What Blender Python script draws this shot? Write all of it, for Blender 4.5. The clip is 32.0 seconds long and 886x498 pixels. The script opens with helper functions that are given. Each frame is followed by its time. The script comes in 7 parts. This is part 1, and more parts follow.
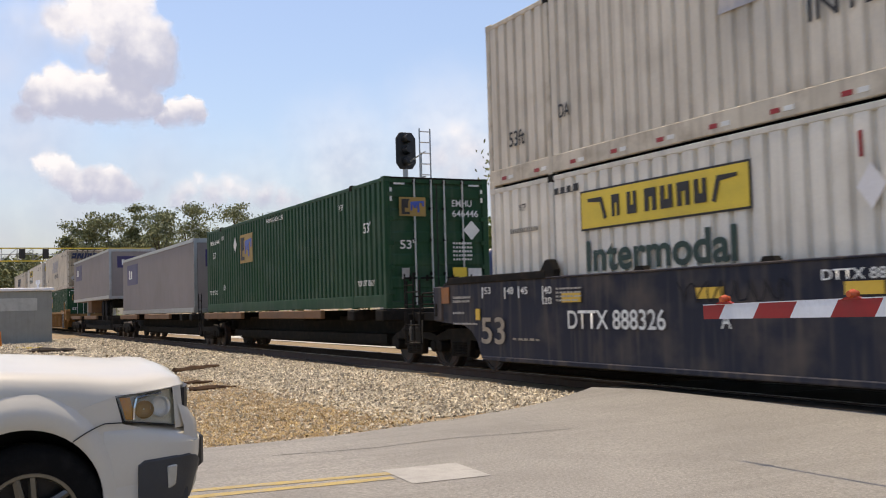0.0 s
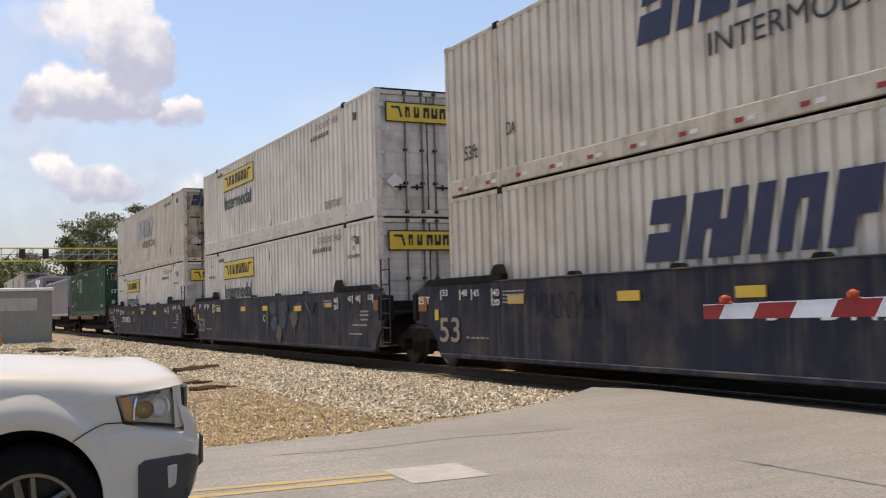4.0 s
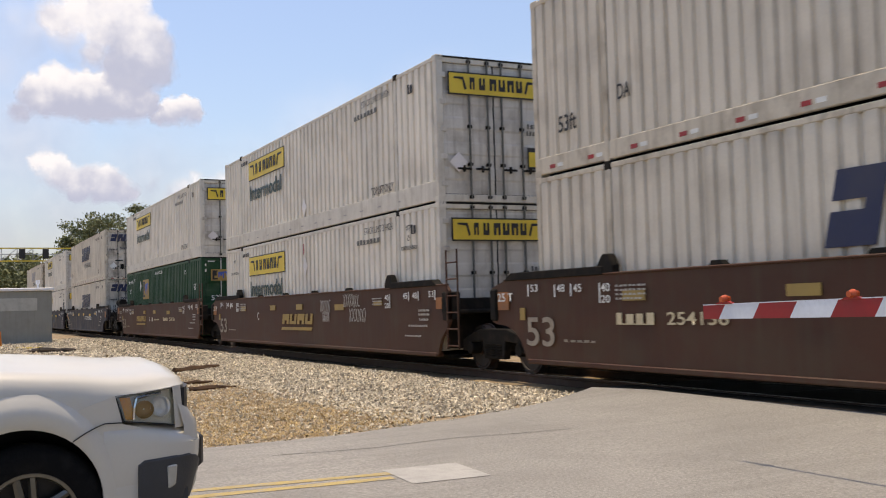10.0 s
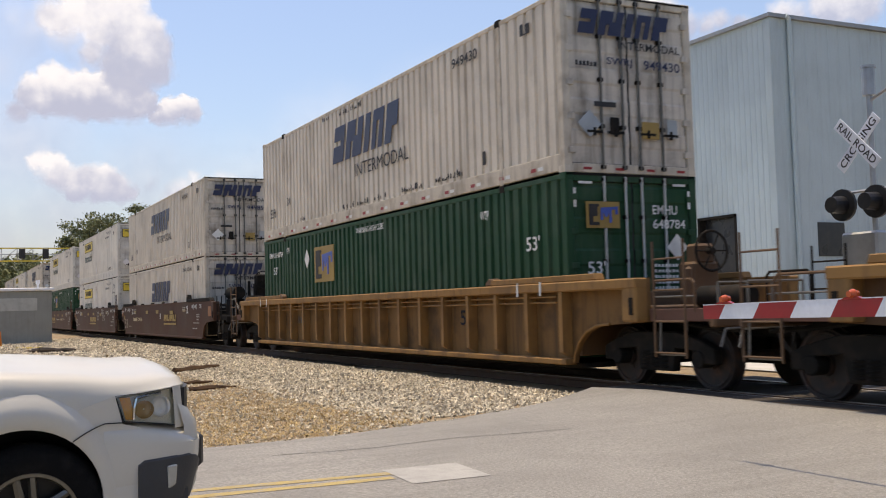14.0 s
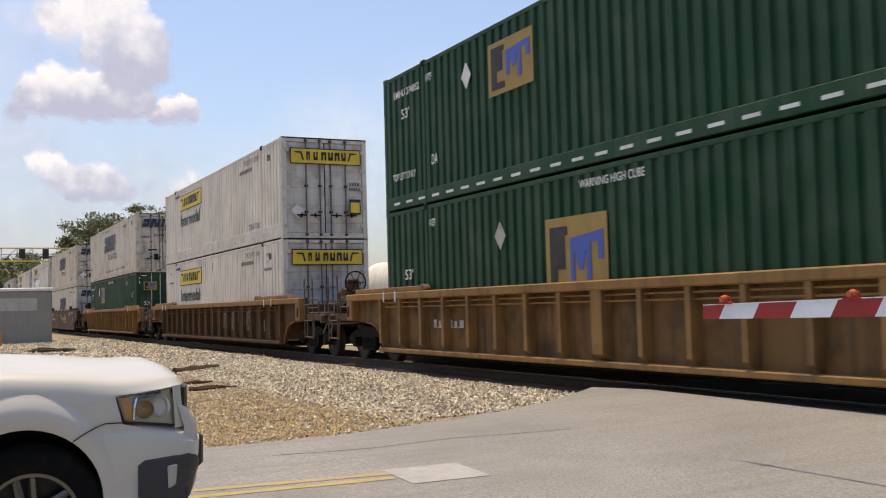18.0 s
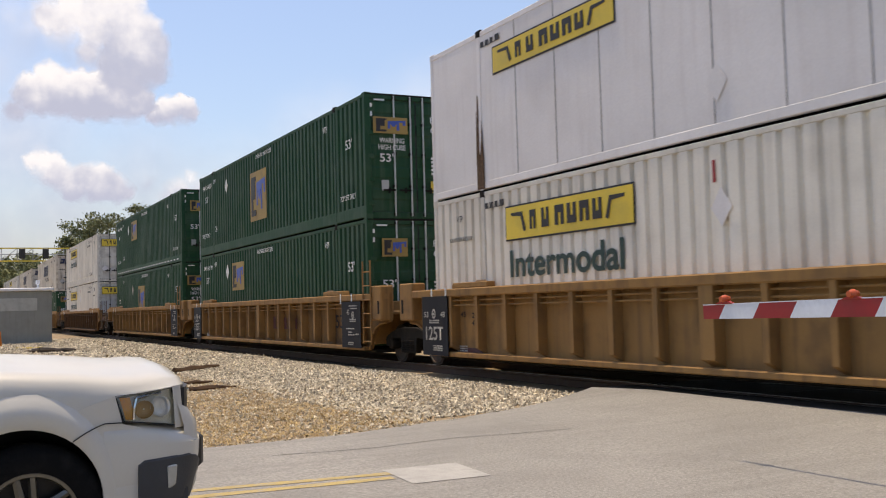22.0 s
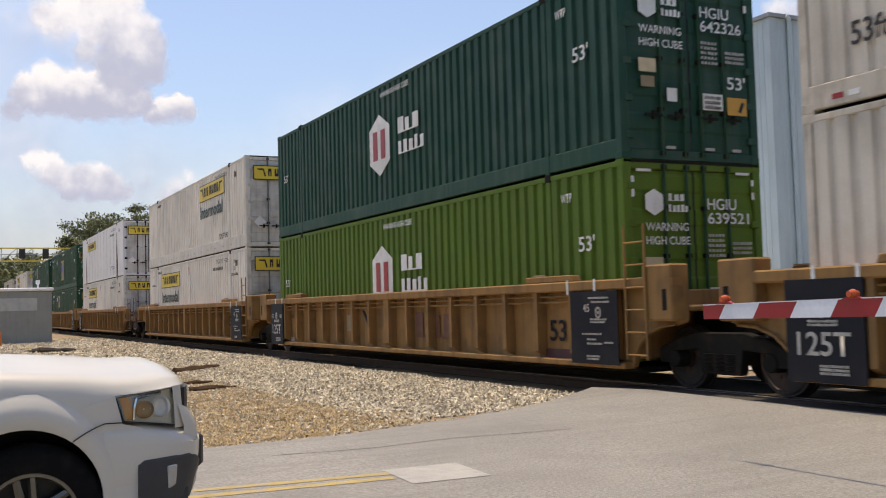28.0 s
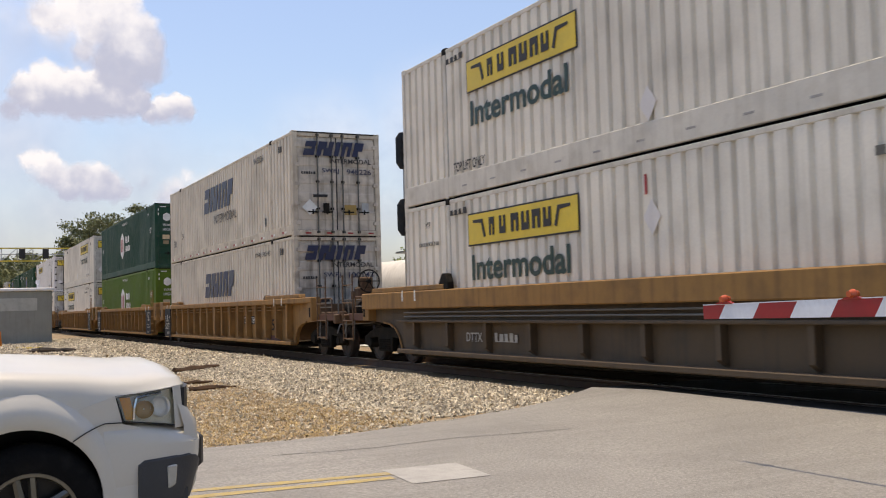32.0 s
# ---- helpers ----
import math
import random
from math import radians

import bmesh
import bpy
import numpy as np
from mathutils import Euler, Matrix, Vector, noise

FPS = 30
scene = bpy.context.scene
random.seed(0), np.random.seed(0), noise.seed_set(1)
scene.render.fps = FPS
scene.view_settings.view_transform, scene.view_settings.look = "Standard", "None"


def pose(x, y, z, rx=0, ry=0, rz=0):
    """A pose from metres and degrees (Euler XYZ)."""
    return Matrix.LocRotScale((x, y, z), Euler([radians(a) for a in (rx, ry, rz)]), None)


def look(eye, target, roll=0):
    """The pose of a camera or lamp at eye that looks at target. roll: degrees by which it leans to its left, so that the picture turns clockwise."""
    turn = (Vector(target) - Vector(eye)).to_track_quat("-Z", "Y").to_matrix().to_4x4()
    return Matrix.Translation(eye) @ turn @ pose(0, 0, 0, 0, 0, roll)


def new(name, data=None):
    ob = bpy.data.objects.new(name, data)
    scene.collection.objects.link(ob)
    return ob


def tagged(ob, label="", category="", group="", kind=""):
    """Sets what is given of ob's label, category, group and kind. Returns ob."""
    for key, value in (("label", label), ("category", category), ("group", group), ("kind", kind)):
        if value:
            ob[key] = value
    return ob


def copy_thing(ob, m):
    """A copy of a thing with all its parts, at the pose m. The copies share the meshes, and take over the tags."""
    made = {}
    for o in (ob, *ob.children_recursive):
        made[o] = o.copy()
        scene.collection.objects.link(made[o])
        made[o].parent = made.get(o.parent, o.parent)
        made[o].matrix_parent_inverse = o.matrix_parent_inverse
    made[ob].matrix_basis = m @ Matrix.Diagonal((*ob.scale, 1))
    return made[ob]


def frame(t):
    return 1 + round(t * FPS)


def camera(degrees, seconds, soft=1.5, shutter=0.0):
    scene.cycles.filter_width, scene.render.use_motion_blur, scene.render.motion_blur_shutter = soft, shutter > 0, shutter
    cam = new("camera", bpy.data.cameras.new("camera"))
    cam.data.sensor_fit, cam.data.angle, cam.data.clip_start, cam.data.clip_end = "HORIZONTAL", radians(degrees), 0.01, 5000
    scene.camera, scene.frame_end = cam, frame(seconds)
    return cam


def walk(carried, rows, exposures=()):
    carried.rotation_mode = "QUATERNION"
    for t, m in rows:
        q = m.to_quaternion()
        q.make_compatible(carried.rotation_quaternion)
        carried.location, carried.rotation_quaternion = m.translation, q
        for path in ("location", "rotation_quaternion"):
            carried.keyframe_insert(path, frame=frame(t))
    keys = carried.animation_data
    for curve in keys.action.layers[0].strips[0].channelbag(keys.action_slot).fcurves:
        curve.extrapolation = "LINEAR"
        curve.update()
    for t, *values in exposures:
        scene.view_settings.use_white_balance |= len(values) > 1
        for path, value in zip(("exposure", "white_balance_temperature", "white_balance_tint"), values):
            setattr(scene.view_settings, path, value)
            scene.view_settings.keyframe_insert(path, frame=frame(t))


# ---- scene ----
cam = camera(47.13, 32.0, soft=1.05, shutter=0.16)
EYE = (0.0, -10.054, 1.222)
# heading 63.38 degrees left of the track's normal, tilted up 3.19, leaning 1.58
VIEW = Matrix.Translation(EYE) @ Matrix.Rotation(radians(63.383), 4, "Z") @ Matrix.Rotation(radians(93.189), 4, "X") @ Matrix.Rotation(radians(-1.576), 4, "Z")
walk(cam, [(0.0, VIEW), (32.0, VIEW)], exposures=[(0.0, 0.3, 6900, 17), (32.0, 0.3, 6900, 17)])

# ---- world and sun ----
SUN = Vector((-0.235, -0.048, 0.97)).normalized()
world = bpy.data.worlds.new("sky")
scene.world = world
world.use_nodes = True
wn = world.node_tree.nodes
sky = wn.new("ShaderNodeTexSky")
sky.sky_type, sky.sun_disc = "NISHITA", False
sky.sun_elevation = math.asin(SUN.z)
sky.sun_rotation = math.atan2(SUN.x, SUN.y)
sky.air_density, sky.dust_density, sky.ozone_density = 1.15, 2.0, 3.8
world.node_tree.links.new(sky.outputs["Color"], wn["Background"].inputs["Color"])
wn["Background"].inputs["Strength"].default_value = 0.142
sun = new("sun", bpy.data.lights.new("sun", "SUN"))
sun.data.energy, sun.data.angle, sun.data.color = 2.95, radians(0.6), (1.0, 0.87, 0.62)
sun.matrix_world = look(SUN * 60, (0, 0, 0))


# ---- materials ----
def material(name, color, rough=0.6, metal=0.0, dirt=None, dirt_amount=0.3, scale=1.2, grain=40.0, bump=0.08, streak=False, spec=0.5, vary=0.1, fine=0.12, sweep=None):
    """A painted or natural surface: two scales of variation, dirt patches, optional rain streaks, fine relief."""
    m = bpy.data.materials.new(name)
    m.use_nodes = True
    nt = m.node_tree
    n, link = nt.nodes, nt.links.new
    b = n["Principled BSDF"]
    b.inputs["Metallic"].default_value = metal
    b.inputs["Specular IOR Level"].default_value = spec
    co, info = n.new("ShaderNodeTexCoord"), n.new("ShaderNodeObjectInfo")
    shift = n.new("ShaderNodeVectorMath")
    shift.operation = "MULTIPLY_ADD"
    comb = n.new("ShaderNodeCombineXYZ")
    for k in range(3):
        link(info.outputs["Random"], comb.inputs[k])
    link(comb.outputs[0], shift.inputs[0])
    shift.inputs[1].default_value = (37.0, 53.0, 11.0)
    link(co.outputs["Object"], shift.inputs[2])

    def noise_tex(sc, detail, stretch=None):
        t = n.new("ShaderNodeTexNoise")
        t.inputs["Scale"].default_value, t.inputs["Detail"].default_value = sc, detail
        if stretch:
            mp = n.new("ShaderNodeMapping")
            mp.inputs["Scale"].default_value = stretch
            link(shift.outputs[0], mp.inputs["Vector"])
            link(mp.outputs[0], t.inputs["Vector"])
        else:
            link(shift.outputs[0], t.inputs["Vector"])
        return t.outputs["Fac"]

    def mix(fac, a, c):
        x = n.new("ShaderNodeMix")
        x.data_type = "RGBA"
        for src, slot in ((fac, 0), (a, 6), (c, 7)):
            if isinstance(src, (tuple, list)):
                x.inputs[slot].default_value = (*src[:3], 1)
            elif isinstance(src, (int, float)):
                x.inputs[slot].default_value = src
            else:
                link(src, x.inputs[slot])
        return x.outputs[2]

    def ramp(fac, lo, hi, top):
        r = n.new("ShaderNodeMapRange")
        r.inputs["From Min"].default_value, r.inputs["From Max"].default_value, r.inputs["To Max"].default_value = lo, hi, top
        link(fac, r.inputs["Value"])
        return r.outputs[0]

    big, small = noise_tex(scale, 4.0), noise_tex(grain, 3.0)
    base = mix(ramp(big, 0.3, 0.7, 1.0), [c * (1 - vary) for c in color], [min(1, c * (1 + vary)) for c in color])
    base = mix(ramp(small, 0.3, 0.7, fine), base, [c * 0.45 for c in color])
    if dirt:
        base = mix(ramp(noise_tex(scale * 2.3, 6.0), 0.48, 0.75, dirt_amount), base, dirt)
        if streak:
            base = mix(ramp(noise_tex(1.0, 5.0, (7.0, 7.0, 0.5)), 0.5, 0.78, dirt_amount), base, dirt)
    if sweep:
        base = mix(ramp(noise_tex(1.0, 5.0, sweep), 0.5, 0.72, 0.45), base, [c * 0.55 for c in color])
        base = mix(ramp(noise_tex(140.0, 2.0), 0.58, 0.75, 0.6), base, [min(1, c * 1.8) for c in color])
    link(base, b.inputs["Base Color"])
    rr = n.new("ShaderNodeMapRange")
    rr.inputs["To Min"].default_value, rr.inputs["To Max"].default_value = max(0.02, rough - 0.12), min(1.0, rough + 0.12)
    link(big, rr.inputs["Value"])
    link(rr.outputs[0], b.inputs["Roughness"])
    if bump:
        bp = n.new("ShaderNodeBump")
        bp.inputs["Strength"].default_value, bp.inputs["Distance"].default_value = bump, 0.02
        link(small, bp.inputs["Height"])
        link(bp.outputs[0], b.inputs["Normal"])
    return m


GRIME = (0.10, 0.085, 0.065)
RUST = (0.16, 0.06, 0.025)
navy_mark_white = material("navy_mark_white", (0.69, 0.63, 0.52), 0.5, 0, (0.16, 0.12, 0.075), 0.30, 0.5, 30, 0.03, True, spec=0.12)
yellow_mark_white = material("yellow_mark_white", (0.79, 0.745, 0.64), 0.55, 0, (0.15, 0.12, 0.085), 0.22, 0.5, 30, 0.03, True, spec=0.12)
yellow_mark_rail = material("soiled_white_rail", (0.66, 0.63, 0.55), 0.55, 0, (0.24, 0.19, 0.13), 0.30, 1.4, 30, 0.04, True, spec=0.12)
navy_mark_rail = material("soiled_cream_rail", (0.62, 0.56, 0.45), 0.55, 0, (0.17, 0.12, 0.075), 0.5, 1.4, 30, 0.04, True, spec=0.12)
smooth_white = material("smooth_white", (0.76, 0.74, 0.72), 0.4, 0, RUST, 0.10, 0.4, 30, 0.03, True, spec=0.12)
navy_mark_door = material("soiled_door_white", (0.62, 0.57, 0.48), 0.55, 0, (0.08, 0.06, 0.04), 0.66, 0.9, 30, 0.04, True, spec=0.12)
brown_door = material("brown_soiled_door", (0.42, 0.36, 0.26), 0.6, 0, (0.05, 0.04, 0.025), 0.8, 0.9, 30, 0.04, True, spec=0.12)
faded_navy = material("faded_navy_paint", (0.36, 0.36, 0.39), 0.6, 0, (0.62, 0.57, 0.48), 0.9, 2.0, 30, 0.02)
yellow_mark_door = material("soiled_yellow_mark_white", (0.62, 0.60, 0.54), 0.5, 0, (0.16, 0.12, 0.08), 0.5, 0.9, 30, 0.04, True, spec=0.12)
car_trim = material("grimy_yellow_trim", (0.13, 0.07, 0.03), 0.7, 0, (0.05, 0.035, 0.025), 0.6, 1.2, 30, 0.05)
emp_green = material("container_green", (0.008, 0.055, 0.020), 0.6, 0, (0.085, 0.12, 0.08), 0.36, 0.6, 30, 0.03, True, spec=0.3)
hub_dark = material("bottle_green", (0.009, 0.056, 0.033), 0.6, 0, (0.085, 0.12, 0.09), 0.36, 0.6, 30, 0.03, True, spec=0.3)
hub_light = material("leaf_green", (0.095, 0.165, 0.018), 0.6, 0, (0.07, 0.09, 0.03), 0.25, 0.6, 30, 0.03, True, spec=0.2)
trailer_grey = material("trailer_grey", (0.235, 0.21, 0.20), 0.75, 0, GRIME, 0.15, 0.5, 30, 0.03, True)
car_blue = material("car_blue_paint", (0.022, 0.025, 0.039), 0.65, 0, (0.112, 0.090, 0.074), 0.78, 0.6, 30, 0.05, True, spec=0.2)
car_brown = material("car_brown_paint", (0.085, 0.040, 0.025), 0.65, 0, (0.085, 0.058, 0.036), 0.7, 0.6, 30, 0.05, True, spec=0.2)
car_yellow = material("car_yellow_paint", (0.30, 0.165, 0.055), 0.7, 0, (0.12, 0.072, 0.036), 0.7, 0.9, 30, 0.05, True, spec=0.25)
car_black = material("car_black_panel", (0.012, 0.013, 0.018), 0.65, 0, (0.04, 0.035, 0.03), 0.4, 0.7, 30, 0.05, spec=0.2)
rusty_edge = material("rusty_platform_edge", (0.13, 0.06, 0.038), 0.8, 0, (0.06, 0.04, 0.03), 0.6, 2.0, 30, 0.05)
iron = material("grimy_iron", (0.016, 0.015, 0.013), 0.85, 0.0, (0.05, 0.036, 0.026), 0.5, 2.0, 60, 0.1, spec=0.12)
wheel_steel = material("wheel_steel", (0.035, 0.028, 0.024), 0.7, 0.2, RUST, 0.4, 3.0, 60, 0.05)
rail_steel = material("rail_steel", (0.45, 0.42, 0.40), 0.3, 0.9, RUST, 0.2, 3.0, 60, 0.03)
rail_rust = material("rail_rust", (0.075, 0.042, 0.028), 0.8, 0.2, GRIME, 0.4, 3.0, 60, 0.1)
seam_grey = material("seam_grey", (0.36, 0.35, 0.33), 0.6, 0, GRIME, 0.5, 3, 30, 0.02)
rust_brown = material("flaking_rust", (0.085, 0.048, 0.022), 0.9, 0, (0.20, 0.12, 0.06), 0.8, 8.0, 60, 0.1)
steel = material("galvanised_steel", (0.42, 0.43, 0.43), 0.45, 0.7, GRIME, 0.2, 2.0, 60, 0.03)
rod_light = material("pale_rod_grey", (0.50, 0.52, 0.50), 0.5, 0.2, GRIME, 0.35, 3.0, 60, 0.03)
rail_pipe = material("pale_handrail_grey", (0.16, 0.15, 0.13), 0.55, 0.2, GRIME, 0.4, 3.0, 60, 0.03)
rod_grey = material("grimy_rod_grey", (0.15, 0.148, 0.13), 0.6, 0.3, GRIME, 0.5, 3.0, 60, 0.03)
dark_gasket = material("black_rubber", (0.02, 0.02, 0.02), 0.7, 0, GRIME, 0.3, 3, 60, 0.05)
spray_tan = material("faded_tan_spray", (0.13, 0.105, 0.06), 0.7, 0, (0.04, 0.04, 0.05), 0.9, 2.5, 30, 0.02, True)
spray_olive = material("faded_olive_spray", (0.085, 0.085, 0.06), 0.7, 0, (0.025, 0.03, 0.05), 1.0, 3.5, 12, 0.02, True)
spray_slate = material("faded_slate_spray", (0.05, 0.065, 0.10), 0.7, 0, (0.025, 0.03, 0.05), 0.9, 2.5, 30, 0.02, True)
spray_rose = material("faded_rose_spray", (0.17, 0.09, 0.055), 0.7, 0, (0.05, 0.045, 0.05), 0.9, 2.5, 30, 0.02, True)
deep_blue = material("logo_blue", (0.012, 0.018, 0.062), 0.5, 0, GRIME, 0.2, 1, 30, 0.02)
gold = material("logo_yellow", (0.74, 0.47, 0.05), 0.5, 0, GRIME, 0.2, 1, 30, 0.02)
dull_gold = material("faded_gold_paint", (0.36, 0.24, 0.06), 0.6, 0, GRIME, 0.35, 1, 30, 0.02)
spray_maroon = material("maroon_paint", (0.085, 0.025, 0.025), 0.65, 0, (0.06, 0.045, 0.035), 0.7, 2.0, 30, 0.02)
faded_maroon = material("faded_maroon_paint", (0.15, 0.06, 0.04), 0.7, 0, (0.20, 0.11, 0.04), 0.8, 2.0, 30, 0.02)
pale_patch = material("pale_repair_paint", (0.30, 0.24, 0.14), 0.7, 0, (0.22, 0.14, 0.06), 0.6, 2.0, 30, 0.02)
orange_tag = material("orange_tag", (0.62, 0.33, 0.04), 0.5, 0, GRIME, 0.2, 1, 30, 0.02)
lemon = material("panel_yellow", (0.74, 0.54, 0.045), 0.5, 0, GRIME, 0.15, 1, 30, 0.02)
ink = material("black_lettering", (0.02, 0.018, 0.018), 0.6, 0, GRIME, 0.2, 2, 30, 0.02)
forest = material("green_lettering", (0.004, 0.032, 0.024), 0.5, 0, GRIME, 0.1, 2, 30, 0.02)
dim_chalk = material("dim_white_stencil", (0.46, 0.44, 0.39), 0.7, 0, GRIME, 0.45, 3, 30, 0.02)
stencil = material("worn_stencil", (0.34, 0.29, 0.22), 0.7, 0, GRIME, 0.5, 3, 30, 0.02)
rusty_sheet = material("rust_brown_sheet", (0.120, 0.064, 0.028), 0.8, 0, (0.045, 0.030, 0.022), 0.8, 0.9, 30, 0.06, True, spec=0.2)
# darker yellow-brown for the recessed side sheets of some cars
darker_sheet = material("dark_yellow_sheet", (0.20, 0.11, 0.040), 0.75, 0, (0.055, 0.036, 0.022), 0.9, 0.9, 30, 0.05, True, spec=0.2)
chalk = material("white_lettering", (0.75, 0.76, 0.72), 0.6, 0, GRIME, 0.2, 2, 30, 0.02)
cream = material("cream_lettering", (0.62, 0.52, 0.32), 0.6, 0, GRIME, 0.3, 2, 30, 0.02)
crimson = material("red_paint", (0.33, 0.014, 0.014), 0.45, 0, GRIME, 0.2, 2, 30, 0.02)
royal = material("blue_lettering", (0.05, 0.10, 0.42), 0.5, 0, GRIME, 0.1, 2, 30, 0.02)
gate_white = material("gate_white", (0.82, 0.84, 0.86), 0.4, 0, GRIME, 0.1, 2, 30, 0.02)
orange = material("orange_reflector", (0.75, 0.26, 0.03), 0.4, 0, GRIME, 0.25, 2, 30, 0.02)
dull_orange = material("dull_orange_panel", (0.32, 0.12, 0.03), 0.6, 0, GRIME, 0.5, 2, 30, 0.02)
asphalt = material("old_asphalt", (0.315, 0.303, 0.276), 0.85, 0, (0.16, 0.154, 0.142), 0.55, 0.35, 38, 0.9, fine=0.75, vary=0.16, sweep=(4.0, 0.35, 1.0))
concrete = material("pale_concrete", (0.55, 0.53, 0.48), 0.85, 0, (0.38, 0.36, 0.32), 0.5, 0.5, 40, 0.3, vary=0.12)
gravel = material("crushed_gravel", (0.385, 0.288, 0.165), 0.9, 0, (0.22, 0.14, 0.07), 0.9, 1.3, 26, 1.0, fine=0.95, vary=0.25)
tan_stone = material("stained_pebble", (0.44, 0.345, 0.215), 0.9, 0, (0.24, 0.16, 0.09), 0.6, 6.0, 60, 0.2, vary=0.3)
stone = material("ballast_stone", (0.58, 0.51, 0.375), 0.85, 0, (0.20, 0.15, 0.09), 0.6, 6.0, 60, 0.2, vary=0.3)
line_yellow = material("road_yellow", (0.46, 0.35, 0.13), 0.8, 0, (0.32, 0.30, 0.26), 0.95, 5, 70, 0.2, fine=0.5)
crack_dark = material("crack_shadow", (0.10, 0.096, 0.09), 0.9, 0, (0.2, 0.19, 0.17), 0.6, 6, 40, 0.2)
line_white = material("road_white", (0.42, 0.41, 0.38), 0.8, 0, (0.3, 0.29, 0.27), 0.8, 4, 70, 0.2, fine=0.4)
split_wood = material("split_wood", (0.10, 0.055, 0.026), 0.85, 0, (0.03, 0.02, 0.014), 0.7, 5, 40, 0.3)
timber = material("creosote_timber", (0.05, 0.04, 0.032), 0.85, 0, (0.10, 0.08, 0.06), 0.5, 2, 30, 0.3)
cladding = material("white_cladding", (0.46, 0.54, 0.55), 0.5, 0, GRIME, 0.10, 0.25, 20, 0.03, True)
roof_grey = material("roof_metal", (0.32, 0.33, 0.33), 0.5, 0.3, GRIME, 0.2, 0.4, 20, 0.03)
shadow_glass = material("dark_doorway", (0.02, 0.022, 0.025), 0.3, 0, GRIME, 0.2, 2, 30, 0.02)
shed_grey = material("bungalow_grey", (0.30, 0.315, 0.29), 0.5, 0.2, GRIME, 0.2, 0.8, 30, 0.03, True)
suv_white = material("car_white_paint", (0.62, 0.60, 0.53), 0.2, 0, (0.5, 0.5, 0.48), 0.15, 1.0, 60, 0.0, vary=0.03, fine=0.03)
plastic = material("charcoal_plastic", (0.045, 0.047, 0.05), 0.6, 0, (0.08, 0.08, 0.08), 0.3, 3, 80, 0.1)
tyre = material("tyre_rubber", (0.010, 0.010, 0.010), 0.95, 0, (0.05, 0.045, 0.04), 0.25, 5, 60, 0.2, spec=0.1)
alloy = material("alloy_wheel", (0.20, 0.185, 0.15), 0.35, 0.8, GRIME, 0.3, 5, 60, 0.02)
amber = material("amber_lens", (0.72, 0.36, 0.07), 0.15, 0, None, 0, 5, 60, 0.0)
lamp_clear = material("headlamp_reflector", (0.90, 0.86, 0.70), 0.3, 0.0, None, 0, 5, 60, 0.0)
fog_clear = material("fog_lamp_lens", (0.42, 0.42, 0.38), 0.15, 0.2, None, 0, 5, 60, 0.0)
gold_bowl = material("gold_reflector", (0.50, 0.32, 0.12), 0.4, 0.0, None, 0, 5, 60, 0.0)
cover_clear = bpy.data.materials.new("clear_cover")
cover_clear.use_nodes = True
cn = cover_clear.node_tree.nodes
cn.clear()
c_out, c_mix, c_tr, c_gl, c_fr = cn.new("ShaderNodeOutputMaterial"), cn.new("ShaderNodeMixShader"), cn.new("ShaderNodeBsdfTransparent"), cn.new("ShaderNodeBsdfGlossy"), cn.new("ShaderNodeFresnel")
c_gl.inputs["Roughness"].default_value = 0.05
c_fr.inputs["IOR"].default_value = 1.5
for a_out, a_in in ((c_fr.outputs[0], c_mix.inputs[0]), (c_tr.outputs[0], c_mix.inputs[1]), (c_gl.outputs[0], c_mix.inputs[2]), (c_mix.outputs[0], c_out.inputs["Surface"])):
    cover_clear.node_tree.links.new(a_out, a_in)
lens_black = material("signal_black", (0.012, 0.012, 0.013), 0.5, 0, GRIME, 0.2, 3, 60, 0.05)
lens_red = material("dark_red_lens", (0.30, 0.02, 0.02), 0.2, 0, None, 0, 5, 60, 0.0)
pale_board = material("faded_board", (0.46, 0.48, 0.44), 0.6, 0, GRIME, 0.2, 2, 30, 0.02)
tank_blue = material("navy_tank_end", (0.03, 0.045, 0.11), 0.35, 0, GRIME, 0.15, 1, 30, 0.02)
bark = material("bark", (0.10, 0.075, 0.055), 0.9, 0, (0.05, 0.04, 0.03), 0.5, 3, 20, 0.5)
leaf_dark = material("oak_leaves", (0.20, 0.215, 0.105), 0.8, 0, (0.17, 0.18, 0.06), 0.8, 0.4, 8, 0.2, vary=0.4)
leaf_light = material("young_leaves", (0.14, 0.19, 0.045), 0.7, 0, (0.20, 0.22, 0.06), 0.8, 0.5, 8, 0.2, vary=0.4)
straw = material("dry_straw", (0.50, 0.37, 0.17), 0.9, 0, (0.28, 0.19, 0.08), 0.6, 2.0, 20, 0.0, vary=0.3)
yellow_steel = material("yellow_pipe_paint", (0.70, 0.52, 0.06), 0.5, 0, GRIME, 0.2, 1, 30, 0.02)


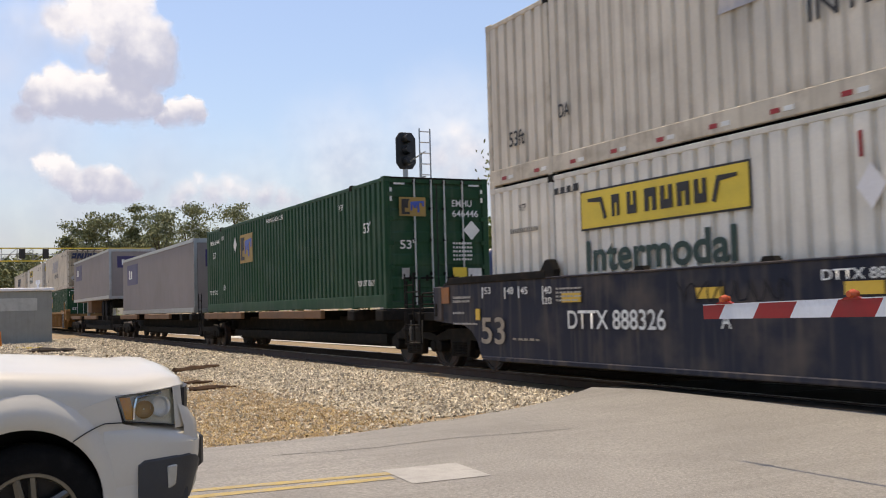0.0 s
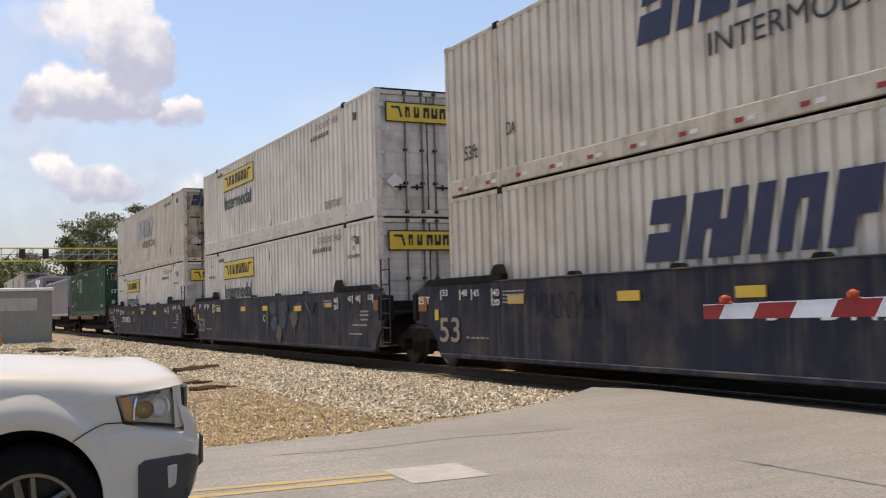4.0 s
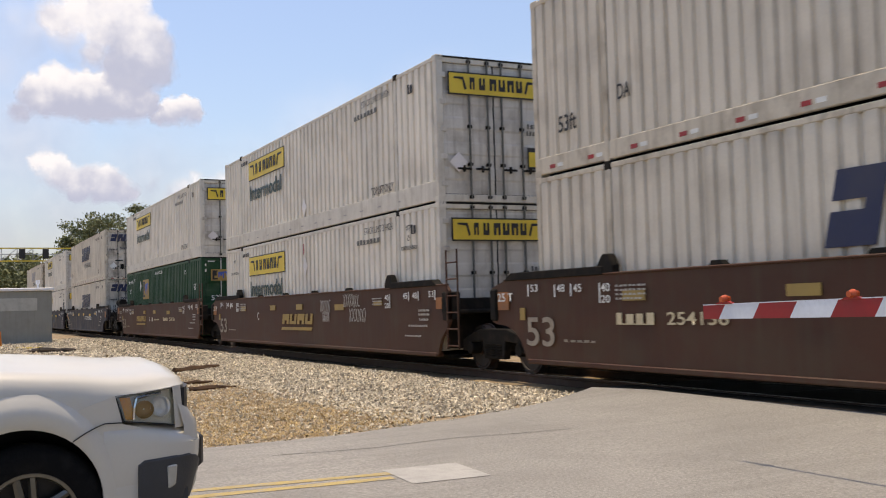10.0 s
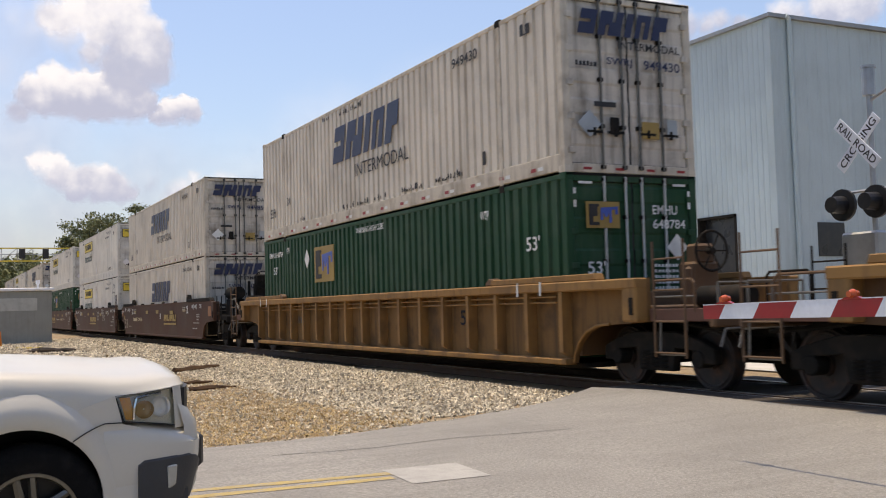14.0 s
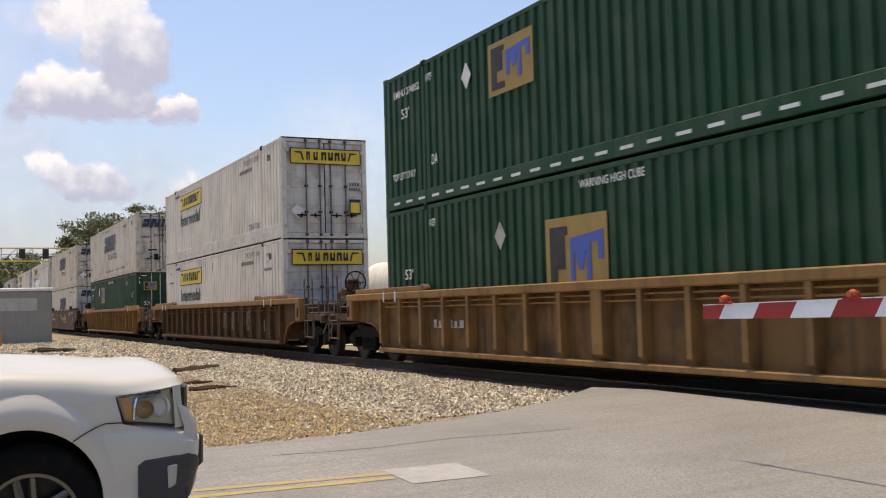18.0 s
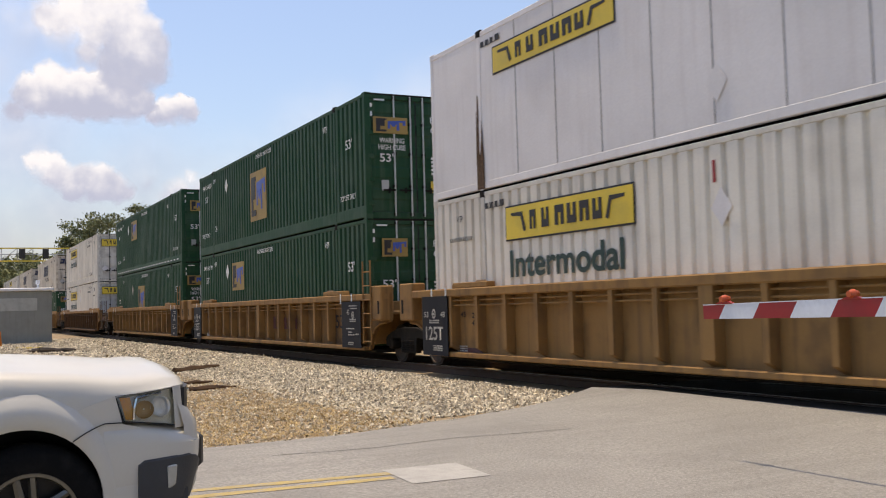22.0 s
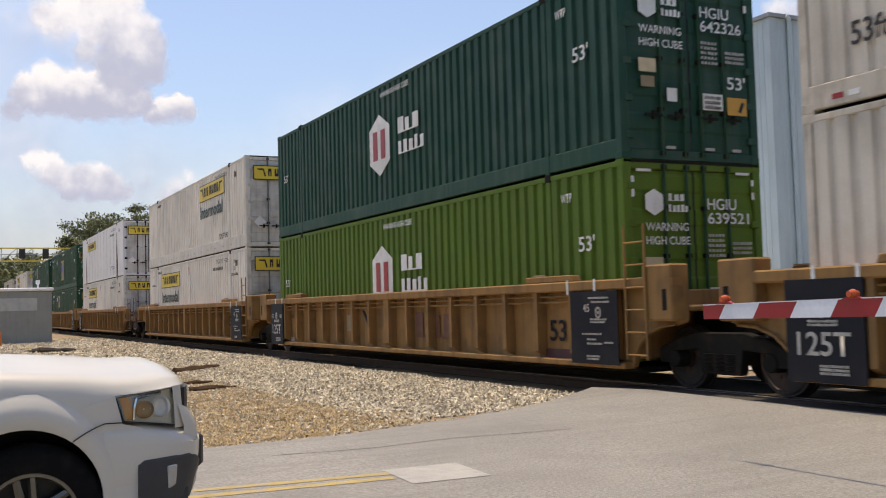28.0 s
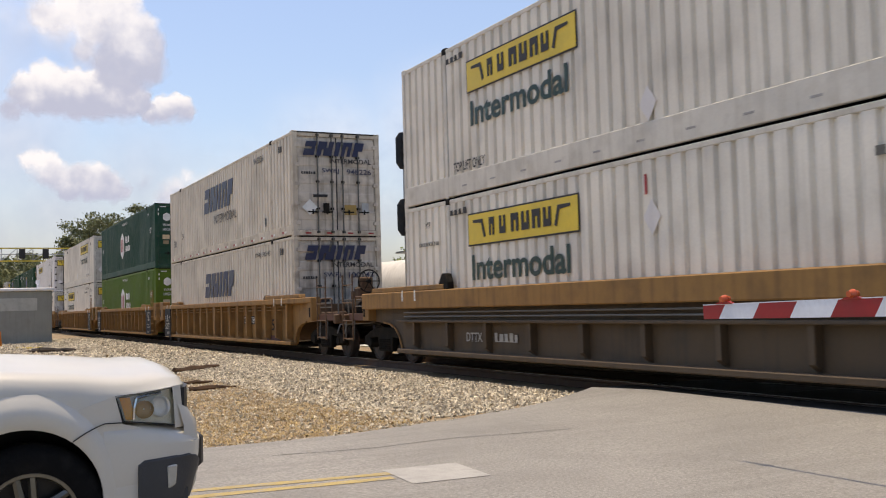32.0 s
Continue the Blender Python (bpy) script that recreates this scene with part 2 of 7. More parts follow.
# ---- mesh helpers ----
class Shape:
    """Collects vertices and faces for one mesh."""

    def __init__(self):
        self.v, self.f = [], []

    def add(self, verts, faces):
        k = len(self.v)
        self.v += [tuple(p) for p in verts]
        self.f += [tuple(i + k for i in q) for q in faces]
        return self

    def box(self, x0, x1, y0, y1, z0, z1):
        p = [(x, y, z) for z in (z0, z1) for y in (y0, y1) for x in (x0, x1)]
        return self.add(p, [(0, 2, 3, 1), (4, 5, 7, 6), (0, 1, 5, 4), (2, 6, 7, 3), (0, 4, 6, 2), (1, 3, 7, 5)])

    def prism(self, outline, a, b, axis="y"):
        """An outline of (u, w) pairs drawn out from a to b: axis y -> (u, ., w), x -> (., u, w), z -> (u, w, .)."""
        place = {"y": lambda u, w, c: (u, c, w), "x": lambda u, w, c: (c, u, w), "z": lambda u, w, c: (u, w, c)}[axis]
        n = len(outline)
        verts = [place(u, w, a) for u, w in outline] + [place(u, w, b) for u, w in outline]
        faces = [(i, (i + 1) % n, (i + 1) % n + n, i + n) for i in range(n)]
        return self.add(verts, faces + [tuple(range(n - 1, -1, -1)), tuple(range(n, 2 * n))])

    def tube(self, p, q, r, n=8, r2=None):
        p, q = Vector(p), Vector(q)
        turn = (q - p).to_track_quat("Z", "Y").to_matrix()
        r2 = r if r2 is None else r2
        ring = [turn @ Vector((math.cos(2 * math.pi * i / n), math.sin(2 * math.pi * i / n), 0)) for i in range(n)]
        verts = [p + c * r for c in ring] + [q + c * r2 for c in ring]
        faces = [(i, (i + 1) % n, (i + 1) % n + n, i + n) for i in range(n)]
        return self.add(verts, faces + [tuple(range(n - 1, -1, -1)), tuple(range(n, 2 * n))])

    def path(self, points, r, n=6):
        for p, q in zip(points, points[1:]):
            self.tube(p, q, r, n)
        return self

    def hoop(self, centre, radius, r, axis="x", n=16, m=6):
        verts, faces = [], []
        for i in range(n):
            a = 2 * math.pi * i / n
            for j in range(m):
                b = 2 * math.pi * j / m
                d, h = radius + r * math.cos(b), r * math.sin(b)
                u, w = d * math.cos(a), d * math.sin(a)
                off = {"x": (h, u, w), "y": (u, h, w), "z": (u, w, h)}[axis]
                verts.append([centre[k] + off[k] for k in range(3)])
                faces.append((i * m + j, ((i + 1) % n) * m + j, ((i + 1) % n) * m + (j + 1) % m, i * m + (j + 1) % m))
        return self.add(verts, faces)

    def mesh(self, name, bevel=0.0, smooth=False):
        me = bpy.data.meshes.new(name)
        me.from_pydata(self.v, [], self.f)
        bm = bmesh.new()
        bm.from_mesh(me)
        bmesh.ops.recalc_face_normals(bm, faces=bm.faces)
        if bevel:
            edges = [e for e in bm.edges if len(e.link_faces) == 2 and e.calc_face_angle(0) > 0.6]
            bmesh.ops.bevel(bm, geom=edges, offset=bevel, segments=1, affect="EDGES", profile=0.5)
        bm.to_mesh(me)
        bm.free()
        if smooth:
            me.polygons.foreach_set("use_smooth", [True] * len(me.polygons))
            me.set_sharp_from_angle(angle=radians(40))
        return me


def part(name, shape, mat, parent, label="", bevel=0.0, smooth=False):
    """One mesh object under a thing or a part; shape is a Shape or a finished mesh."""
    me = shape.mesh(name, bevel, smooth) if isinstance(shape, Shape) else shape
    if not me.materials:
        me.materials.append(mat)
    ob = new(name, me)
    ob.parent = parent
    return tagged(ob, label=label)


def thing(name, label, category, m=None, group="", kind=""):
    ob = new(name)
    ob.empty_display_size = 0.3
    if m is not None:
        ob.matrix_world = m
    return tagged(ob, label, category, group, kind)


def solid(name, shape, mat, label, category, m=None, bevel=0.0, smooth=False, group="", kind=""):
    me = shape.mesh(name, bevel, smooth) if isinstance(shape, Shape) else shape
    me.materials.append(mat)
    ob = new(name, me)
    if m is not None:
        ob.matrix_world = m
    return tagged(ob, label, category, group, kind)


def lettering(words, x, z, width, height, mat, parent, face="side", off=-1.312, label="", lean=0.0, bold=0.012):
    """Raised words. side: on the flank, x to the right, z up; end: on the trailing end, x counts away from the camera."""
    cu = bpy.data.curves.new("words", "FONT")
    cu.body = words
    cu.shear, cu.offset = lean, bold
    ob = bpy.data.objects.new("words", cu)
    me = bpy.data.meshes.new_from_object(ob.evaluated_get(bpy.context.evaluated_depsgraph_get()) if False else ob)
    bpy.data.objects.remove(ob)
    co = np.array([v.co[:] for v in me.vertices])
    lo, hi = co.min(0), co.max(0)
    u = (co[:, 0] - lo[0]) / (hi[0] - lo[0]) * width + x
    w = (co[:, 1] - lo[1]) / (hi[1] - lo[1]) * height + z
    c = np.full(len(u), off)
    new_co = np.stack((u, c, w) if face == "side" else (c, u, w), 1)
    me.vertices.foreach_set("co", new_co.ravel())
    me.update()
    me.materials.clear()
    return part("lettering", me, mat, parent, label)


def plate(outline, mat, parent, name, face="side", off=-1.308, thick=0.006, label=""):
    """A flat decal or board of a given outline, standing proud of a flank or an end."""
    s = Shape()
    if face == "side":
        s.prism(outline, off, off + thick, "y")
    else:
        s.prism(outline, off, off - thick, "x")
    return part(name, s, mat, parent, label)


def comb(x, z, width, height, count, rnd, lean=0.0, spine=0.16, full=(0.5, 0.8)):
    """One outline of upright teeth on a thin spine."""
    step = width / count
    top = []
    for i in range(count):
        w = step * rnd.uniform(*full)
        h = height * rnd.uniform(0.8, 1.0)
        a = x + i * step
        top += [(a, spine * height), (a, h), (a + w, h), (a + w, spine * height)]
    top[0], top[-1] = (top[0][0], 0.0), (top[-1][0], 0.0)
    return [(u + lean * w, z + w) for u, w in reversed(top)]


def bars(x, z, width, height, count, mat, parent, face="side", off=-1.312, name="marking", seed=1, lean=0.0, full=(0.5, 0.8)):
    """Illegible writing: a row of short bars on one thin line."""
    o = comb(x, z, width, height, count, random.Random(seed), lean, 0.09, full)
    s = Shape().prism(o, off, off + 0.004, "y") if face == "side" else Shape().prism(o, off, off - 0.004, "x")
    return part(name, s, mat, parent)


def scribble(x, z, width, height, mat, parent, seed, strokes=9, off=-1.5):
    """Sprayed scrawl without words: one looping ribbon."""
    rnd = random.Random(seed)
    pts = []
    for k in range(strokes * 8 + 1):
        a = k / 8.0
        u = x + width * (k / (strokes * 8.0)) + 0.16 * height * math.sin(a * 6.3 + rnd.uniform(-0.4, 0.4))
        w = z + height * (0.5 + 0.48 * math.cos(a * 6.3 * (0.8 + 0.05 * (seed % 5))) * rnd.uniform(0.75, 1.0))
        pts.append((u, w))
    r = 0.012
    v, f = [], []
    for i, (u, w) in enumerate(pts):
        u2, w2 = pts[min(i + 1, len(pts) - 1)]
        u1, w1 = pts[max(i - 1, 0)]
        d = math.hypot(u2 - u1, w2 - w1) or 1
        nx, nz = -(w2 - w1) / d * r, (u2 - u1) / d * r
        v += [(u + nx, off, w + nz), (u - nx, off, w - nz)]
    f = [(2 * i, 2 * i + 1, 2 * i + 3, 2 * i + 2) for i in range(len(pts) - 1)]
    return part("graffiti", Shape().add(v, f), mat, parent, "sprayed graffiti scrawl")


# ---- the train: containers ----
LONG, WIDE, HIGH = 16.15, 2.59, 2.896
POST = 1.98
LOW, UP = 0.354, 3.25


def ribbed(y_out, y_in, x0, x1, z0, z1, pitch, flat):
    """A pressed steel flank: upright ribs along x, with the outer flats at y_out and the grooves at y_in."""
    s = Shape()
    n = max(1, round((x1 - x0) / pitch))
    p = (x1 - x0) / n
    xs = []
    for i in range(n):
        a = x0 + i * p
        xs += [(a, y_in), (a + p * 0.09, y_out), (a + p * (0.09 + flat), y_out), (a + p * (0.18 + flat), y_in)]
    xs.append((x1, y_in))
    verts = [(x, y, z) for x, y in xs for z in (z0, z1)]
    faces = [(2 * i, 2 * i + 2, 2 * i + 3, 2 * i + 1) for i in range(len(xs) - 1)]
    return s.add(verts, faces)


def container(label, paint, pitch=0.30, flat=0.5, depth=0.032, rail_mat=None, door_mat=None, smooth_flank=False, reflectors=None, base_band=0.30, rod_mat=None, hinge_mat=None):
    rail_mat, door_mat = rail_mat or paint, door_mat or paint
    c = thing("shipping_container", label, "container", group="containers on the train")
    h = WIDE / 2
    zb, zt = (base_band, HIGH - 0.10) if not smooth_flank else (0.16, HIGH - 0.12)
    for side in (-1, 1):
        out, inn = side * (h - 0.006), side * (h - 0.006 - depth)
        spans = ((-LONG + 0.13, -LONG + POST - 0.06), (-LONG + POST + 0.06, -POST - 0.06), (-POST + 0.06, -0.15))
        for a, b in spans:
            if smooth_flank:
                s = Shape()
                s.box(a, b, min(out, inn), max(out, inn), zb, zt)
                w = part("flank", s, paint, c)
                n = max(1, round((b - a) / 1.22))
                for i in range(1, n):
                    x = a + (b - a) * i / n
                    part("seam", Shape().box(x - 0.012, x + 0.012, min(out, out + side * 0.005), max(out, out + side * 0.005), zb, zt), seam_grey, c)
            else:
                part("flank", ribbed(out, inn, a, b, zb, zt, pitch, flat), paint, c)
        y0, y1 = sorted((side * (h - 0.09), side * h))
        part("bottom_rail", Shape().box(-LONG + 0.1, -0.1, y0, y1, 0.03, zb + 0.004), rail_mat, c, bevel=0.012)
        part("top_rail", Shape().box(-LONG + 0.1, -0.1, y0, y1, zt - 0.004, HIGH - 0.02), rail_mat, c, bevel=0.012)
        for x in (-LONG + POST, -POST):
            y0, y1 = sorted((side * (h - 0.11), side * (h + 0.006)))
            part("lift_post", Shape().box(x - 0.065, x + 0.065, y0, y1, 0.0, HIGH), rail_mat, c, bevel=0.012)
            part("lift_casting", Shape().box(x - 0.09, x + 0.09, *sorted((side * (h - 0.16), side * (h + 0.012))), HIGH - 0.13, HIGH + 0.015), iron, c, "dark cast lifting pocket", bevel=0.02)
        for x0, x1 in ((-LONG, -LONG + 0.13), (-0.15, 0.0)):
            y0, y1 = sorted((side * (h - 0.15), side * h))
            part("corner_post", Shape().box(x0, x1, y0, y1, 0.0, HIGH - 0.002), rail_mat, c, bevel=0.015)
    part("roof", ribbed_roof(), paint, c)
    part("front_wall", Shape().box(-LONG + 0.01, -LONG + 0.06, -h + 0.15, h - 0.15, 0.05, HIGH - 0.03), paint, c)
    part("underframe", Shape().box(-LONG + 0.06, -0.06, -h + 0.1, h - 0.1, 0.04, 0.14), iron, c)
    part("door_header", Shape().box(-0.12, -0.004, -h + 0.15, h - 0.15, HIGH - 0.14, HIGH - 0.004), rail_mat, c, bevel=0.012)
    part("header_trim", Shape().box(-0.02, 0.002, -h + 0.02, h - 0.02, HIGH - 0.045, HIGH - 0.006), iron, c, "dark roof edge trim")
    part("door_sill", Shape().box(-0.12, -0.004, -h + 0.15, h - 0.15, 0.0, 0.15), rail_mat, c, bevel=0.012)
    for y0, y1, out in ((-h + 0.16, -0.02, -1), (0.02, h - 0.16, 1)):
        folds = [(-0.045, 0.16)] + [q for k in range(5) for q in ((-0.045, 0.42 + k * 0.5), (-0.030, 0.46 + k * 0.5), (-0.030, 0.66 + k * 0.5), (-0.045, 0.70 + k * 0.5))] + [(-0.045, HIGH - 0.15)]
        leaf = Shape().prism([(-0.10, 0.16)] + folds + [(-0.10, HIGH - 0.15)], y0, y1, "y")
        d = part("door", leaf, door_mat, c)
        part("door_seal", Shape().box(-0.085, -0.05, y0 - 0.018, y1 + 0.018, 0.142, HIGH - 0.132), dark_gasket, d)
        for y in ((-0.57, -0.155) if out < 0 else (0.17, 0.63)):
            part("lock_rod", Shape().tube((0.005, y, 0.06), (0.005, y, HIGH - 0.05), 0.023, 8), rod_mat or rod_grey, d)
            for z in (0.10, 0.75, 1.5, 2.2, HIGH - 0.1):
                part("rod_bracket", Shape().box(-0.045, 0.022, y - 0.045, y + 0.045, z - 0.03, z + 0.03), iron, d)
            part("handle", Shape().box(0.014, 0.034, min(y, y + 0.31 * out), max(y, y + 0.31 * out), 0.635, 0.675).box(0.012, 0.042, y + 0.16 * out - 0.022, y + 0.16 * out + 0.022, 0.59, 0.72), iron, d)
        ye = y0 if out < 0 else y1
        for k in range(5):
            z = 0.35 + k * 0.54
            part("hinge", Shape().box(-0.06, 0.012, ye - 0.09, ye + 0.05, z - 0.05, z + 0.05) if out < 0 else Shape().box(-0.06, 0.012, ye - 0.05, ye + 0.09, z - 0.05, z + 0.05), hinge_mat or door_mat, d, bevel=0.008)
    for x in (-LONG + 0.09, -0.09):
        for y in (-h + 0.08, h - 0.08):
            for z in (0.055, HIGH - 0.055):
                part("corner_casting", Shape().box(x - 0.092, x + 0.092, y - 0.084, y + 0.084, z - 0.06, z + 0.06), rail_mat, c, bevel=0.012)
    if reflectors:
        x = -LONG + 0.45
        while x < -0.6:
            if len(reflectors) == 1:
                part("reflector", Shape().box(x, x + 0.30, -h - 0.006, -h, 0.12, 0.17), reflectors[0], c)
                x += 0.615
            else:
                for at, m in zip((0.0, 0.22), reflectors):
                    part("reflector", Shape().box(x + at, x + at + 0.15, -h - 0.006, -h, 0.10, 0.16), m, c)
                x += 1.05
    return c


def ribbed_roof():
    h = WIDE / 2
    s = Shape()
    n = 26
    xs = []
    p = (LONG - 0.2) / n
    for i in range(n):
        a = -LONG + 0.1 + i * p
        xs += [(a, 0.0), (a + p * 0.15, 0.018), (a + p * 0.5, 0.018), (a + p * 0.65, 0.0)]
    xs.append((-0.1, 0.0))
    verts = [(x, y, HIGH - 0.045 + d) for x, d in xs for y in (-h + 0.05, h - 0.05)]
    return s.add(verts, [(2 * i, 2 * i + 2, 2 * i + 3, 2 * i + 1) for i in range(len(xs) - 1)])


FAR = -LONG


MARK = [[(0.0, 0.0), (0.18, 0.0), (0.18, 1.0), (0.0, 1.0), (0.0, 0.60), (0.12, 0.60), (0.12, 0.46), (0.0, 0.46)],
        [(0.22, 0.0), (0.30, 0.0), (0.30, 0.44), (0.335, 0.44), (0.335, 0.0), (0.48, 0.0), (0.48, 1.0), (0.40, 1.0), (0.40, 0.56), (0.365, 0.56), (0.365, 1.0), (0.22, 1.0)],
        [(0.52, 0.0), (0.60, 0.0), (0.60, 1.0), (0.52, 1.0)],
        [(0.64, 0.0), (0.70, 0.0), (0.70, 0.70), (0.74, 0.70), (0.74, 0.0), (0.80, 0.0), (0.80, 1.0), (0.64, 1.0)],
        [(0.84, 0.0), (0.93, 0.0), (0.93, 0.40), (1.0, 0.40), (1.0, 1.0), (0.84, 1.0)]]


def navy_mark_word(c, x, z, w, h, face, off, faded=False):
    """A carrier's mark as five plain slanted navy blocks."""
    sgn = -1 if face == "side" else 1
    for block in MARK:
        o = [(x + a * w * 0.93 + 0.26 * h * v, z + v * h) for a, v in block]
        part("wordmark", Shape().prism(o, off, off + sgn * 0.004, "y" if face == "side" else "x"), faded_navy if faded else deep_blue, c, "faded grey slanted block" if faded else "slanted navy block")


def mould(c, seed):
    """Black scabs where the paint has failed over the bottom rail and under the top rail."""
    rnd = random.Random(seed)
    s = Shape()
    for a, e, z, n in ((3.4, 3.8, 0.33, 4), (6.5, 7.3, 0.33, 5), (7.5, 8.2, 0.33, 7), (8.5, 9.2, 0.34, 4), (10.0, 11.0, 0.34, 11), (11.6, 12.8, 0.36, 13), (6.4, 7.9, 2.60, 12), (5.2, 5.8, 2.66, 4)):
        for k in range(n):
            x, w, h = FAR + a + (e - a) * (k + rnd.random() * 0.6) / n, rnd.uniform(0.03, 0.09), rnd.uniform(0.04, 0.17)
            o = [(x + w * 0.5 * math.cos(t) * rnd.uniform(0.6, 1.1), z + h * 0.5 + h * 0.5 * math.sin(t) * rnd.uniform(0.7, 1.1)) for t in [q * math.pi / 4 for q in range(8)]]
            s.prism(o, -1.302, -1.298, "y")
    tagged(part("mould_stain", s, ink, c, "black scabs of failed paint"), kind="stuff")


def navy_mark(number, sub=True, reflect=True, dirty=False, faded=False):
    c = container("dirty cream-white corrugated steel container with navy slanted markings" if dirty else "cream-white corrugated steel shipping container with navy slanted markings",
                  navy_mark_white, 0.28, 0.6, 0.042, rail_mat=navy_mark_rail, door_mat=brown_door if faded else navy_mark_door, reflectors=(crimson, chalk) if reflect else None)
    if dirty and not faded:
        mould(c, 4)
    if sub:
        navy_mark_word(c, FAR + 5.95, 1.50, 4.1, 0.86, "side", -1.306, faded)
        lettering("INTERMODAL", FAR + 7.4, 1.02, 3.0, 0.30, ink, c, bold=0.0)
    else:
        navy_mark_word(c, FAR + 5.95, 1.38, 4.1, 0.84, "side", -1.306)
    lettering(("SWRJ " if number < 200000 else "") + str(number), -3.7, 2.42, 1.55 if number < 200000 else 1.0, 0.19, ink, c)
    bars(-1.2, 2.42, 0.35, 0.2, 2, ink, c)
    lettering("53ft", FAR + 0.75, 0.62, 0.5, 0.26, ink, c)
    lettering("DA", FAR + 2.3, 0.85, 0.3, 0.22, ink, c)
    bars(-2.6, 0.45, 0.2, 0.25, 1, ink, c)
    navy_mark_word(c, -1.0, 2.22, 1.85, 0.40, "end", 0.03)
    lettering("INTERMODAL", -0.22, 2.02, 1.25, 0.13, ink, c, "end", 0.03)
    lettering("SWRJ", -0.45, 1.72, 0.50, 0.15, deep_blue, c, "end", 0.03)
    lettering(str(number), 0.28, 1.72, 0.74, 0.15, deep_blue, c, "end", 0.03)
    bars(-1.05, 1.70, 0.42, 0.08, 6, ink, c, "end", 0.03)
    plate([(-0.72, 1.06), (-0.30, 1.06), (-0.30, 1.14), (-0.72, 1.14)], ink, c, "sticker", "end", 0.032)
    plate([(0.20, 0.58), (0.55, 0.58), (0.55, 0.86), (0.20, 0.86)], dull_gold, c, "sticker", "end", 0.032, label="yellow warning sticker")
    plate([(0.72, 0.62), (0.92, 0.62), (0.92, 0.92), (0.72, 0.92)], steel, c, "sticker", "end", 0.032)
    plate([(-0.43, 0.62), (-0.25, 0.62), (-0.25, 0.90), (-0.43, 0.90)], iron, c, "sticker", "end", 0.032)
    plate([(-1.05, 0.78), (-0.82, 0.56), (-0.60, 0.78), (-0.82, 1.0)], chalk if not dirty else steel, c, "placard_holder", "end", 0.032)
    for i in range(4):
        y = -0.95 + i * 0.62
        plate([(y, 0.05), (y + 0.16, 0.05), (y + 0.16, 0.09), (y, 0.09)], crimson, c, "reflector", "end", 0.004)
    return c


def yellow_mark_panel(c, x, z, w, h, face, off):
    plate([(x, z), (x + w, z), (x + w, z + h), (x, z + h)], ink, c, "panel_border", face, off)
    o2 = off - 0.007 if face == "side" else off + 0.007
    plate([(x + 0.03, z + 0.03), (x + w - 0.03, z + 0.03), (x + w - 0.03, z + h - 0.03), (x + 0.03, z + h - 0.03)], lemon, c, "yellow_panel", face, o2, label="yellow logo panel")
    o3 = o2 - 0.007 if face == "side" else o2 + 0.007
    # plain dark blocks stand for the carrier's name
    sg, ax = (-1, "y") if face == "side" else (1, "x")
    for k, (u0, u1) in enumerate(((0.225, 0.275), (0.325, 0.385), (0.435, 0.505), (0.53, 0.60), (0.625, 0.695), (0.72, 0.785))):
        n0, n1 = u0 + (u1 - u0) * 0.36, u0 + (u1 - u0) * 0.66
        v0, v1 = 0.26, 0.78
        o = [(u0, v0), (u1, v0), (u1, v1), (n1, v1), (n1, v0 + 0.2), (n0, v0 + 0.2), (n0, v1), (u0, v1)] if k % 2 else [(u0, v0), (n0, v0), (n0, v1 - 0.2), (n1, v1 - 0.2), (n1, v0), (u1, v0), (u1, v1), (u0, v1)]
        part("wordmark", Shape().prism([(x + a * w, z + v * h) for a, v in o], o3, o3 + sg * 0.004, ax), ink, c)
    for u, m in ((0.06, 1), (0.94, -1)):
        k = [(0.0, 0.78), (0.10, 0.78), (0.13, 0.26), (0.11, 0.22), (0.085, 0.66), (0.0, 0.70)]
        part("scroll_mark", Shape().prism([(x + (u + m * a) * w, z + v * h) for a, v in k], o3, o3 + sg * 0.004, ax), ink, c)


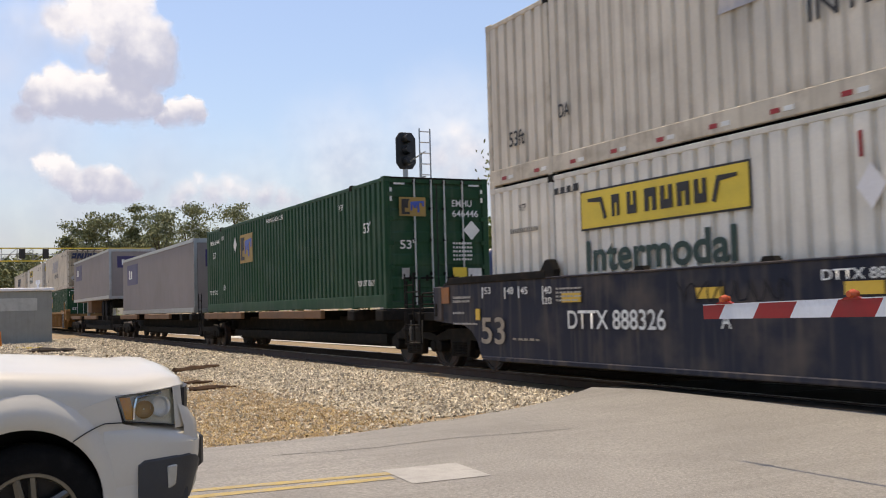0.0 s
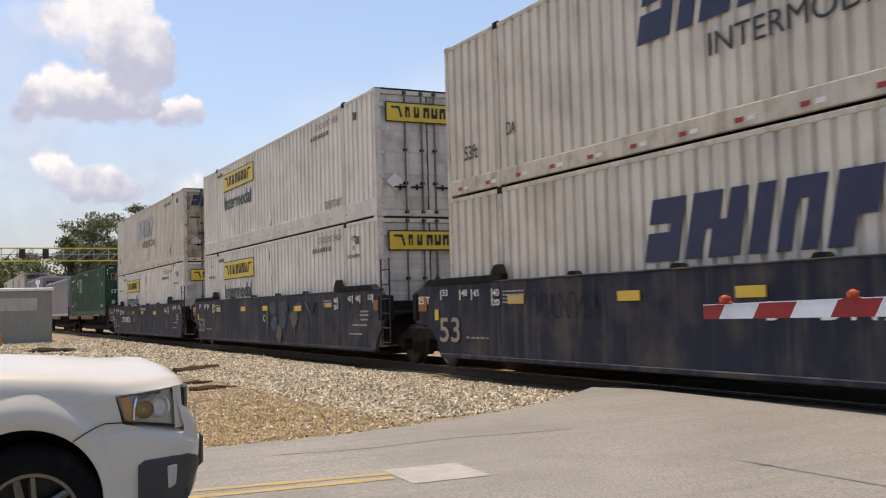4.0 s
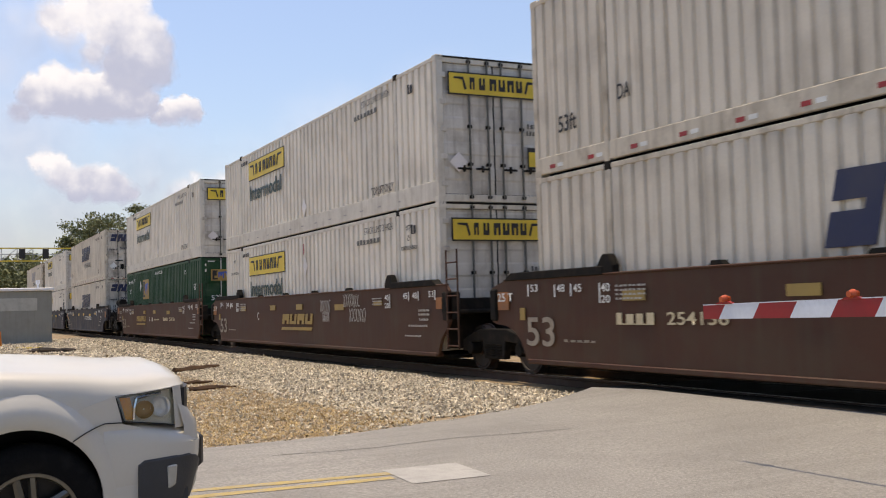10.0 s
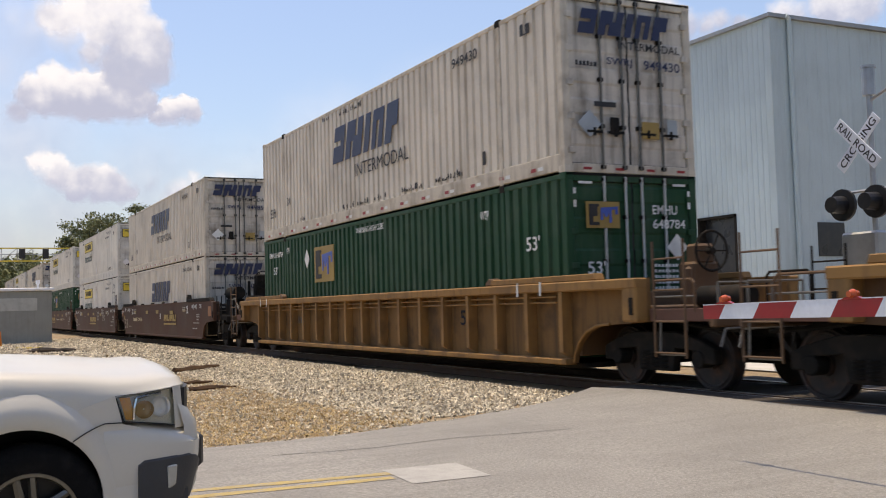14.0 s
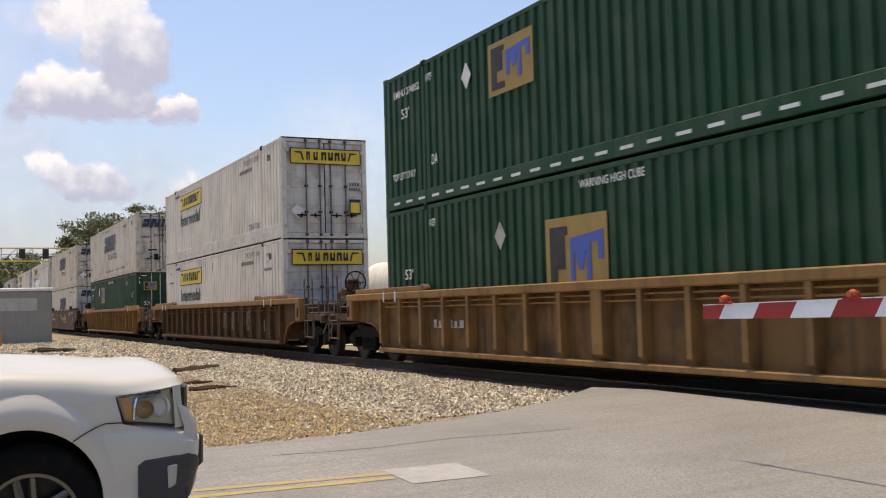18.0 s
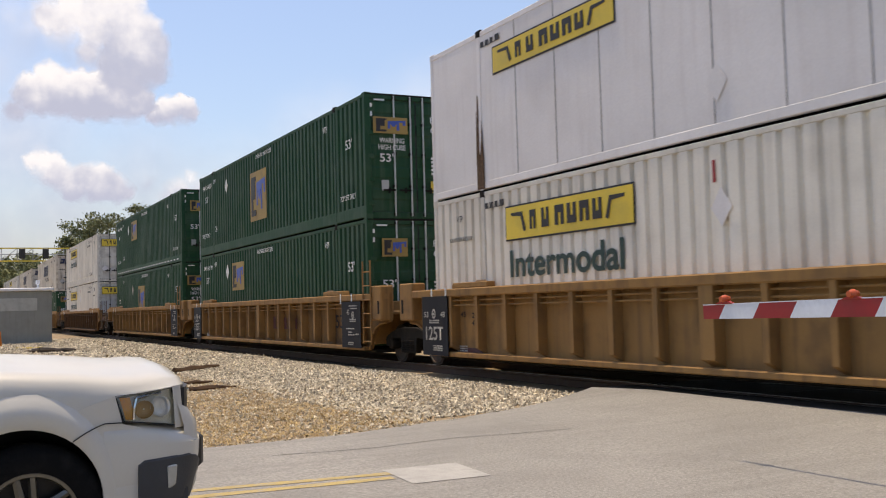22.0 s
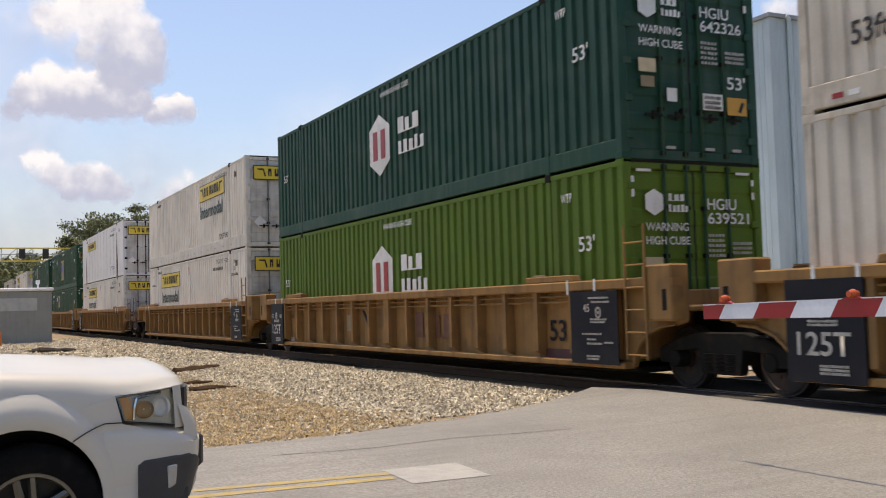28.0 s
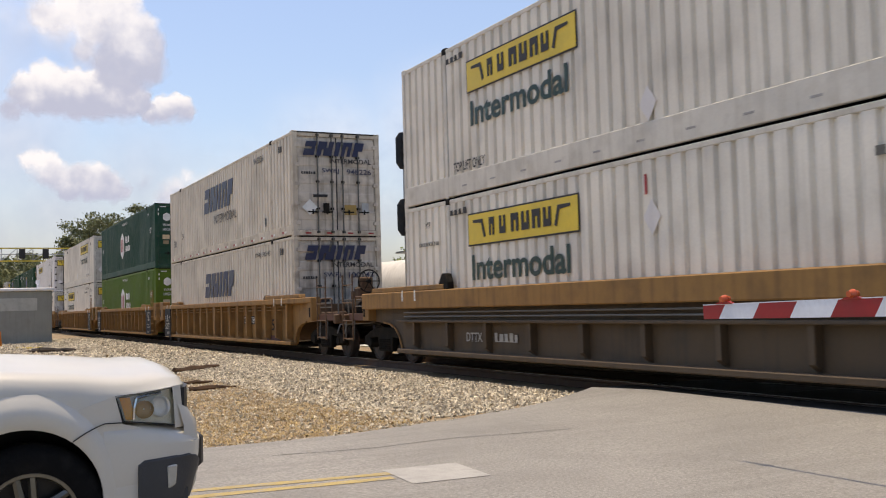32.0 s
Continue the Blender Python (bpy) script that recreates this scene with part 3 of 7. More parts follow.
def yellow_mark(kind="ribbed", panel_z=1.98, lift_x=12.8, panel_x=2.9, dia=0.67):
    plain = kind == "smooth"
    c = container("white smooth-sided container with rust streaks and a yellow logo panel" if plain else "white corrugated steel container with yellow panel and green lettering",
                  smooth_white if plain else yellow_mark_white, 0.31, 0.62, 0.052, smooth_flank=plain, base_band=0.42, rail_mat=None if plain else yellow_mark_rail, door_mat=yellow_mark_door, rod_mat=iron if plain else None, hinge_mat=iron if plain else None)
    if plain:
        yellow_mark_panel(c, FAR + 2.5, 1.98, 3.6, 0.5, "side", -1.304)
        for x in (-POST, FAR + POST):
            rnd = random.Random(5)
            big = 1.25 if x > FAR / 2 else 0.9
            s = Shape()
            s.prism([(x - 0.15 * big, 0.03), (x + 0.13 * big, 0.03)] + [(x + big * (0.13 - 0.28 * k / 9) + rnd.uniform(-0.01, 0.01), 0.03 + big * (0.55 + (0.25 if k % 2 else 0.0) + rnd.uniform(-0.08, 0.1))) for k in range(10)], -1.305, -1.309, "y")
            for k in range(9):
                u = x + big * rnd.uniform(-0.13, 0.12)
                z0, z1 = 0.4 * big, 0.03 + big * rnd.uniform(0.8, 1.95)
                w = rnd.uniform(0.012, 0.03)
                zm = z0 + (z1 - z0) * rnd.uniform(0.4, 0.7)
                s.prism([(u - w, z0), (u + w, z0), (u + w * 0.4, zm), (u + w * 0.9, zm + 0.1), (u, z1), (u - w * 0.8, zm)], -1.306, -1.310 - 0.0004 * k, "y")
            part("rust_stain", s, rust_brown, c, "flaking rust stain")
    else:
        yellow_mark_panel(c, FAR + panel_x, panel_z, 3.6, 0.60, "side", -1.306)
        lettering("Intermodal", FAR + panel_x + 0.12, panel_z - 0.62, 3.2, 0.46, forest, c, off=-1.31, bold=0.022)
    lettering("TOP LIFT ONLY", FAR + lift_x if not plain else -4.1, 0.46, 1.22, 0.18, ink, c)
    plate([(FAR + 7.95, dia), (FAR + 8.14, dia - 0.25), (FAR + 8.33, dia), (FAR + 8.14, dia + 0.25)], smooth_white, c, "placard_holder", off=-1.308)
    if dia > 1:
        plate([(FAR + 8.0, 2.32), (FAR + 8.05, 2.32), (FAR + 8.05, 2.60), (FAR + 8.0, 2.60)], crimson, c, "rust_mark", off=-1.308, label="thin red-brown streak")
        lettering("WTP", -1.55, 2.42, 0.24, 0.13, ink, c)
        lettering("OF", -1.49, 2.22, 0.13, 0.12, ink, c)
        bars(-1.8, 2.04, 0.8, 0.09, 12, rod_grey, c, seed=11, full=(0.35, 0.6))
        bars(FAR + 0.7, 2.05, 0.9, 0.08, 12, rod_grey, c, seed=12, full=(0.35, 0.6))
        lettering("WTP", FAR + 1.0, 2.40, 0.22, 0.12, ink, c)
    if not plain:
        for k in range(12):
            part("rail_slot", Shape().box(FAR + 2.6 + k * 1.05, FAR + 2.78 + k * 1.05, -1.299, -1.293, 0.17, 0.20), seam_grey, c)
    lettering("STACK LIMIT 3 HIGH", -POST - 1.85, 2.52, 1.6, 0.15, ink, c, bold=0.0)
    bars(-4.3, 2.3, 1.4, 0.12, 7, rod_grey, c, seed=9)
    bars(FAR + 2.1, 2.56, 0.7, 0.12, 4, ink, c, seed=4)
    bars(-1.3, 2.35, 0.25, 0.2, 2, ink, c)
    yellow_mark_panel(c, -1.05, 2.12, 2.15, 0.46, "end", 0.03)
    bars(0.74, 1.52, 0.32, 0.10, 4, rod_grey, c, "end", 0.03)
    bars(0.72, 1.38, 0.36, 0.10, 5, rod_grey, c, "end", 0.03, seed=3)
    plate([(0.73, 0.69), (1.07, 0.69), (1.07, 1.13), (0.73, 1.13)], ink, c, "sticker", "end", 0.032, label="black-edged warning sticker")
    plate([(0.76, 0.74), (1.04, 0.74), (1.04, 1.04), (0.76, 1.04)], lemon, c, "sticker", "end", 0.039, label="yellow warning sticker")
    plate([(-1.05, 0.78), (-0.85, 0.58), (-0.65, 0.78), (-0.85, 0.98)], smooth_white, c, "placard_holder", "end", 0.032)
    return c


def emp_square(c, x, z, w, h, face, off):
    plate([(x, z), (x + w, z), (x + w, z + h), (x, z + h)], dull_gold, c, "logo_square", face, off, label="golden logo square")
    sg = -1 if face == "side" else 1
    o2 = off + sg * 0.007
    ax = "y" if face == "side" else "x"

    for pts, mat in (([(0.08, 0.1), (0.38, 0.1), (0.38, 0.22), (0.20, 0.22), (0.20, 0.44), (0.33, 0.44), (0.33, 0.80), (0.38, 0.80), (0.38, 0.9), (0.08, 0.9)], ink),
                     ([(0.42, 0.30), (0.49, 0.30), (0.49, 0.62), (0.56, 0.42), (0.62, 0.42), (0.68, 0.62), (0.68, 0.20), (0.75, 0.20), (0.75, 0.70), (0.86, 0.70), (0.86, 0.52), (0.94, 0.52), (0.94, 0.82), (0.42, 0.76)], royal)):
        part("wordmark", Shape().prism([(x + a * w, z + v * h) for a, v in pts], o2, o2 + sg * 0.004, ax), mat, c, "black block shape" if mat is ink else "blue block shape")


def emp(code, number, square_x=4.45, square_z=1.55, size=1.42, tall=0.90, dashes=False, wide_door=False):
    c = container("dark green corrugated steel container with a golden logo square", emp_green, 0.29, 0.5, 0.046, reflectors=(chalk,) if dashes else None, rod_mat=rod_light)
    emp_square(c, FAR + square_x, square_z, size, tall, "side", -1.306)
    dx, dz = (1.2, -0.14) if wide_door else (0.12, 0.0)
    plate([(FAR + dx + 3.55, dz + 2.18), (FAR + dx + 3.74, dz + 1.94), (FAR + dx + 3.93, dz + 2.18), (FAR + dx + 3.74, dz + 2.44)], chalk if not wide_door else dim_chalk, c, "placard_holder", off=-1.308, label="white diamond placard")
    lettering("WARNING HIGH CUBE", FAR + 7.4, 2.58, 1.6, 0.13, chalk, c)
    if not wide_door:
        lettering(code + " " + str(number), FAR + 0.60, 2.36, 1.25, 0.15, chalk, c)
    lettering("53'", FAR + 0.95, 1.42 if wide_door else 1.88, 0.40, 0.22, chalk, c)
    lettering("53'", -1.2, 1.72, 0.42, 0.24, chalk, c)
    lettering("WTP", -2.75, 2.36, 0.30, 0.16, chalk, c)
    lettering("WTP", FAR + 2.15, 2.42, 0.28, 0.16, chalk, c)
    lettering("TOP LIFT ONLY", -1.6, 0.52, 1.0, 0.13, chalk, c)
    lettering("TOP LIFT ONLY", FAR + 0.45, 0.62, 1.15, 0.15, chalk, c)
    lettering("DA", FAR + 2.35, 0.75, 0.26, 0.2, chalk, c)
    if wide_door or size > 1.6:
        emp_square(c, -1.10, 1.96, 0.86, 0.38, "end", 0.03)
        lettering("WARNING", -0.95, 1.74, 0.62, 0.12, chalk, c, "end", 0.03)
        lettering("HIGH CUBE", -0.98, 1.58, 0.68, 0.12, chalk, c, "end", 0.03)
    else:
        emp_square(c, -0.95, 2.02, 0.64, 0.42, "end", 0.03)
    lettering(code, 0.35, 2.25, 0.5, 0.15, chalk, c, "end", 0.03)
    lettering(str(number), 0.35, 2.02, 0.66, 0.15, chalk, c, "end", 0.03)
    plate([(0.62, 1.72), (0.83, 1.50), (1.04, 1.72), (0.83, 1.94)], chalk, c, "placard_holder", "end", 0.032, label="white diamond placard")
    lettering("53'", -0.95, 1.30, 0.34, 0.2, chalk, c, "end", 0.03)
    for k in range(5):
        bars(0.35, 1.40 - k * 0.09, 0.5, 0.05, 7, chalk, c, "end", 0.03, seed=k)
    plate([(0.33, 0.62), (0.68, 0.62), (0.68, 0.88), (0.33, 0.88)], lemon, c, "sticker", "end", 0.032, label="yellow warning sticker")
    plate([(0.72, 0.62), (1.06, 0.62), (1.06, 0.86), (0.72, 0.86)], chalk, c, "sticker", "end", 0.032)
    plate([(-0.92, 0.64), (-0.74, 0.64), (-0.74, 0.88), (-0.92, 0.88)], steel, c, "sticker", "end", 0.032)
    for y in (-1.06, 0.80):
        plate([(y, 2.72), (y + 0.26, 2.72), (y + 0.26, 2.76), (y, 2.76)], chalk, c, "reflector", "end", 0.004)
    for y in (-1.16, 1.10):
        plate([(y, 2.35), (y + 0.05, 2.35), (y + 0.05, 2.65), (y, 2.65)], chalk, c, "reflector", "end", 0.004)
    return c


def hub(paint, label, number):
    c = container(label, paint, 0.29, 0.5, 0.046, rod_mat=emp_green)
    x, z = FAR + 7.4, 0.85
    plate([(x, z), (x + 0.55, z + 0.3), (x + 0.55, z + 1.06), (x, z + 1.36), (x - 0.55, z + 1.06), (x - 0.55, z + 0.3)], chalk, c, "hexagon_emblem", off=-1.306, label="white hexagon emblem")
    for u0, u1, v0, v1 in ((-0.33, -0.10, 0.36, 1.0), (0.10, 0.33, 0.36, 1.0)):
        part("emblem_bar", Shape().prism([(x + u0, z + v0), (x + u1, z + v0), (x + u1, z + v1), (x + u0, z + v1)], -1.314, -1.318, "y"), crimson, c)
    bars(FAR + 8.42, 1.62, 1.1, 0.34, 3, chalk, c, name="wordmark", seed=2)
    bars(FAR + 8.42, 1.18, 1.35, 0.30, 5, chalk, c, name="wordmark", seed=3)
    lettering("WARNING HIGH CUBE", FAR + 7.5, 2.55, 1.5, 0.12, chalk, c)
    lettering("53'", -1.15, 1.62, 0.42, 0.24, chalk, c)
    lettering("WTP", -1.6, 2.4, 0.30, 0.14, chalk, c)
    lettering("53'", FAR + 0.6, 1.5, 0.36, 0.2, chalk, c)
    x, z = -0.78, 2.08
    plate([(x, z), (x + 0.16, z + 0.09), (x + 0.16, z + 0.30), (x, z + 0.39), (x - 0.16, z + 0.30), (x - 0.16, z + 0.09)], chalk, c, "hexagon_emblem", "end", 0.03)
    bars(-0.52, 2.30, 0.32, 0.11, 3, chalk, c, "end", 0.03, "wordmark")
    bars(-0.52, 2.14, 0.38, 0.11, 5, chalk, c, "end", 0.03, "wordmark")
    lettering("WARNING", -0.95, 1.86, 0.78, 0.12, chalk, c, "end", 0.03)
    lettering("HIGH CUBE", -0.95, 1.66, 0.80, 0.12, chalk, c, "end", 0.03)
    lettering("HGIU", 0.2, 2.18, 0.56, 0.17, chalk, c, "end", 0.03)
    lettering(str(number), 0.2, 1.97, 0.80, 0.17, chalk, c, "end", 0.03)
    lettering("53'", 0.68, 1.12, 0.36, 0.20, chalk, c, "end", 0.03)
    for k in range(5):
        bars(0.2, 1.78 - k * 0.075, 0.33, 0.045, 5, dim_chalk, c, "end", 0.03, seed=k)
    for k in range(3):
        bars(0.67, 1.66 - k * 0.07, 0.38, 0.045, 8, dim_chalk, c, "end", 0.03, seed=k + 6)
    plate([(-0.97, 1.28), (-0.66, 1.28), (-0.66, 1.48), (-0.97, 1.48)], cream, c, "sticker", "end", 0.032, label="faded cream sticker")
    plate([(-0.94, 1.06), (-0.70, 1.06), (-0.70, 1.22), (-0.94, 1.22)], pale_patch, c, "sticker", "end", 0.032, label="faded tan sticker")
    plate([(-0.47, 0.87), (-0.29, 0.87), (-0.29, 1.07), (-0.47, 1.07)], chalk, c, "sticker", "end", 0.032)
    plate([(0.20, 0.78), (0.58, 0.78), (0.58, 1.03), (0.20, 1.03)], chalk, c, "sticker", "end", 0.032, label="white sticker with lines of small print")
    for k in range(3):
        bars(0.23, 0.95 - k * 0.075, 0.32, 0.05, 7, rod_grey, c, "end", 0.042, seed=k + 3)
    plate([(0.67, 0.73), (1.05, 0.73), (1.05, 1.0), (0.67, 1.0)], orange_tag, c, "sticker", "end", 0.032, label="orange-yellow warning sticker")
    plate([(0.88, 0.79), (0.93, 0.77), (1.0, 0.92), (0.95, 0.94)], ink, c, "sticker_sign", "end", 0.040)
    for y in (-0.50, 0.24, 0.76):
        plate([(y, 0.17), (y + 0.17, 0.17), (y + 0.17, 0.215), (y, 0.215)], dim_chalk, c, "reflector", "end", 0.004)
    for y in (-1.06, 0.80):
        plate([(y, 2.72), (y + 0.26, 2.72), (y + 0.26, 2.76), (y, 2.76)], chalk, c, "reflector", "end", 0.004)
    for y in (-1.16, 1.10):
        plate([(y, 2.35), (y + 0.05, 2.35), (y + 0.05, 2.65), (y, 2.65)], chalk, c, "reflector", "end", 0.004)
    return c


# ---- the train: rail cars ----
WHEEL = 0.42


def wheelset_mesh():
    s = Shape()
    s.tube((0, -0.85, 0), (0, 0.85, 0), 0.085, 10)
    for side in (-1, 1):
        y = side * 0.755
        s.tube((0, y - 0.065, 0), (0, y + 0.065, 0), WHEEL, 28)
        s.tube((0, y - side * 0.065, 0), (0, y - side * 0.10, 0), WHEEL + 0.028, 28)
        s.tube((0, y + side * 0.065, 0), (0, y + side * 0.11, 0), 0.14, 14)
        s.hoop((0, y + side * 0.066, 0), WHEEL - 0.05, 0.02, "y", 28, 6)
        for k in range(3):
            a = k * 2.1
            s.box(0.2 * math.cos(a) - 0.02, 0.2 * math.cos(a) + 0.02, y + side * 0.06 - 0.012, y + side * 0.06 + 0.012, 0.2 * math.sin(a) - 0.02, 0.2 * math.sin(a) + 0.02)
    me = s.mesh("wheelset", smooth=True)
    me.materials.append(wheel_steel)
    return me


def truck_frame_mesh(side):
    """A cast side frame with its two axle boxes and spring nest."""
    s = Shape()
    y0, y1 = sorted((side * 0.92, side * 1.06))
    top = [(-1.20, 0.36), (-1.20, 0.56), (-0.95, 0.66), (-0.45, 0.78), (0.45, 0.78), (0.95, 0.66), (1.20, 0.56), (1.20, 0.36), (0.98, 0.36), (0.9, 0.52), (0.42, 0.56), (0.36, 0.24), (-0.36, 0.24), (-0.42, 0.56), (-0.9, 0.52), (-0.98, 0.36)]
    s.prism(top, y0, y1, "y")
    for x in (-0.89, 0.89):
        s.tube((x, y0 - 0.02, WHEEL), (x, y1 + 0.06, WHEEL), 0.12, 12)
    for x in (-0.2, 0.0, 0.2):
        for k in range(5):
            s.hoop((x, (y0 + y1) / 2 + side * 0.05, 0.30 + k * 0.05), 0.075, 0.016, "z", 10, 4)
    me = s.mesh("side_frame", 0.015)
    me.materials.append(iron)
    return me


WHEELSET = wheelset_mesh()
FRAMES = [truck_frame_mesh(-1), truck_frame_mesh(1)]
SPINNING = []


def truck(car, x):
    t = part("truck", Shape().box(x - 0.2, x + 0.2, -0.9, 0.9, 0.36, 0.62).box(x - 0.75, x + 0.75, -0.3, 0.3, 0.60, 0.72).box(x - 0.16, x + 0.16, -0.66, 0.66, 0.34, 0.44), iron, car, "dark two-axle cast steel truck", 0.03)
    for me in FRAMES:
        f = part("side_frame", me, iron, t)
        f.location.x = x
    for dx in (-0.89, 0.89):
        w = part("wheelset", WHEELSET, wheel_steel, t)
        w.location = (x + dx, 0, WHEEL)
        SPINNING.append((w, x + dx))


def ladder(car, x, z0, z1, y=-1.5, mat=None, width=0.42, rungs=4):
    s = Shape()
    for dx in (0, width):
        s.tube((x + dx, y, z0), (x + dx, y, z1), 0.018, 6)
    for i in range(rungs):
        z = z0 + 0.06 + (z1 - z0 - 0.3) * i / max(1, rungs - 1)
        s.tube((x, y, z), (x + width, y, z), 0.015, 6)
    part("ladder", s, mat or iron, car)


def hand_wheel(x, y, z, r):
    w = Shape().hoop((x, y, z), r, 0.02, "x", 20, 6).tube((x - 0.08, y, z), (x + 0.04, y, z), 0.05, 8)
    for k in range(6):
        a = k * math.pi / 3
        w.tube((x, y, z), (x, y + 0.97 * r * math.cos(a), z + 0.97 * r * math.sin(a)), 0.013, 5)
    return w


def hoop_rail(x0, x1, y, z0, z1, r=0.02):
    return Shape().path([(x0, y, z0), (x0, y, z1 - 0.06), (x0 + 0.06 * (1 if x1 > x0 else -1), y, z1), (x1 - 0.06 * (1 if x1 > x0 else -1), y, z1), (x1, y, z1 - 0.06), (x1, y, z0)], r, 6)


def car_end(c, paint, posts, x, kind, sgn, out, top):
    """One end of a well car: bulkhead and deck, then an open platform with its gear, or the shared joint."""
    trim = (paint if kind == "joint" else car_trim) if posts else iron
    well = 0.14 if sgn > 0 else FAR - 0.14
    span = lambda a, b: sorted((a, b))
    part("end_bulkhead", Shape().box(*span(well, well + sgn * 0.10), -out + 0.25, out - 0.25, 0.40, 1.36), trim, c, bevel=0.02)
    part("end_deck", Shape().box(*span(well + sgn * 0.1, x), -out + 0.27, out - 0.27, 1.06, 1.14), trim, c, bevel=0.02)
    part("centre_sill", Shape().box(*span(well, x), -0.32, 0.32, 0.72, 1.05), iron, c, bevel=0.03)
    if kind == "joint":
        for side in (-1, 1):
            y0, y1 = sorted((side * (out - 0.30), side * (out + 0.004)))
            part("joint_post", Shape().box(*span(x - sgn * (0.62 if posts else 0.2), x), y0, y1, 0.94, top + (0.16 if posts else -0.12)), paint if posts else iron, c, bevel=0.025)
            part("hand_slot", Shape().box(*span(x - sgn * 0.10, x - sgn * 0.19), *sorted((side * (out - 0.02), side * (out + 0.008))), 1.08, 1.36), iron, c, "dark hand slot")
        part("joint_arm", Shape().box(*span(x - sgn * 0.4, (1.54 if sgn > 0 else FAR - 1.54)), -0.35, 0.35, 0.72, 1.02), iron, c, bevel=0.03)
        if sgn > 0:
            truck(c, 1.575)
            ladder(c, 0.30 if posts else 0.74, 0.42, 2.25, y=-out - 0.03, mat=paint, width=0.44, rungs=6)
        return
    e = x + sgn * 1.45
    for side in (-1, 1):
        part("end_post", Shape().box(*span(x - sgn * 0.34, x - sgn * 0.004), *sorted((side * (out - 0.24), side * (out - 0.012))), 0.93, top - 0.02), paint, c, bevel=0.02)
        part("hand_slot", Shape().box(*span(x - sgn * 0.08, x - sgn * 0.16), *sorted((side * (out - 0.03), side * (out + 0.0))), 1.02, 1.26), iron, c, "dark hand slot")
    part("draft_sill", Shape().box(*span(x, e), -0.32, 0.32, 0.70, 1.0), iron, c, bevel=0.03)
    part("end_platform", Shape().box(*span(x + sgn * 0.02, e), -1.25, 1.25, 1.00, 1.05), car_trim if posts else iron, c, "open end platform", bevel=0.01)
    part("platform_edge", Shape().box(*span(x + sgn * 0.02, e), -1.31, -1.25, 0.93, 1.10), rusty_edge if posts else iron, c, "rusty platform edge", bevel=0.01)
    part("end_beam", Shape().box(*span(e - sgn * 0.12, e), -1.42, 1.42, 0.86, 1.08), car_trim if posts else iron, c, bevel=0.02)
    part("coupler", Shape().box(*span(e, e + sgn * 0.20), -0.12, 0.12, 0.72, 0.98).box(*span(e + sgn * 0.16, e + sgn * 0.28), -0.17, 0.15, 0.66, 1.02), iron, c, "rusty knuckle coupler", bevel=0.03)
    part("air_hose", Shape().path([(e + sgn * 0.02, -0.45, 0.9), (e + sgn * 0.10, -0.43, 0.66), (e + sgn * 0.20, -0.32, 0.46), (e + sgn * 0.30, -0.2, 0.50)], 0.03, 6), dark_gasket, c)
    part("cut_lever", Shape().path([(e + sgn * 0.04, -1.38, 0.62), (e + sgn * 0.05, -1.30, 0.84), (e + sgn * 0.06, -0.2, 0.86)], 0.016, 6), rail_pipe, c)
    high = 2.0 if posts else 1.75
    a = x + 0.32 if sgn > 0 else e + 0.12
    ladder(c, a, 0.46, high, y=-1.46, mat=car_trim if posts else iron, width=0.62, rungs=4)
    ladder(c, a, 0.46, high - 0.05, y=1.46, mat=iron, width=0.62, rungs=4)
    part("step_stirrup", Shape().path([(a + 0.05, -1.40, 0.95), (a + 0.05, -1.42, 0.50), (a + 0.57, -1.42, 0.50), (a + 0.57, -1.40, 0.95)], 0.016, 6), rail_pipe, c)
    for y, z in ((-1.30, 1.48), (0.75, 1.58)):
        part("end_railing", hoop_rail(x + sgn * 0.12, x + sgn * 0.95, y, 1.05, z), car_trim if posts and y < 0 else iron, c)
        part("cross_rail", Shape().tube((x + sgn * 0.12, y, 1.26), (x + sgn * 0.95, y, 1.26), 0.015, 6), rail_pipe if posts else iron, c)
    part("platform_rail", Shape().path([(e - sgn * 0.06, -1.3, 1.08), (e - sgn * 0.06, -1.3, 1.42), (e - sgn * 0.06, -0.4, 1.42), (e - sgn * 0.06, -0.4, 1.08)], 0.018, 6), rail_pipe if posts else iron, c)
    part("train_pipe", Shape().path([(x, -0.9, 0.92), (x + sgn * 0.7, -0.95, 0.84), (e, -0.9, 0.80)], 0.03, 6), iron, c)
    if sgn > 0 and posts:
        part("brake_stand", Shape().box(0.95, 1.32, 0.05, 0.55, 1.14, 1.78).box(1.05, 1.32, 0.12, 0.48, 1.74, 2.05).tube((1.5, -0.2, 1.1), (1.5, -0.2, 1.7), 0.05, 8), car_trim, c, "grimy brake gear box", bevel=0.04)
        part("hand_brake_wheel", hand_wheel(1.44, 0.3, 1.93, 0.30), iron, c, "spoked hand brake wheel")
        part("air_reservoir", Shape().tube((2.2, -0.55, 1.24), (3.1, -0.55, 1.24), 0.16, 14), iron, c, smooth=True)
    elif sgn > 0:
        part("reservoir", Shape().tube((0.95, -0.62, 1.86), (2.05, -0.62, 1.86), 0.22, 16), iron, c, "dark air reservoir", smooth=True)
        part("reservoir_stand", Shape().box(1.05, 1.95, -0.82, -0.40, 1.12, 1.66), iron, c, bevel=0.03)
        part("brake_stand", Shape().box(1.25, 1.62, 0.10, 0.55, 1.1, 2.2).box(1.30, 1.72, 0.12, 0.52, 2.0, 2.5).tube((1.45, -0.1, 1.1), (1.45, -0.1, 2.3), 0.05, 8).box(1.8, 2.2, -0.3, 0.2, 1.1, 1.75), iron, c, "dark brake gear box", bevel=0.04)
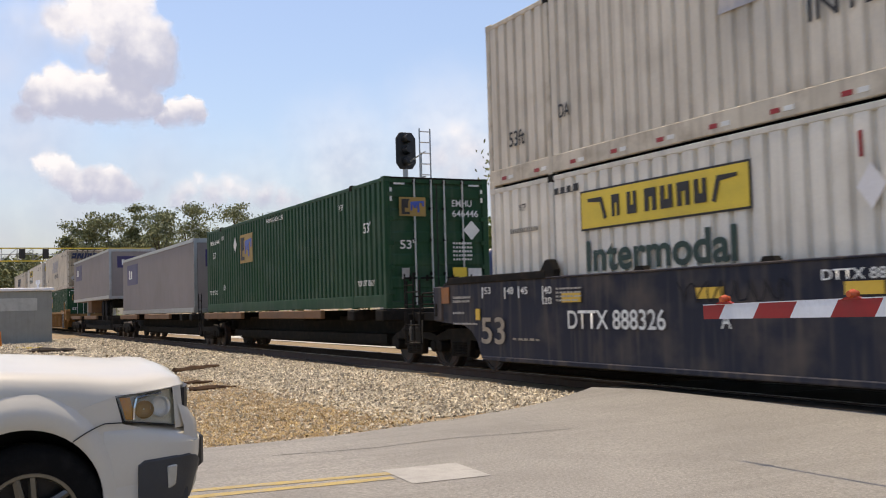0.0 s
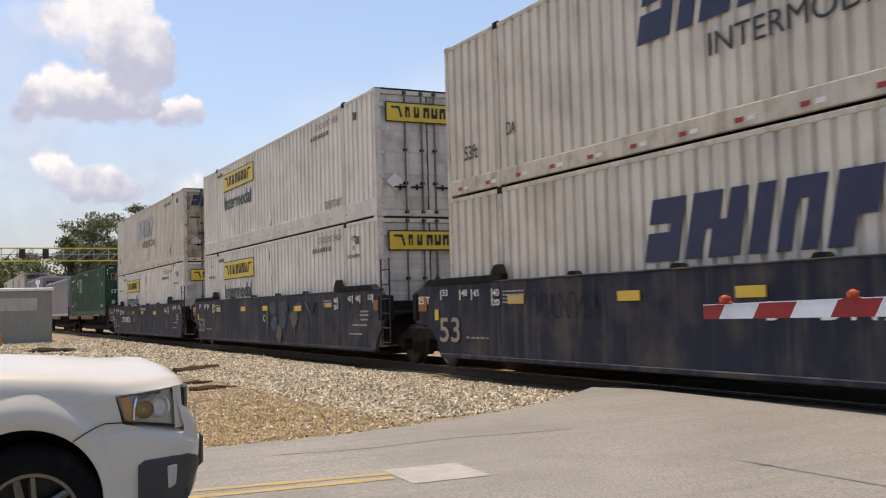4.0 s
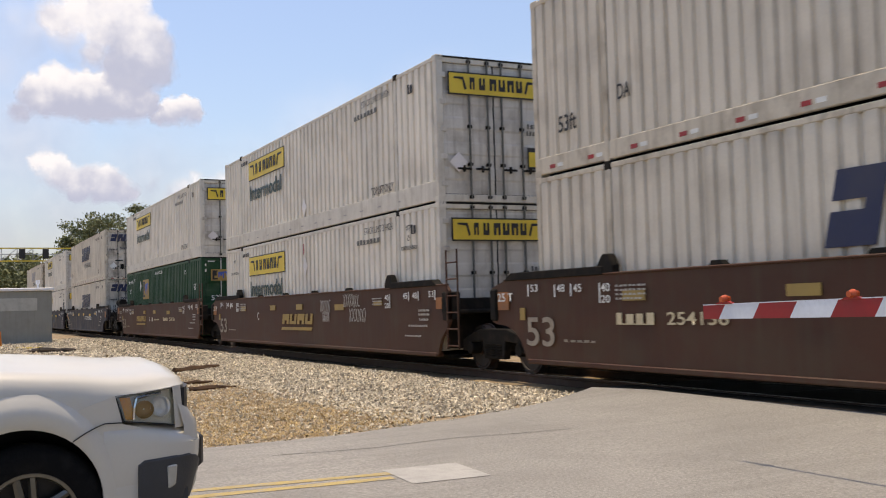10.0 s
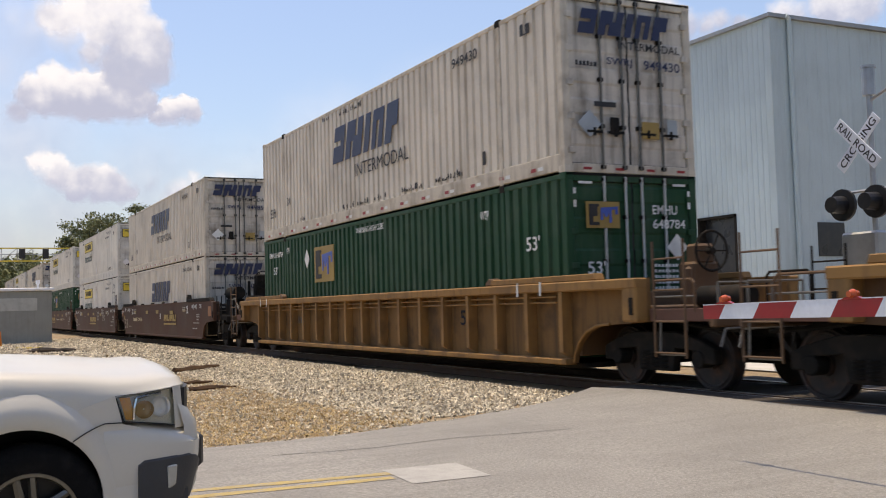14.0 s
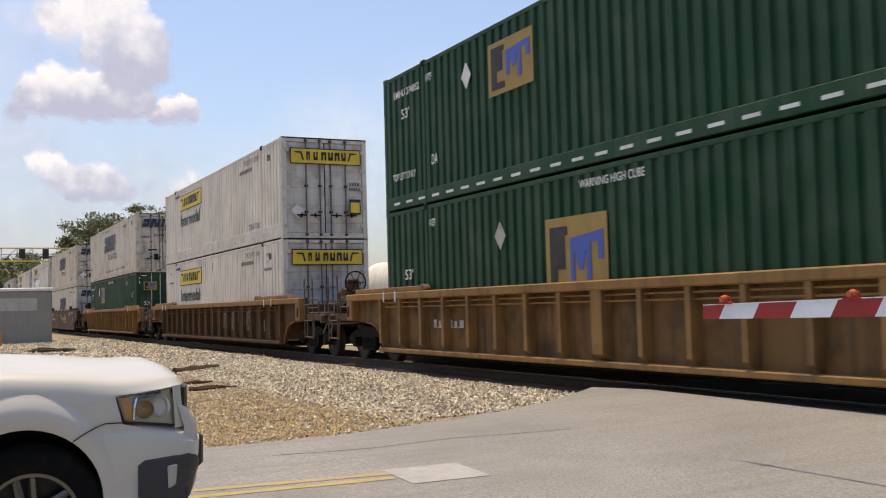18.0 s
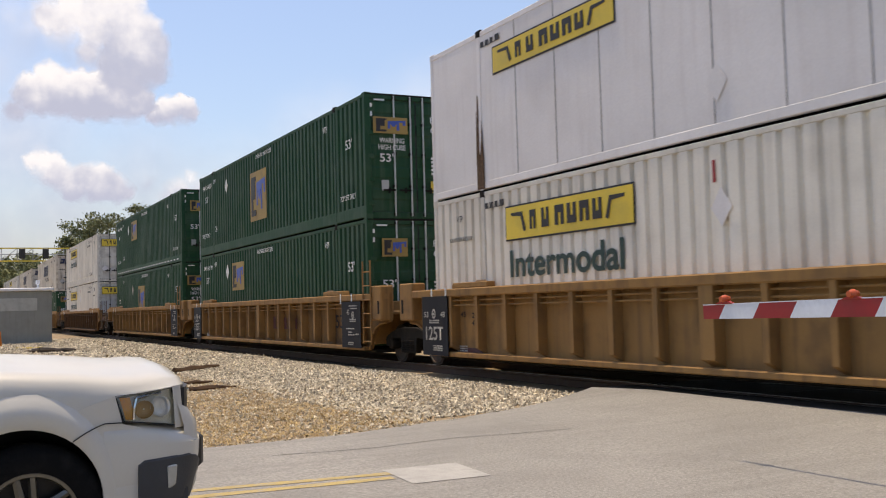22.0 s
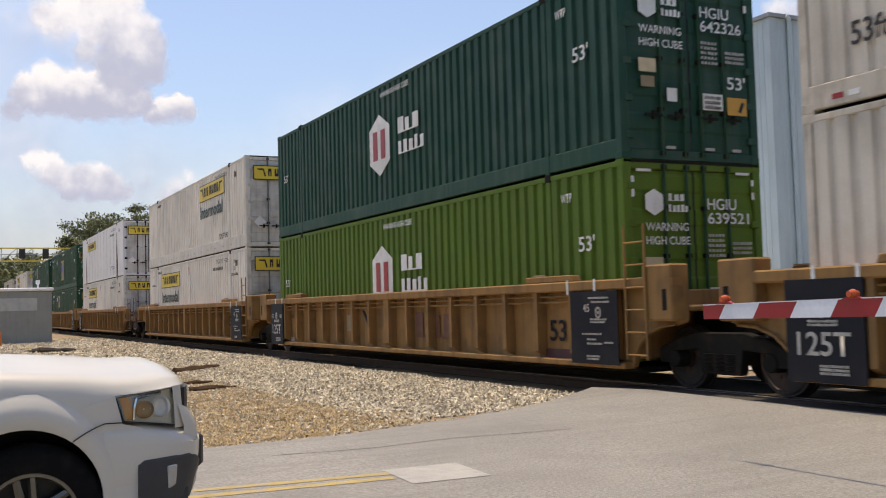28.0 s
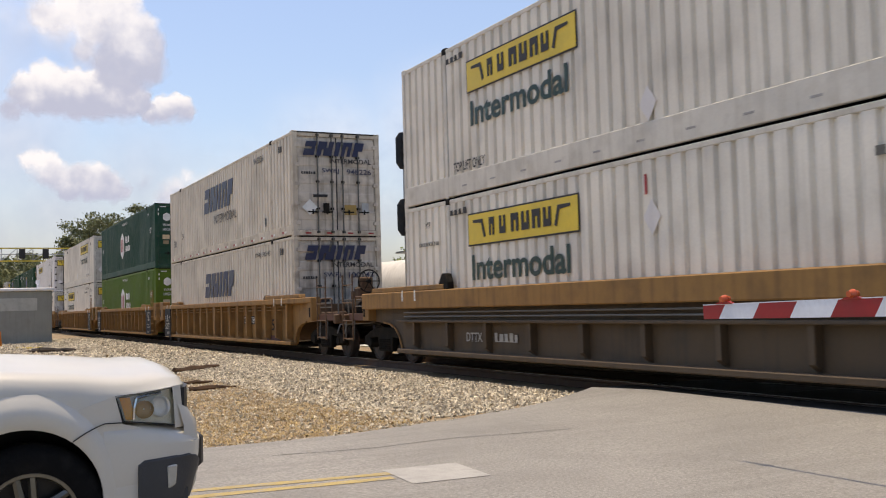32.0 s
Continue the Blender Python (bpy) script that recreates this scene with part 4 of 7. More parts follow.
        part("hand_brake_wheel", hand_wheel(1.78, 0.32, 2.30, 0.31), iron, c, "spoked hand brake wheel")
        part("brake_valve", Shape().box(2.3, 2.7, -0.7, -0.3, 1.05, 1.48).tube((2.9, -0.8, 1.25), (2.9, -0.2, 1.25), 0.14, 12), iron, c, bevel=0.02)
        part("valve_pipe", Shape().path([(2.1, -0.9, 1.06), (2.1, -0.9, 1.62), (2.5, -0.9, 1.66), (2.95, -0.9, 1.3)], 0.025, 6), rail_pipe, c)
    elif posts:
        part("small_hand_wheel", hand_wheel(FAR - 1.62, 0.35, 1.70, 0.20), iron, c, "small spoked hand wheel")
        part("wheel_post", Shape().tube((FAR - 1.62, 0.35, 1.1), (FAR - 1.62, 0.35, 1.7), 0.035, 8), iron, c)
    truck(c, x - sgn * 0.2)


def well_car(paint, label, posts, far_end, near_end, marks=(), post_pitch=1.0, category="well car", sheet=None, dark_sheet=None, deep=False):
    """A container well car. Its origin is under the trailing end of its load; 'outer' ends carry a platform, 'joint' ends share a truck."""
    c = thing("well_car", label, category, group="cars of the train")
    out = 1.525
    far, near = FAR - 0.15, 0.15
    reach = {"outer": 1.95, "joint": 1.24}
    xa, xb = FAR - reach[far_end], reach[near_end] if posts or near_end == "outer" else 0.66
    top = 1.60 if not posts else 1.53
    wall_y = 0.05 if not posts else 0.20
    bow = [(0.0, 0.29), (0.05, 0.42), (0.16, 0.60), (0.36, 0.76), (0.64, 0.855), (0.95, 0.88)]
    drop = 0.0 if posts else 0.10
    profile = [(near + u, w) for u, w in bow if near + u < xb - 0.02] + [(xb, 0.92), (xb, top - drop), (xb - (0.4 if near_end == "outer" else 0.12), top), (xa + 0.4, top), (xa, top - drop), (xa, 0.92)] + [(far - u, w) for u, w in reversed(bow)]
    for side in (-1, 1):
        y0, y1 = sorted((side * (out - wall_y), side * (out - wall_y - 0.06)))
        part("side_sheet", Shape().prism(profile, y0, y1, "y"), dark_sheet or sheet or paint, c)
        ya, yb = sorted((side * (out - 0.22), side * (out + (0.0 if posts else -0.04))))
        if posts:
            chord = 0.35 if deep else 0.15
            part("top_chord", Shape().box(xa, xb, ya, yb, top - chord, top), paint, c, bevel=0.02)
            part("bottom_chord", Shape().box(far + 0.02, near - 0.02, *sorted((side * (out - 0.24), side * (out - 0.03))), 0.27, 0.36), sheet or paint, c, bevel=0.015)
            for z in (1.02, 1.10) if deep else (1.22, 1.31):
                part("side_pipe", Shape().tube((far + 0.3, side * (out - 0.09), z), (near - 0.3, side * (out - 0.09), z), 0.016, 6), rail_pipe if deep else sheet or paint, c)
            if deep:
                part("mid_rail", Shape().box(far, near, *sorted((side * (out - 0.20), side * (out - 0.03))), 0.90, 0.95), sheet or paint, c, bevel=0.012)
            n = round((near - far) / post_pitch)
            spots = [FAR + 0.6 + 1.485 * k for k in range(11)] if deep else [FAR + k for k in range(17)] if 1.18 < post_pitch < 1.5 and not sheet else [far + 0.1 + (near - far - 0.2) * k / n for k in range(n + 1)]
            high = 0.90 if deep else top - 0.14
            for x in spots:
                w = 0.13 if abs(x - FAR - 8) < 0.01 else 0.05
                depth = side * (out - 0.02 - (0.05 if sheet else 0))
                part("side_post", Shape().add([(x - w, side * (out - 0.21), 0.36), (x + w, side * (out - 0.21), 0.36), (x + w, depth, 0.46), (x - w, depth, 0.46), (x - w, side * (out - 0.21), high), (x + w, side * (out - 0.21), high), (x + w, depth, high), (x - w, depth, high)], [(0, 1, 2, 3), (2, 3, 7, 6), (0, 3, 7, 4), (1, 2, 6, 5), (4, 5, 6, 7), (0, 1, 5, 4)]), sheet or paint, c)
            part("arch_flange", Shape().path([(near + u, side * (out - 0.17), w + 0.01) for u, w in bow], 0.022, 6), paint, c)
            part("arch_flange", Shape().path([(far - u, side * (out - 0.17), w + 0.01) for u, w in bow], 0.022, 6), paint, c)
        else:
            part("top_flange", Shape().box(xa + 0.42, xb - (0.42 if near_end == "outer" else 0.14), *sorted((side * (out - 0.14), side * (out - 0.025))), top, top + 0.03), paint, c, bevel=0.01)
            part("bottom_chord", Shape().box(far + 0.05, near - 0.05, *sorted((side * (out - 0.2), side * (out - 0.03))), 0.25, 0.33), paint, c, bevel=0.015)
        # raised ledge over each end of the well, and the locating wedges along the sill
        if posts:
            ledges = [(-2.42, -1.08) if near_end == "joint" else (-2.1, 1.0), (FAR + 1.08, FAR + 2.42) if far_end == "joint" else (FAR - 1.42, FAR + 2.1)]
        else:
            ledges = [(-2.05, xb - 0.45), (xa + 0.45, FAR + 2.05)]
        for a, b in ledges:
            k = 0.05 if posts else 0.22
            o = [(a, top + 0.002), (b, top + 0.002), (b - (k if b > -4 else 0), top + (0.10 if posts else 0.13)), (a + (k if a < FAR + 4 else 0), top + (0.10 if posts else 0.13))]
            part("end_ledge", Shape().prism(o, side * (out - 0.20), side * (out - 0.02), "y"), paint if posts else iron, c, bevel=0.012)
        for x in (-POST - 0.15, FAR + POST + 0.1):
            lift = 0.13 if posts and not deep else 0.30
            part("guide_cone", Shape().prism([(x - 0.20, top), (x + 0.20, top), (x + 0.20, top + lift * 0.45), (x + 0.10, top + lift), (x - 0.06, top + lift), (x - 0.20, top + lift * 0.45)], side * (out - 0.17), side * (out - 0.03), "y"), car_trim if posts and not deep else iron, c, "steel locating wedge", bevel=0.02)
        if not posts:
            for k in range(4):
                x = FAR + 4.4 + k * 2.4
                part("guide_stop", Shape().prism([(x - 0.16, top), (x + 0.16, top), (x + 0.08, top + 0.09), (x - 0.08, top + 0.09)], side * (out - 0.15), side * (out - 0.04), "y"), iron, c)
    part("well_floor", Shape().box(FAR - 0.1, 0.1, -out + 0.34, out - 0.34, 0.20, 0.28), iron, c, bevel=0.02)
    for k in range(9):
        x = FAR + 1 + k * 1.77
        part("floor_beam", Shape().box(x - 0.12, x + 0.12, -out + 0.2, out - 0.2, 0.24, 0.34), iron, c)
    car_end(c, paint, posts, xb, near_end, 1, out, top)
    car_end(c, paint, posts, xa, far_end, -1, out, top)
    flank = -out + (0.03 if not posts else 0.17) - 0.012
    for words, x, z, w, h, mat in marks:
        if words == "@":
            for k in range(4):
                u = x + w * k / 4
                o = [(0.0, 0.0), (0.22, 0.0), (0.22, 1.0), (0.155, 1.0), (0.155, 0.3), (0.075, 0.3), (0.075, 1.0), (0.0, 1.0)] if k % 2 else [(0.0, 0.0), (0.075, 0.0), (0.075, 0.36), (0.15, 0.36), (0.15, 0.0), (0.22, 0.0), (0.22, 1.0), (0.0, 1.0)]
                part("wordmark", Shape().prism([(u + a * w + 0.3 * h * v, z + v * h) for a, v in o], flank, flank + 0.006, "y"), mat, c, "worn gold block")
        elif words == "=":
            part("stripe", Shape().prism([(x, z), (x + w, z), (x + w + h, z + h), (x + h, z + h)], flank, flank + 0.006, "y"), mat, c, "worn gold stripe")
        elif words == "|":
            part("depth_mark", Shape().box(x, x + w, flank, flank + 0.006, z, z + h), mat, c)
        elif words.startswith("#"):
            bars(x, z, w, h, int(words[1:]), mat, c, off=flank)
        else:
            lettering(words, x, z, w, h, mat, c, off=flank)
    return c


def placards(c, posts, spots):
    for x, z, w, h, mat, lab in spots:
        y = -1.525 + (0.03 if not posts else -0.004)
        part("placard", Shape().box(x, x + w, y - 0.008, y + 0.004, z, z + h), mat, c, lab)


SMOOTH_SPOTS = [(FAR - 1.75, 1.26, 0.44, 0.30, dull_orange, "orange reflective panel"), (FAR + 2.5, 1.22, 0.5, 0.14, gold, "yellow reflector"), (FAR + 5.55, 1.22, 0.5, 0.14, gold, "yellow reflector"), (FAR + 7.9, 1.22, 0.5, 0.14, gold, "yellow reflector"),
                (FAR + 10.8, 1.18, 0.6, 0.14, gold, "yellow reflector"), (1.15, 1.08, 0.40, 0.34, dull_orange, "orange reflective panel"), (FAR - 0.28, 0.95, 0.15, 0.20, gold, "small yellow plate"), (-2.93, 1.26, 0.46, 0.11, gold, "yellow reflector")]
JOINT_SPOTS = {0: (FAR - 1.0, 1.12, 0.36, 0.30, dull_orange, "orange reflective panel"), 5: (0.16, 1.16, 0.38, 0.22, dull_orange, "orange reflective panel")}
POST_SPOTS = [(FAR - 0.14, 0.28, 1.08, 1.12, car_black, "black data panel")]
NEAR_SPOTS = [(-1.10, 0.32, 1.17, 1.05, car_black, "black data panel")]


def round_emblem(c, x, z, r, y):
    """A white ring with a bar across it."""
    ring = [(1.0, 2 * math.pi * k / 16) for k in range(17)] + [(0.66, 2 * math.pi * k / 16) for k in range(16, -1, -1)]
    part("round_emblem", Shape().prism([(x + r * a * math.cos(t), z + r * 1.25 * a * math.sin(t)) for a, t in ring], y, y + 0.005, "y").box(x - r * 0.3, x + r * 0.3, y, y + 0.005, z - r * 0.3, z + r * 0.3), dim_chalk, c, "white ring emblem")


def brown_or_blue(paint, label, far_end, near_end, marks):
    base = [("53", FAR - 0.08, 0.54, 0.82, 0.46, stencil), ("#9", FAR - 1.13, 1.34, 0.7, 0.045, dim_chalk), ("#9", FAR - 1.13, 1.27, 0.66, 0.045, dim_chalk), ("#6", FAR - 1.15, 1.06, 0.45, 0.045, dim_chalk), ("#14", FAR - 1.15, 0.87, 0.95, 0.035, dim_chalk),
            ("|", FAR - 0.02, 1.33, 0.035, 0.19, chalk), ("53", FAR + 0.07, 1.40, 0.22, 0.12, chalk), ("|", FAR + 0.76, 1.31, 0.035, 0.19, chalk), ("48", FAR + 0.84, 1.38, 0.22, 0.12, chalk), ("|", FAR + 1.21, 1.31, 0.035, 0.19, chalk), ("45", FAR + 1.29, 1.37, 0.22, 0.12, chalk),
            ("40", FAR + 2.0, 1.36, 0.22, 0.12, chalk), ("20", FAR + 2.0, 1.20, 0.22, 0.11, chalk), ("|", FAR + 1.95, 1.20, 0.03, 0.29, chalk), ("#7", FAR + 2.35, 1.42, 0.7, 0.03, dim_chalk), ("#7", FAR + 2.35, 1.36, 0.7, 0.03, dim_chalk), ("#7", FAR + 2.35, 1.30, 0.7, 0.03, dim_chalk), ("#7", FAR + 2.35, 1.24, 0.6, 0.03, dim_chalk),
            ("40", -2.30, 1.36, 0.22, 0.12, chalk), ("20", -2.30, 1.20, 0.22, 0.11, chalk), ("|", -2.05, 1.20, 0.03, 0.29, chalk), ("#8", -3.0, 1.40, 0.55, 0.03, dim_chalk), ("#8", -3.0, 1.34, 0.55, 0.03, dim_chalk), ("#8", -3.0, 1.28, 0.55, 0.03, dim_chalk),
            ("45", -1.36, 1.38, 0.22, 0.12, chalk), ("|", -1.10, 1.33, 0.035, 0.19, chalk), ("48", -0.90, 1.38, 0.22, 0.12, chalk), ("|", -0.64, 1.33, 0.035, 0.19, chalk), ("53", -0.15, 1.39, 0.22, 0.12, chalk), ("|", 0.11, 1.33, 0.035, 0.19, chalk),
            ("#7", -0.62, 1.12, 0.5, 0.045, dim_chalk), ("#7", -0.62, 1.04, 0.5, 0.045, dim_chalk), ("#6", -0.6, 0.94, 0.42, 0.045, dim_chalk), ("#9", -1.1, 0.82, 0.9, 0.04, dim_chalk), ("#8", -1.3, 0.62, 0.8, 0.035, dim_chalk), ("#5", FAR + 1.0, 0.62, 0.9, 0.04, stencil)]
    if far_end == "joint":
        base = [q for q in base if q[1] > FAR - 0.5] + [("125 T", FAR - 1.09, 1.26, 0.60, 0.14, chalk)]
    c = well_car(paint, label, False, far_end, near_end, marks=base + list(marks))
    spots = [JOINT_SPOTS[k] if {0: far_end, 5: near_end}.get(k) == "joint" else q for k, q in enumerate(SMOOTH_SPOTS)]
    placards(c, False, [(*q[:4], dull_gold if q[4] is gold and paint is car_brown else q[4], q[5]) for q in spots])
    return c


def yellow_car(label, far_end, near_end, marks, pitch=1.45, sheet=None, dark_sheet=None, deep=False):
    c = well_car(car_yellow, label, True, far_end, near_end, marks=(), post_pitch=pitch, sheet=sheet, dark_sheet=dark_sheet, deep=deep)
    if far_end == "joint":
        placards(c, True, POST_SPOTS)
    if near_end == "joint":
        placards(c, True, NEAR_SPOTS)
    flank = -1.525 + 0.175
    for words, x, z, w, h, mat in marks:
        if words == "=":
            part("paint_patch", Shape().box(x, x + w, flank + 0.004, flank + 0.03, z, z + h), mat, c, "painted patch")
        elif words == "v":
            part("chevron_mark", Shape().prism([(x, z + h), (x + w * 0.5, z), (x + w, z + h), (x + w * 0.86, z + h), (x + w * 0.5, z + h * 0.3), (x + w * 0.14, z + h)], flank + 0.004, flank + 0.03, "y"), mat, c, "dark chevron")
        elif words.startswith("#"):
            bars(x, z, w, h, int(words[1:]), mat, c, off=flank)
        else:
            lettering(words, x, z, w, h, mat, c, off=-1.545 if words == "125T" else flank)
    y = -1.543
    if far_end == "joint":
        lettering("53", FAR - 0.05, 1.0, 0.19, 0.11, dim_chalk, c, off=y)
        lettering("48", FAR + 0.66, 1.0, 0.19, 0.11, dim_chalk, c, off=y)
        round_emblem(c, FAR + 0.37, 1.07, 0.075, y)
        for k, z in enumerate((0.93, 0.89)):
            bars(FAR + 0.18, z, 0.42, 0.03, 9, dim_chalk, c, off=y, seed=k)
        for k, z in enumerate((0.45, 0.41, 0.37)):
            bars(FAR + 0.33, z, 0.40, 0.03, 8, dim_chalk, c, off=y, seed=k + 4)
            bars(FAR + 0.95, z, 0.42, 0.03, 8, dim_chalk, c, off=flank, seed=k + 7)
        for words, x, z in (("45", 1.13, 1.0), ("20", 1.56, 0.98), ("40", 1.56, 0.84)):
            lettering(words, FAR + x, z, 0.19, 0.10, car_black, c, off=flank)
    if near_end == "joint":
        lettering("45", -0.76, 1.07, 0.16, 0.12, dim_chalk, c, off=y)
        round_emblem(c, -0.39, 1.06, 0.07, y)
        for k, (x, z, w) in enumerate(((-0.62, 1.26, 0.5), (-0.55, 1.20, 0.45), (-0.58, 0.95, 0.4), (-0.58, 0.91, 0.36), (-0.8, 0.74, 0.5), (-0.68, 0.66, 0.22), (-0.68, 0.60, 0.38), (-0.26, 0.62, 0.22), (-0.7, 0.42, 0.34), (-0.7, 0.38, 0.3))):
            bars(x, z, w, 0.03, 8, dim_chalk, c, off=y, seed=k)
    for x in (FAR + 0.25, FAR + 0.85, -1.2, -0.5):
        part("depth_mark", Shape().box(x, x + 0.05, -1.533, -1.524, 1.33, 1.55), chalk, c)
    return c


# ---- the setting ----
def road_edge(y):
    """The gravel side's edge of the asphalt at the distance y from the track."""
    pts = [(-40.0, -11.2), (-12.0, -10.5), (-7.6, -10.4), (-6.2, -10.4), (-4.1, -11.0), (-2.8, -11.4), (-1.4, -12.35), (1.5, -12.35), (3.0, -11.4), (8.0, -10.8), (40.0, -10.8)]
    return float(np.interp(y, [p[0] for p in pts], [p[1] for p in pts]))


def road_z(y):
    return float(np.interp(y, [-40, -12, -7.0, -4.0, -1.6, 1.6, 4.0, 8, 40], [-0.12, -0.11, -0.10, -0.07, -0.015, -0.015, -0.07, -0.12, -0.2]))


def ground_z(x, y):
    base = float(np.interp(y, [-60, -12, -6, -2.6, -1.5, 1.5, 2.6, 6, 40], [-0.4, -0.2, -0.15, -0.12, -0.16, -0.16, -0.12, -0.2, -0.3]))
    if -80 < x < 20 and -14 < y < -1.5 and x < road_edge(y) + 0.5:
        base += 0.035 * noise.noise((x * 0.5, y * 0.5, 0)) + 0.02 * noise.noise((x * 1.7, y * 1.7, 4))
    return base - (0.06 if x > road_edge(y) + 0.4 and x < 7 else 0)


xs = sorted(set([-3000, -1500, -700, -400, -250, -180, -130] + list(np.arange(-100, -45, 2.5)) + list(np.arange(-45, -5, 0.35)) + list(np.arange(-5, 30, 2.5)) + [60, 120, 400, 1500, 3000]))
ys = sorted(set([-3000, -1200, -400, -150, -70, -40, -25, -16] + list(np.arange(-14, -1, 0.3)) + list(np.arange(-1, 14, 1.5)) + [20, 30, 50, 90, 200, 600, 1500, 3000]))
gv = [(x, y, ground_z(x, y)) for x in xs for y in ys]
ny = len(ys)
gf = [(i * ny + j, (i + 1) * ny + j, (i + 1) * ny + j + 1, i * ny + j + 1) for i in range(len(xs) - 1) for j in range(ny - 1)]
ground = solid("ground", Shape().add(gv, gf), gravel, "pale crushed gravel ground with brown dirt beside the track", "ground", kind="structure", smooth=True)

def hump(x, y):
    """The patched asphalt rises a little towards the rails at the gravel side."""
    return 0.062 * float(np.interp(y, [-4.2, -2.6, -1.55, -1.3], [0, 0.55, 1, 0])) * float(np.interp(x, [-12.6, -10.5, -7.5], [1, 0.85, 0.15]))


rs = Shape()
rys = list(np.arange(-40, -4, 0.5)) + list(np.arange(-4, -1.0, 0.15)) + list(np.arange(-1, 40.1, 0.5))
rw = 14
rv = []
for y in rys:
    a = road_edge(y) + 0.05 * noise.noise((0, y * 1.3, 0)) + 0.03 * noise.noise((3, y * 4.0, 0))
    for k in range(rw + 1):
        x = a + (6.0 - a) * k / rw
        rv.append((x, y, road_z(y) + hump(x, y) + 0.005 * noise.noise((x * 0.4, y * 0.4, 2)) - (0.05 if k == 0 else 0)))
rs.add(rv, [(i * (rw + 1) + k, (i + 1) * (rw + 1) + k, (i + 1) * (rw + 1) + k + 1, i * (rw + 1) + k + 1) for i in range(len(rys) - 1) for k in range(rw)])
road = solid("road", rs, asphalt, "worn grey asphalt road running up to the level crossing", "road", kind="structure", smooth=True)


def road_strip(name, pts, half, mat, label, lift=0.003, wobble=0.0):
    s = Shape()
    v = []
    fine = []
    for (x0, y0), (x1, y1) in zip(pts, pts[1:]):
        n = max(1, int(math.hypot(x1 - x0, y1 - y0) / 0.15))
        fine += [(x0 + (x1 - x0) * i / n, y0 + (y1 - y0) * i / n) for i in range(n)]
    fine.append(pts[-1])
    for i, (x, y) in enumerate(fine):
        x2, y2 = fine[min(i + 1, len(fine) - 1)]
        x1, y1 = fine[max(i - 1, 0)]
        d = Vector((x2 - x1, y2 - y1)).normalized()
        w = half * (1 + wobble * noise.noise((x * 5, y * 5, 1)))
        for sg in (-1, 1):
            px, py = x - d.y * w * sg, y + d.x * w * sg
            v.append((px, py, road_z(py) + 0.005 * noise.noise((px * 0.4, py * 0.4, 2)) + lift))
    s.add(v, [(2 * i, 2 * i + 1, 2 * i + 3, 2 * i + 2) for i in range(len(fine) - 1)])
    return solid(name, s, mat, label, "road marking" if "line" in name or "bar" in name else "crack", kind="structure")


road_strip("centre_line", [(-7.50, -6.80), (-7.68, -8.3), (-8.2, -13.0)], 0.06, line_yellow, "worn yellow centre line on asphalt", wobble=0.35)
road_strip("centre_line", [(-7.30, -6.88), (-7.42, -8.4), (-7.85, -13.0)], 0.06, line_yellow, "worn yellow centre line on asphalt", wobble=0.35)
road_strip("stop_bar", [(-7.32, -6.84), (-7.27, -6.20)], 0.36, line_white, "short white painted stop bar on asphalt", 0.004)
road_strip("crack", [(-9.09, -7.3), (-8.98, -6.8), (-8.91, -6.33), (-8.97, -5.9), (-9.0, -5.44), (-8.88, -4.9), (-8.8, -4.25)], 0.008, crack_dark, "thin dark crack in the grey asphalt", 0.003, 0.8)

yard = Shape()
yx, yy = [-75 + 2.5 * k for k in range(26)], [3.4 + 2.4 * k for k in range(7)]
yard.add([(x, y, -0.115 + 0.012 * noise.noise((x * 0.3, y * 0.3, 9))) for x in yx for y in yy], [(i * 7 + k, i * 7 + k + 7, i * 7 + k + 8, i * 7 + k + 1) for i in range(25) for k in range(6)])
solid("pavement", yard, concrete, "pale sunlit concrete yard beyond the track", "pavement", kind="structure", smooth=True)

track = thing("railway_track", "steel rails on dark timber sleepers", "railway track", kind="structure")
for y in (-0.755, 0.755):
    head = [(y - 0.075, -0.18), (y + 0.075, -0.18), (y + 0.02, -0.15), (y + 0.015, -0.05), (y + 0.037, -0.035), (y + 0.037, 0.0), (y - 0.037, 0.0), (y - 0.037, -0.035), (y - 0.015, -0.05), (y - 0.02, -0.15)]
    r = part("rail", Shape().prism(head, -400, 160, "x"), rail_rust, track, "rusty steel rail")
    part("running_surface", Shape().box(-400, 160, y - 0.033, y + 0.033, 0.0, 0.003), rail_steel, track, "polished rail head")
tie = Shape().box(-0.11, 0.11, -1.3, 1.3, -0.33, -0.15).mesh("sleeper", 0.015)
for i in range(96):
    x = -75 + i * 0.56
    if -13.0 < x:
        continue
    t = part("sleeper", tie, timber, track)
    t.location.x = x
for y0, y1 in ((-1.45, -0.86), (-0.62, 0.62), (0.86, 1.45)):
    for k in range(6):
        x0 = -12.2 + k * 2.4
        part("crossing_panel", Shape().box(x0, x0 + 2.37, y0, y1, -0.25, -0.012), timber, track, "dark rubber and timber crossing panel", 0.012)


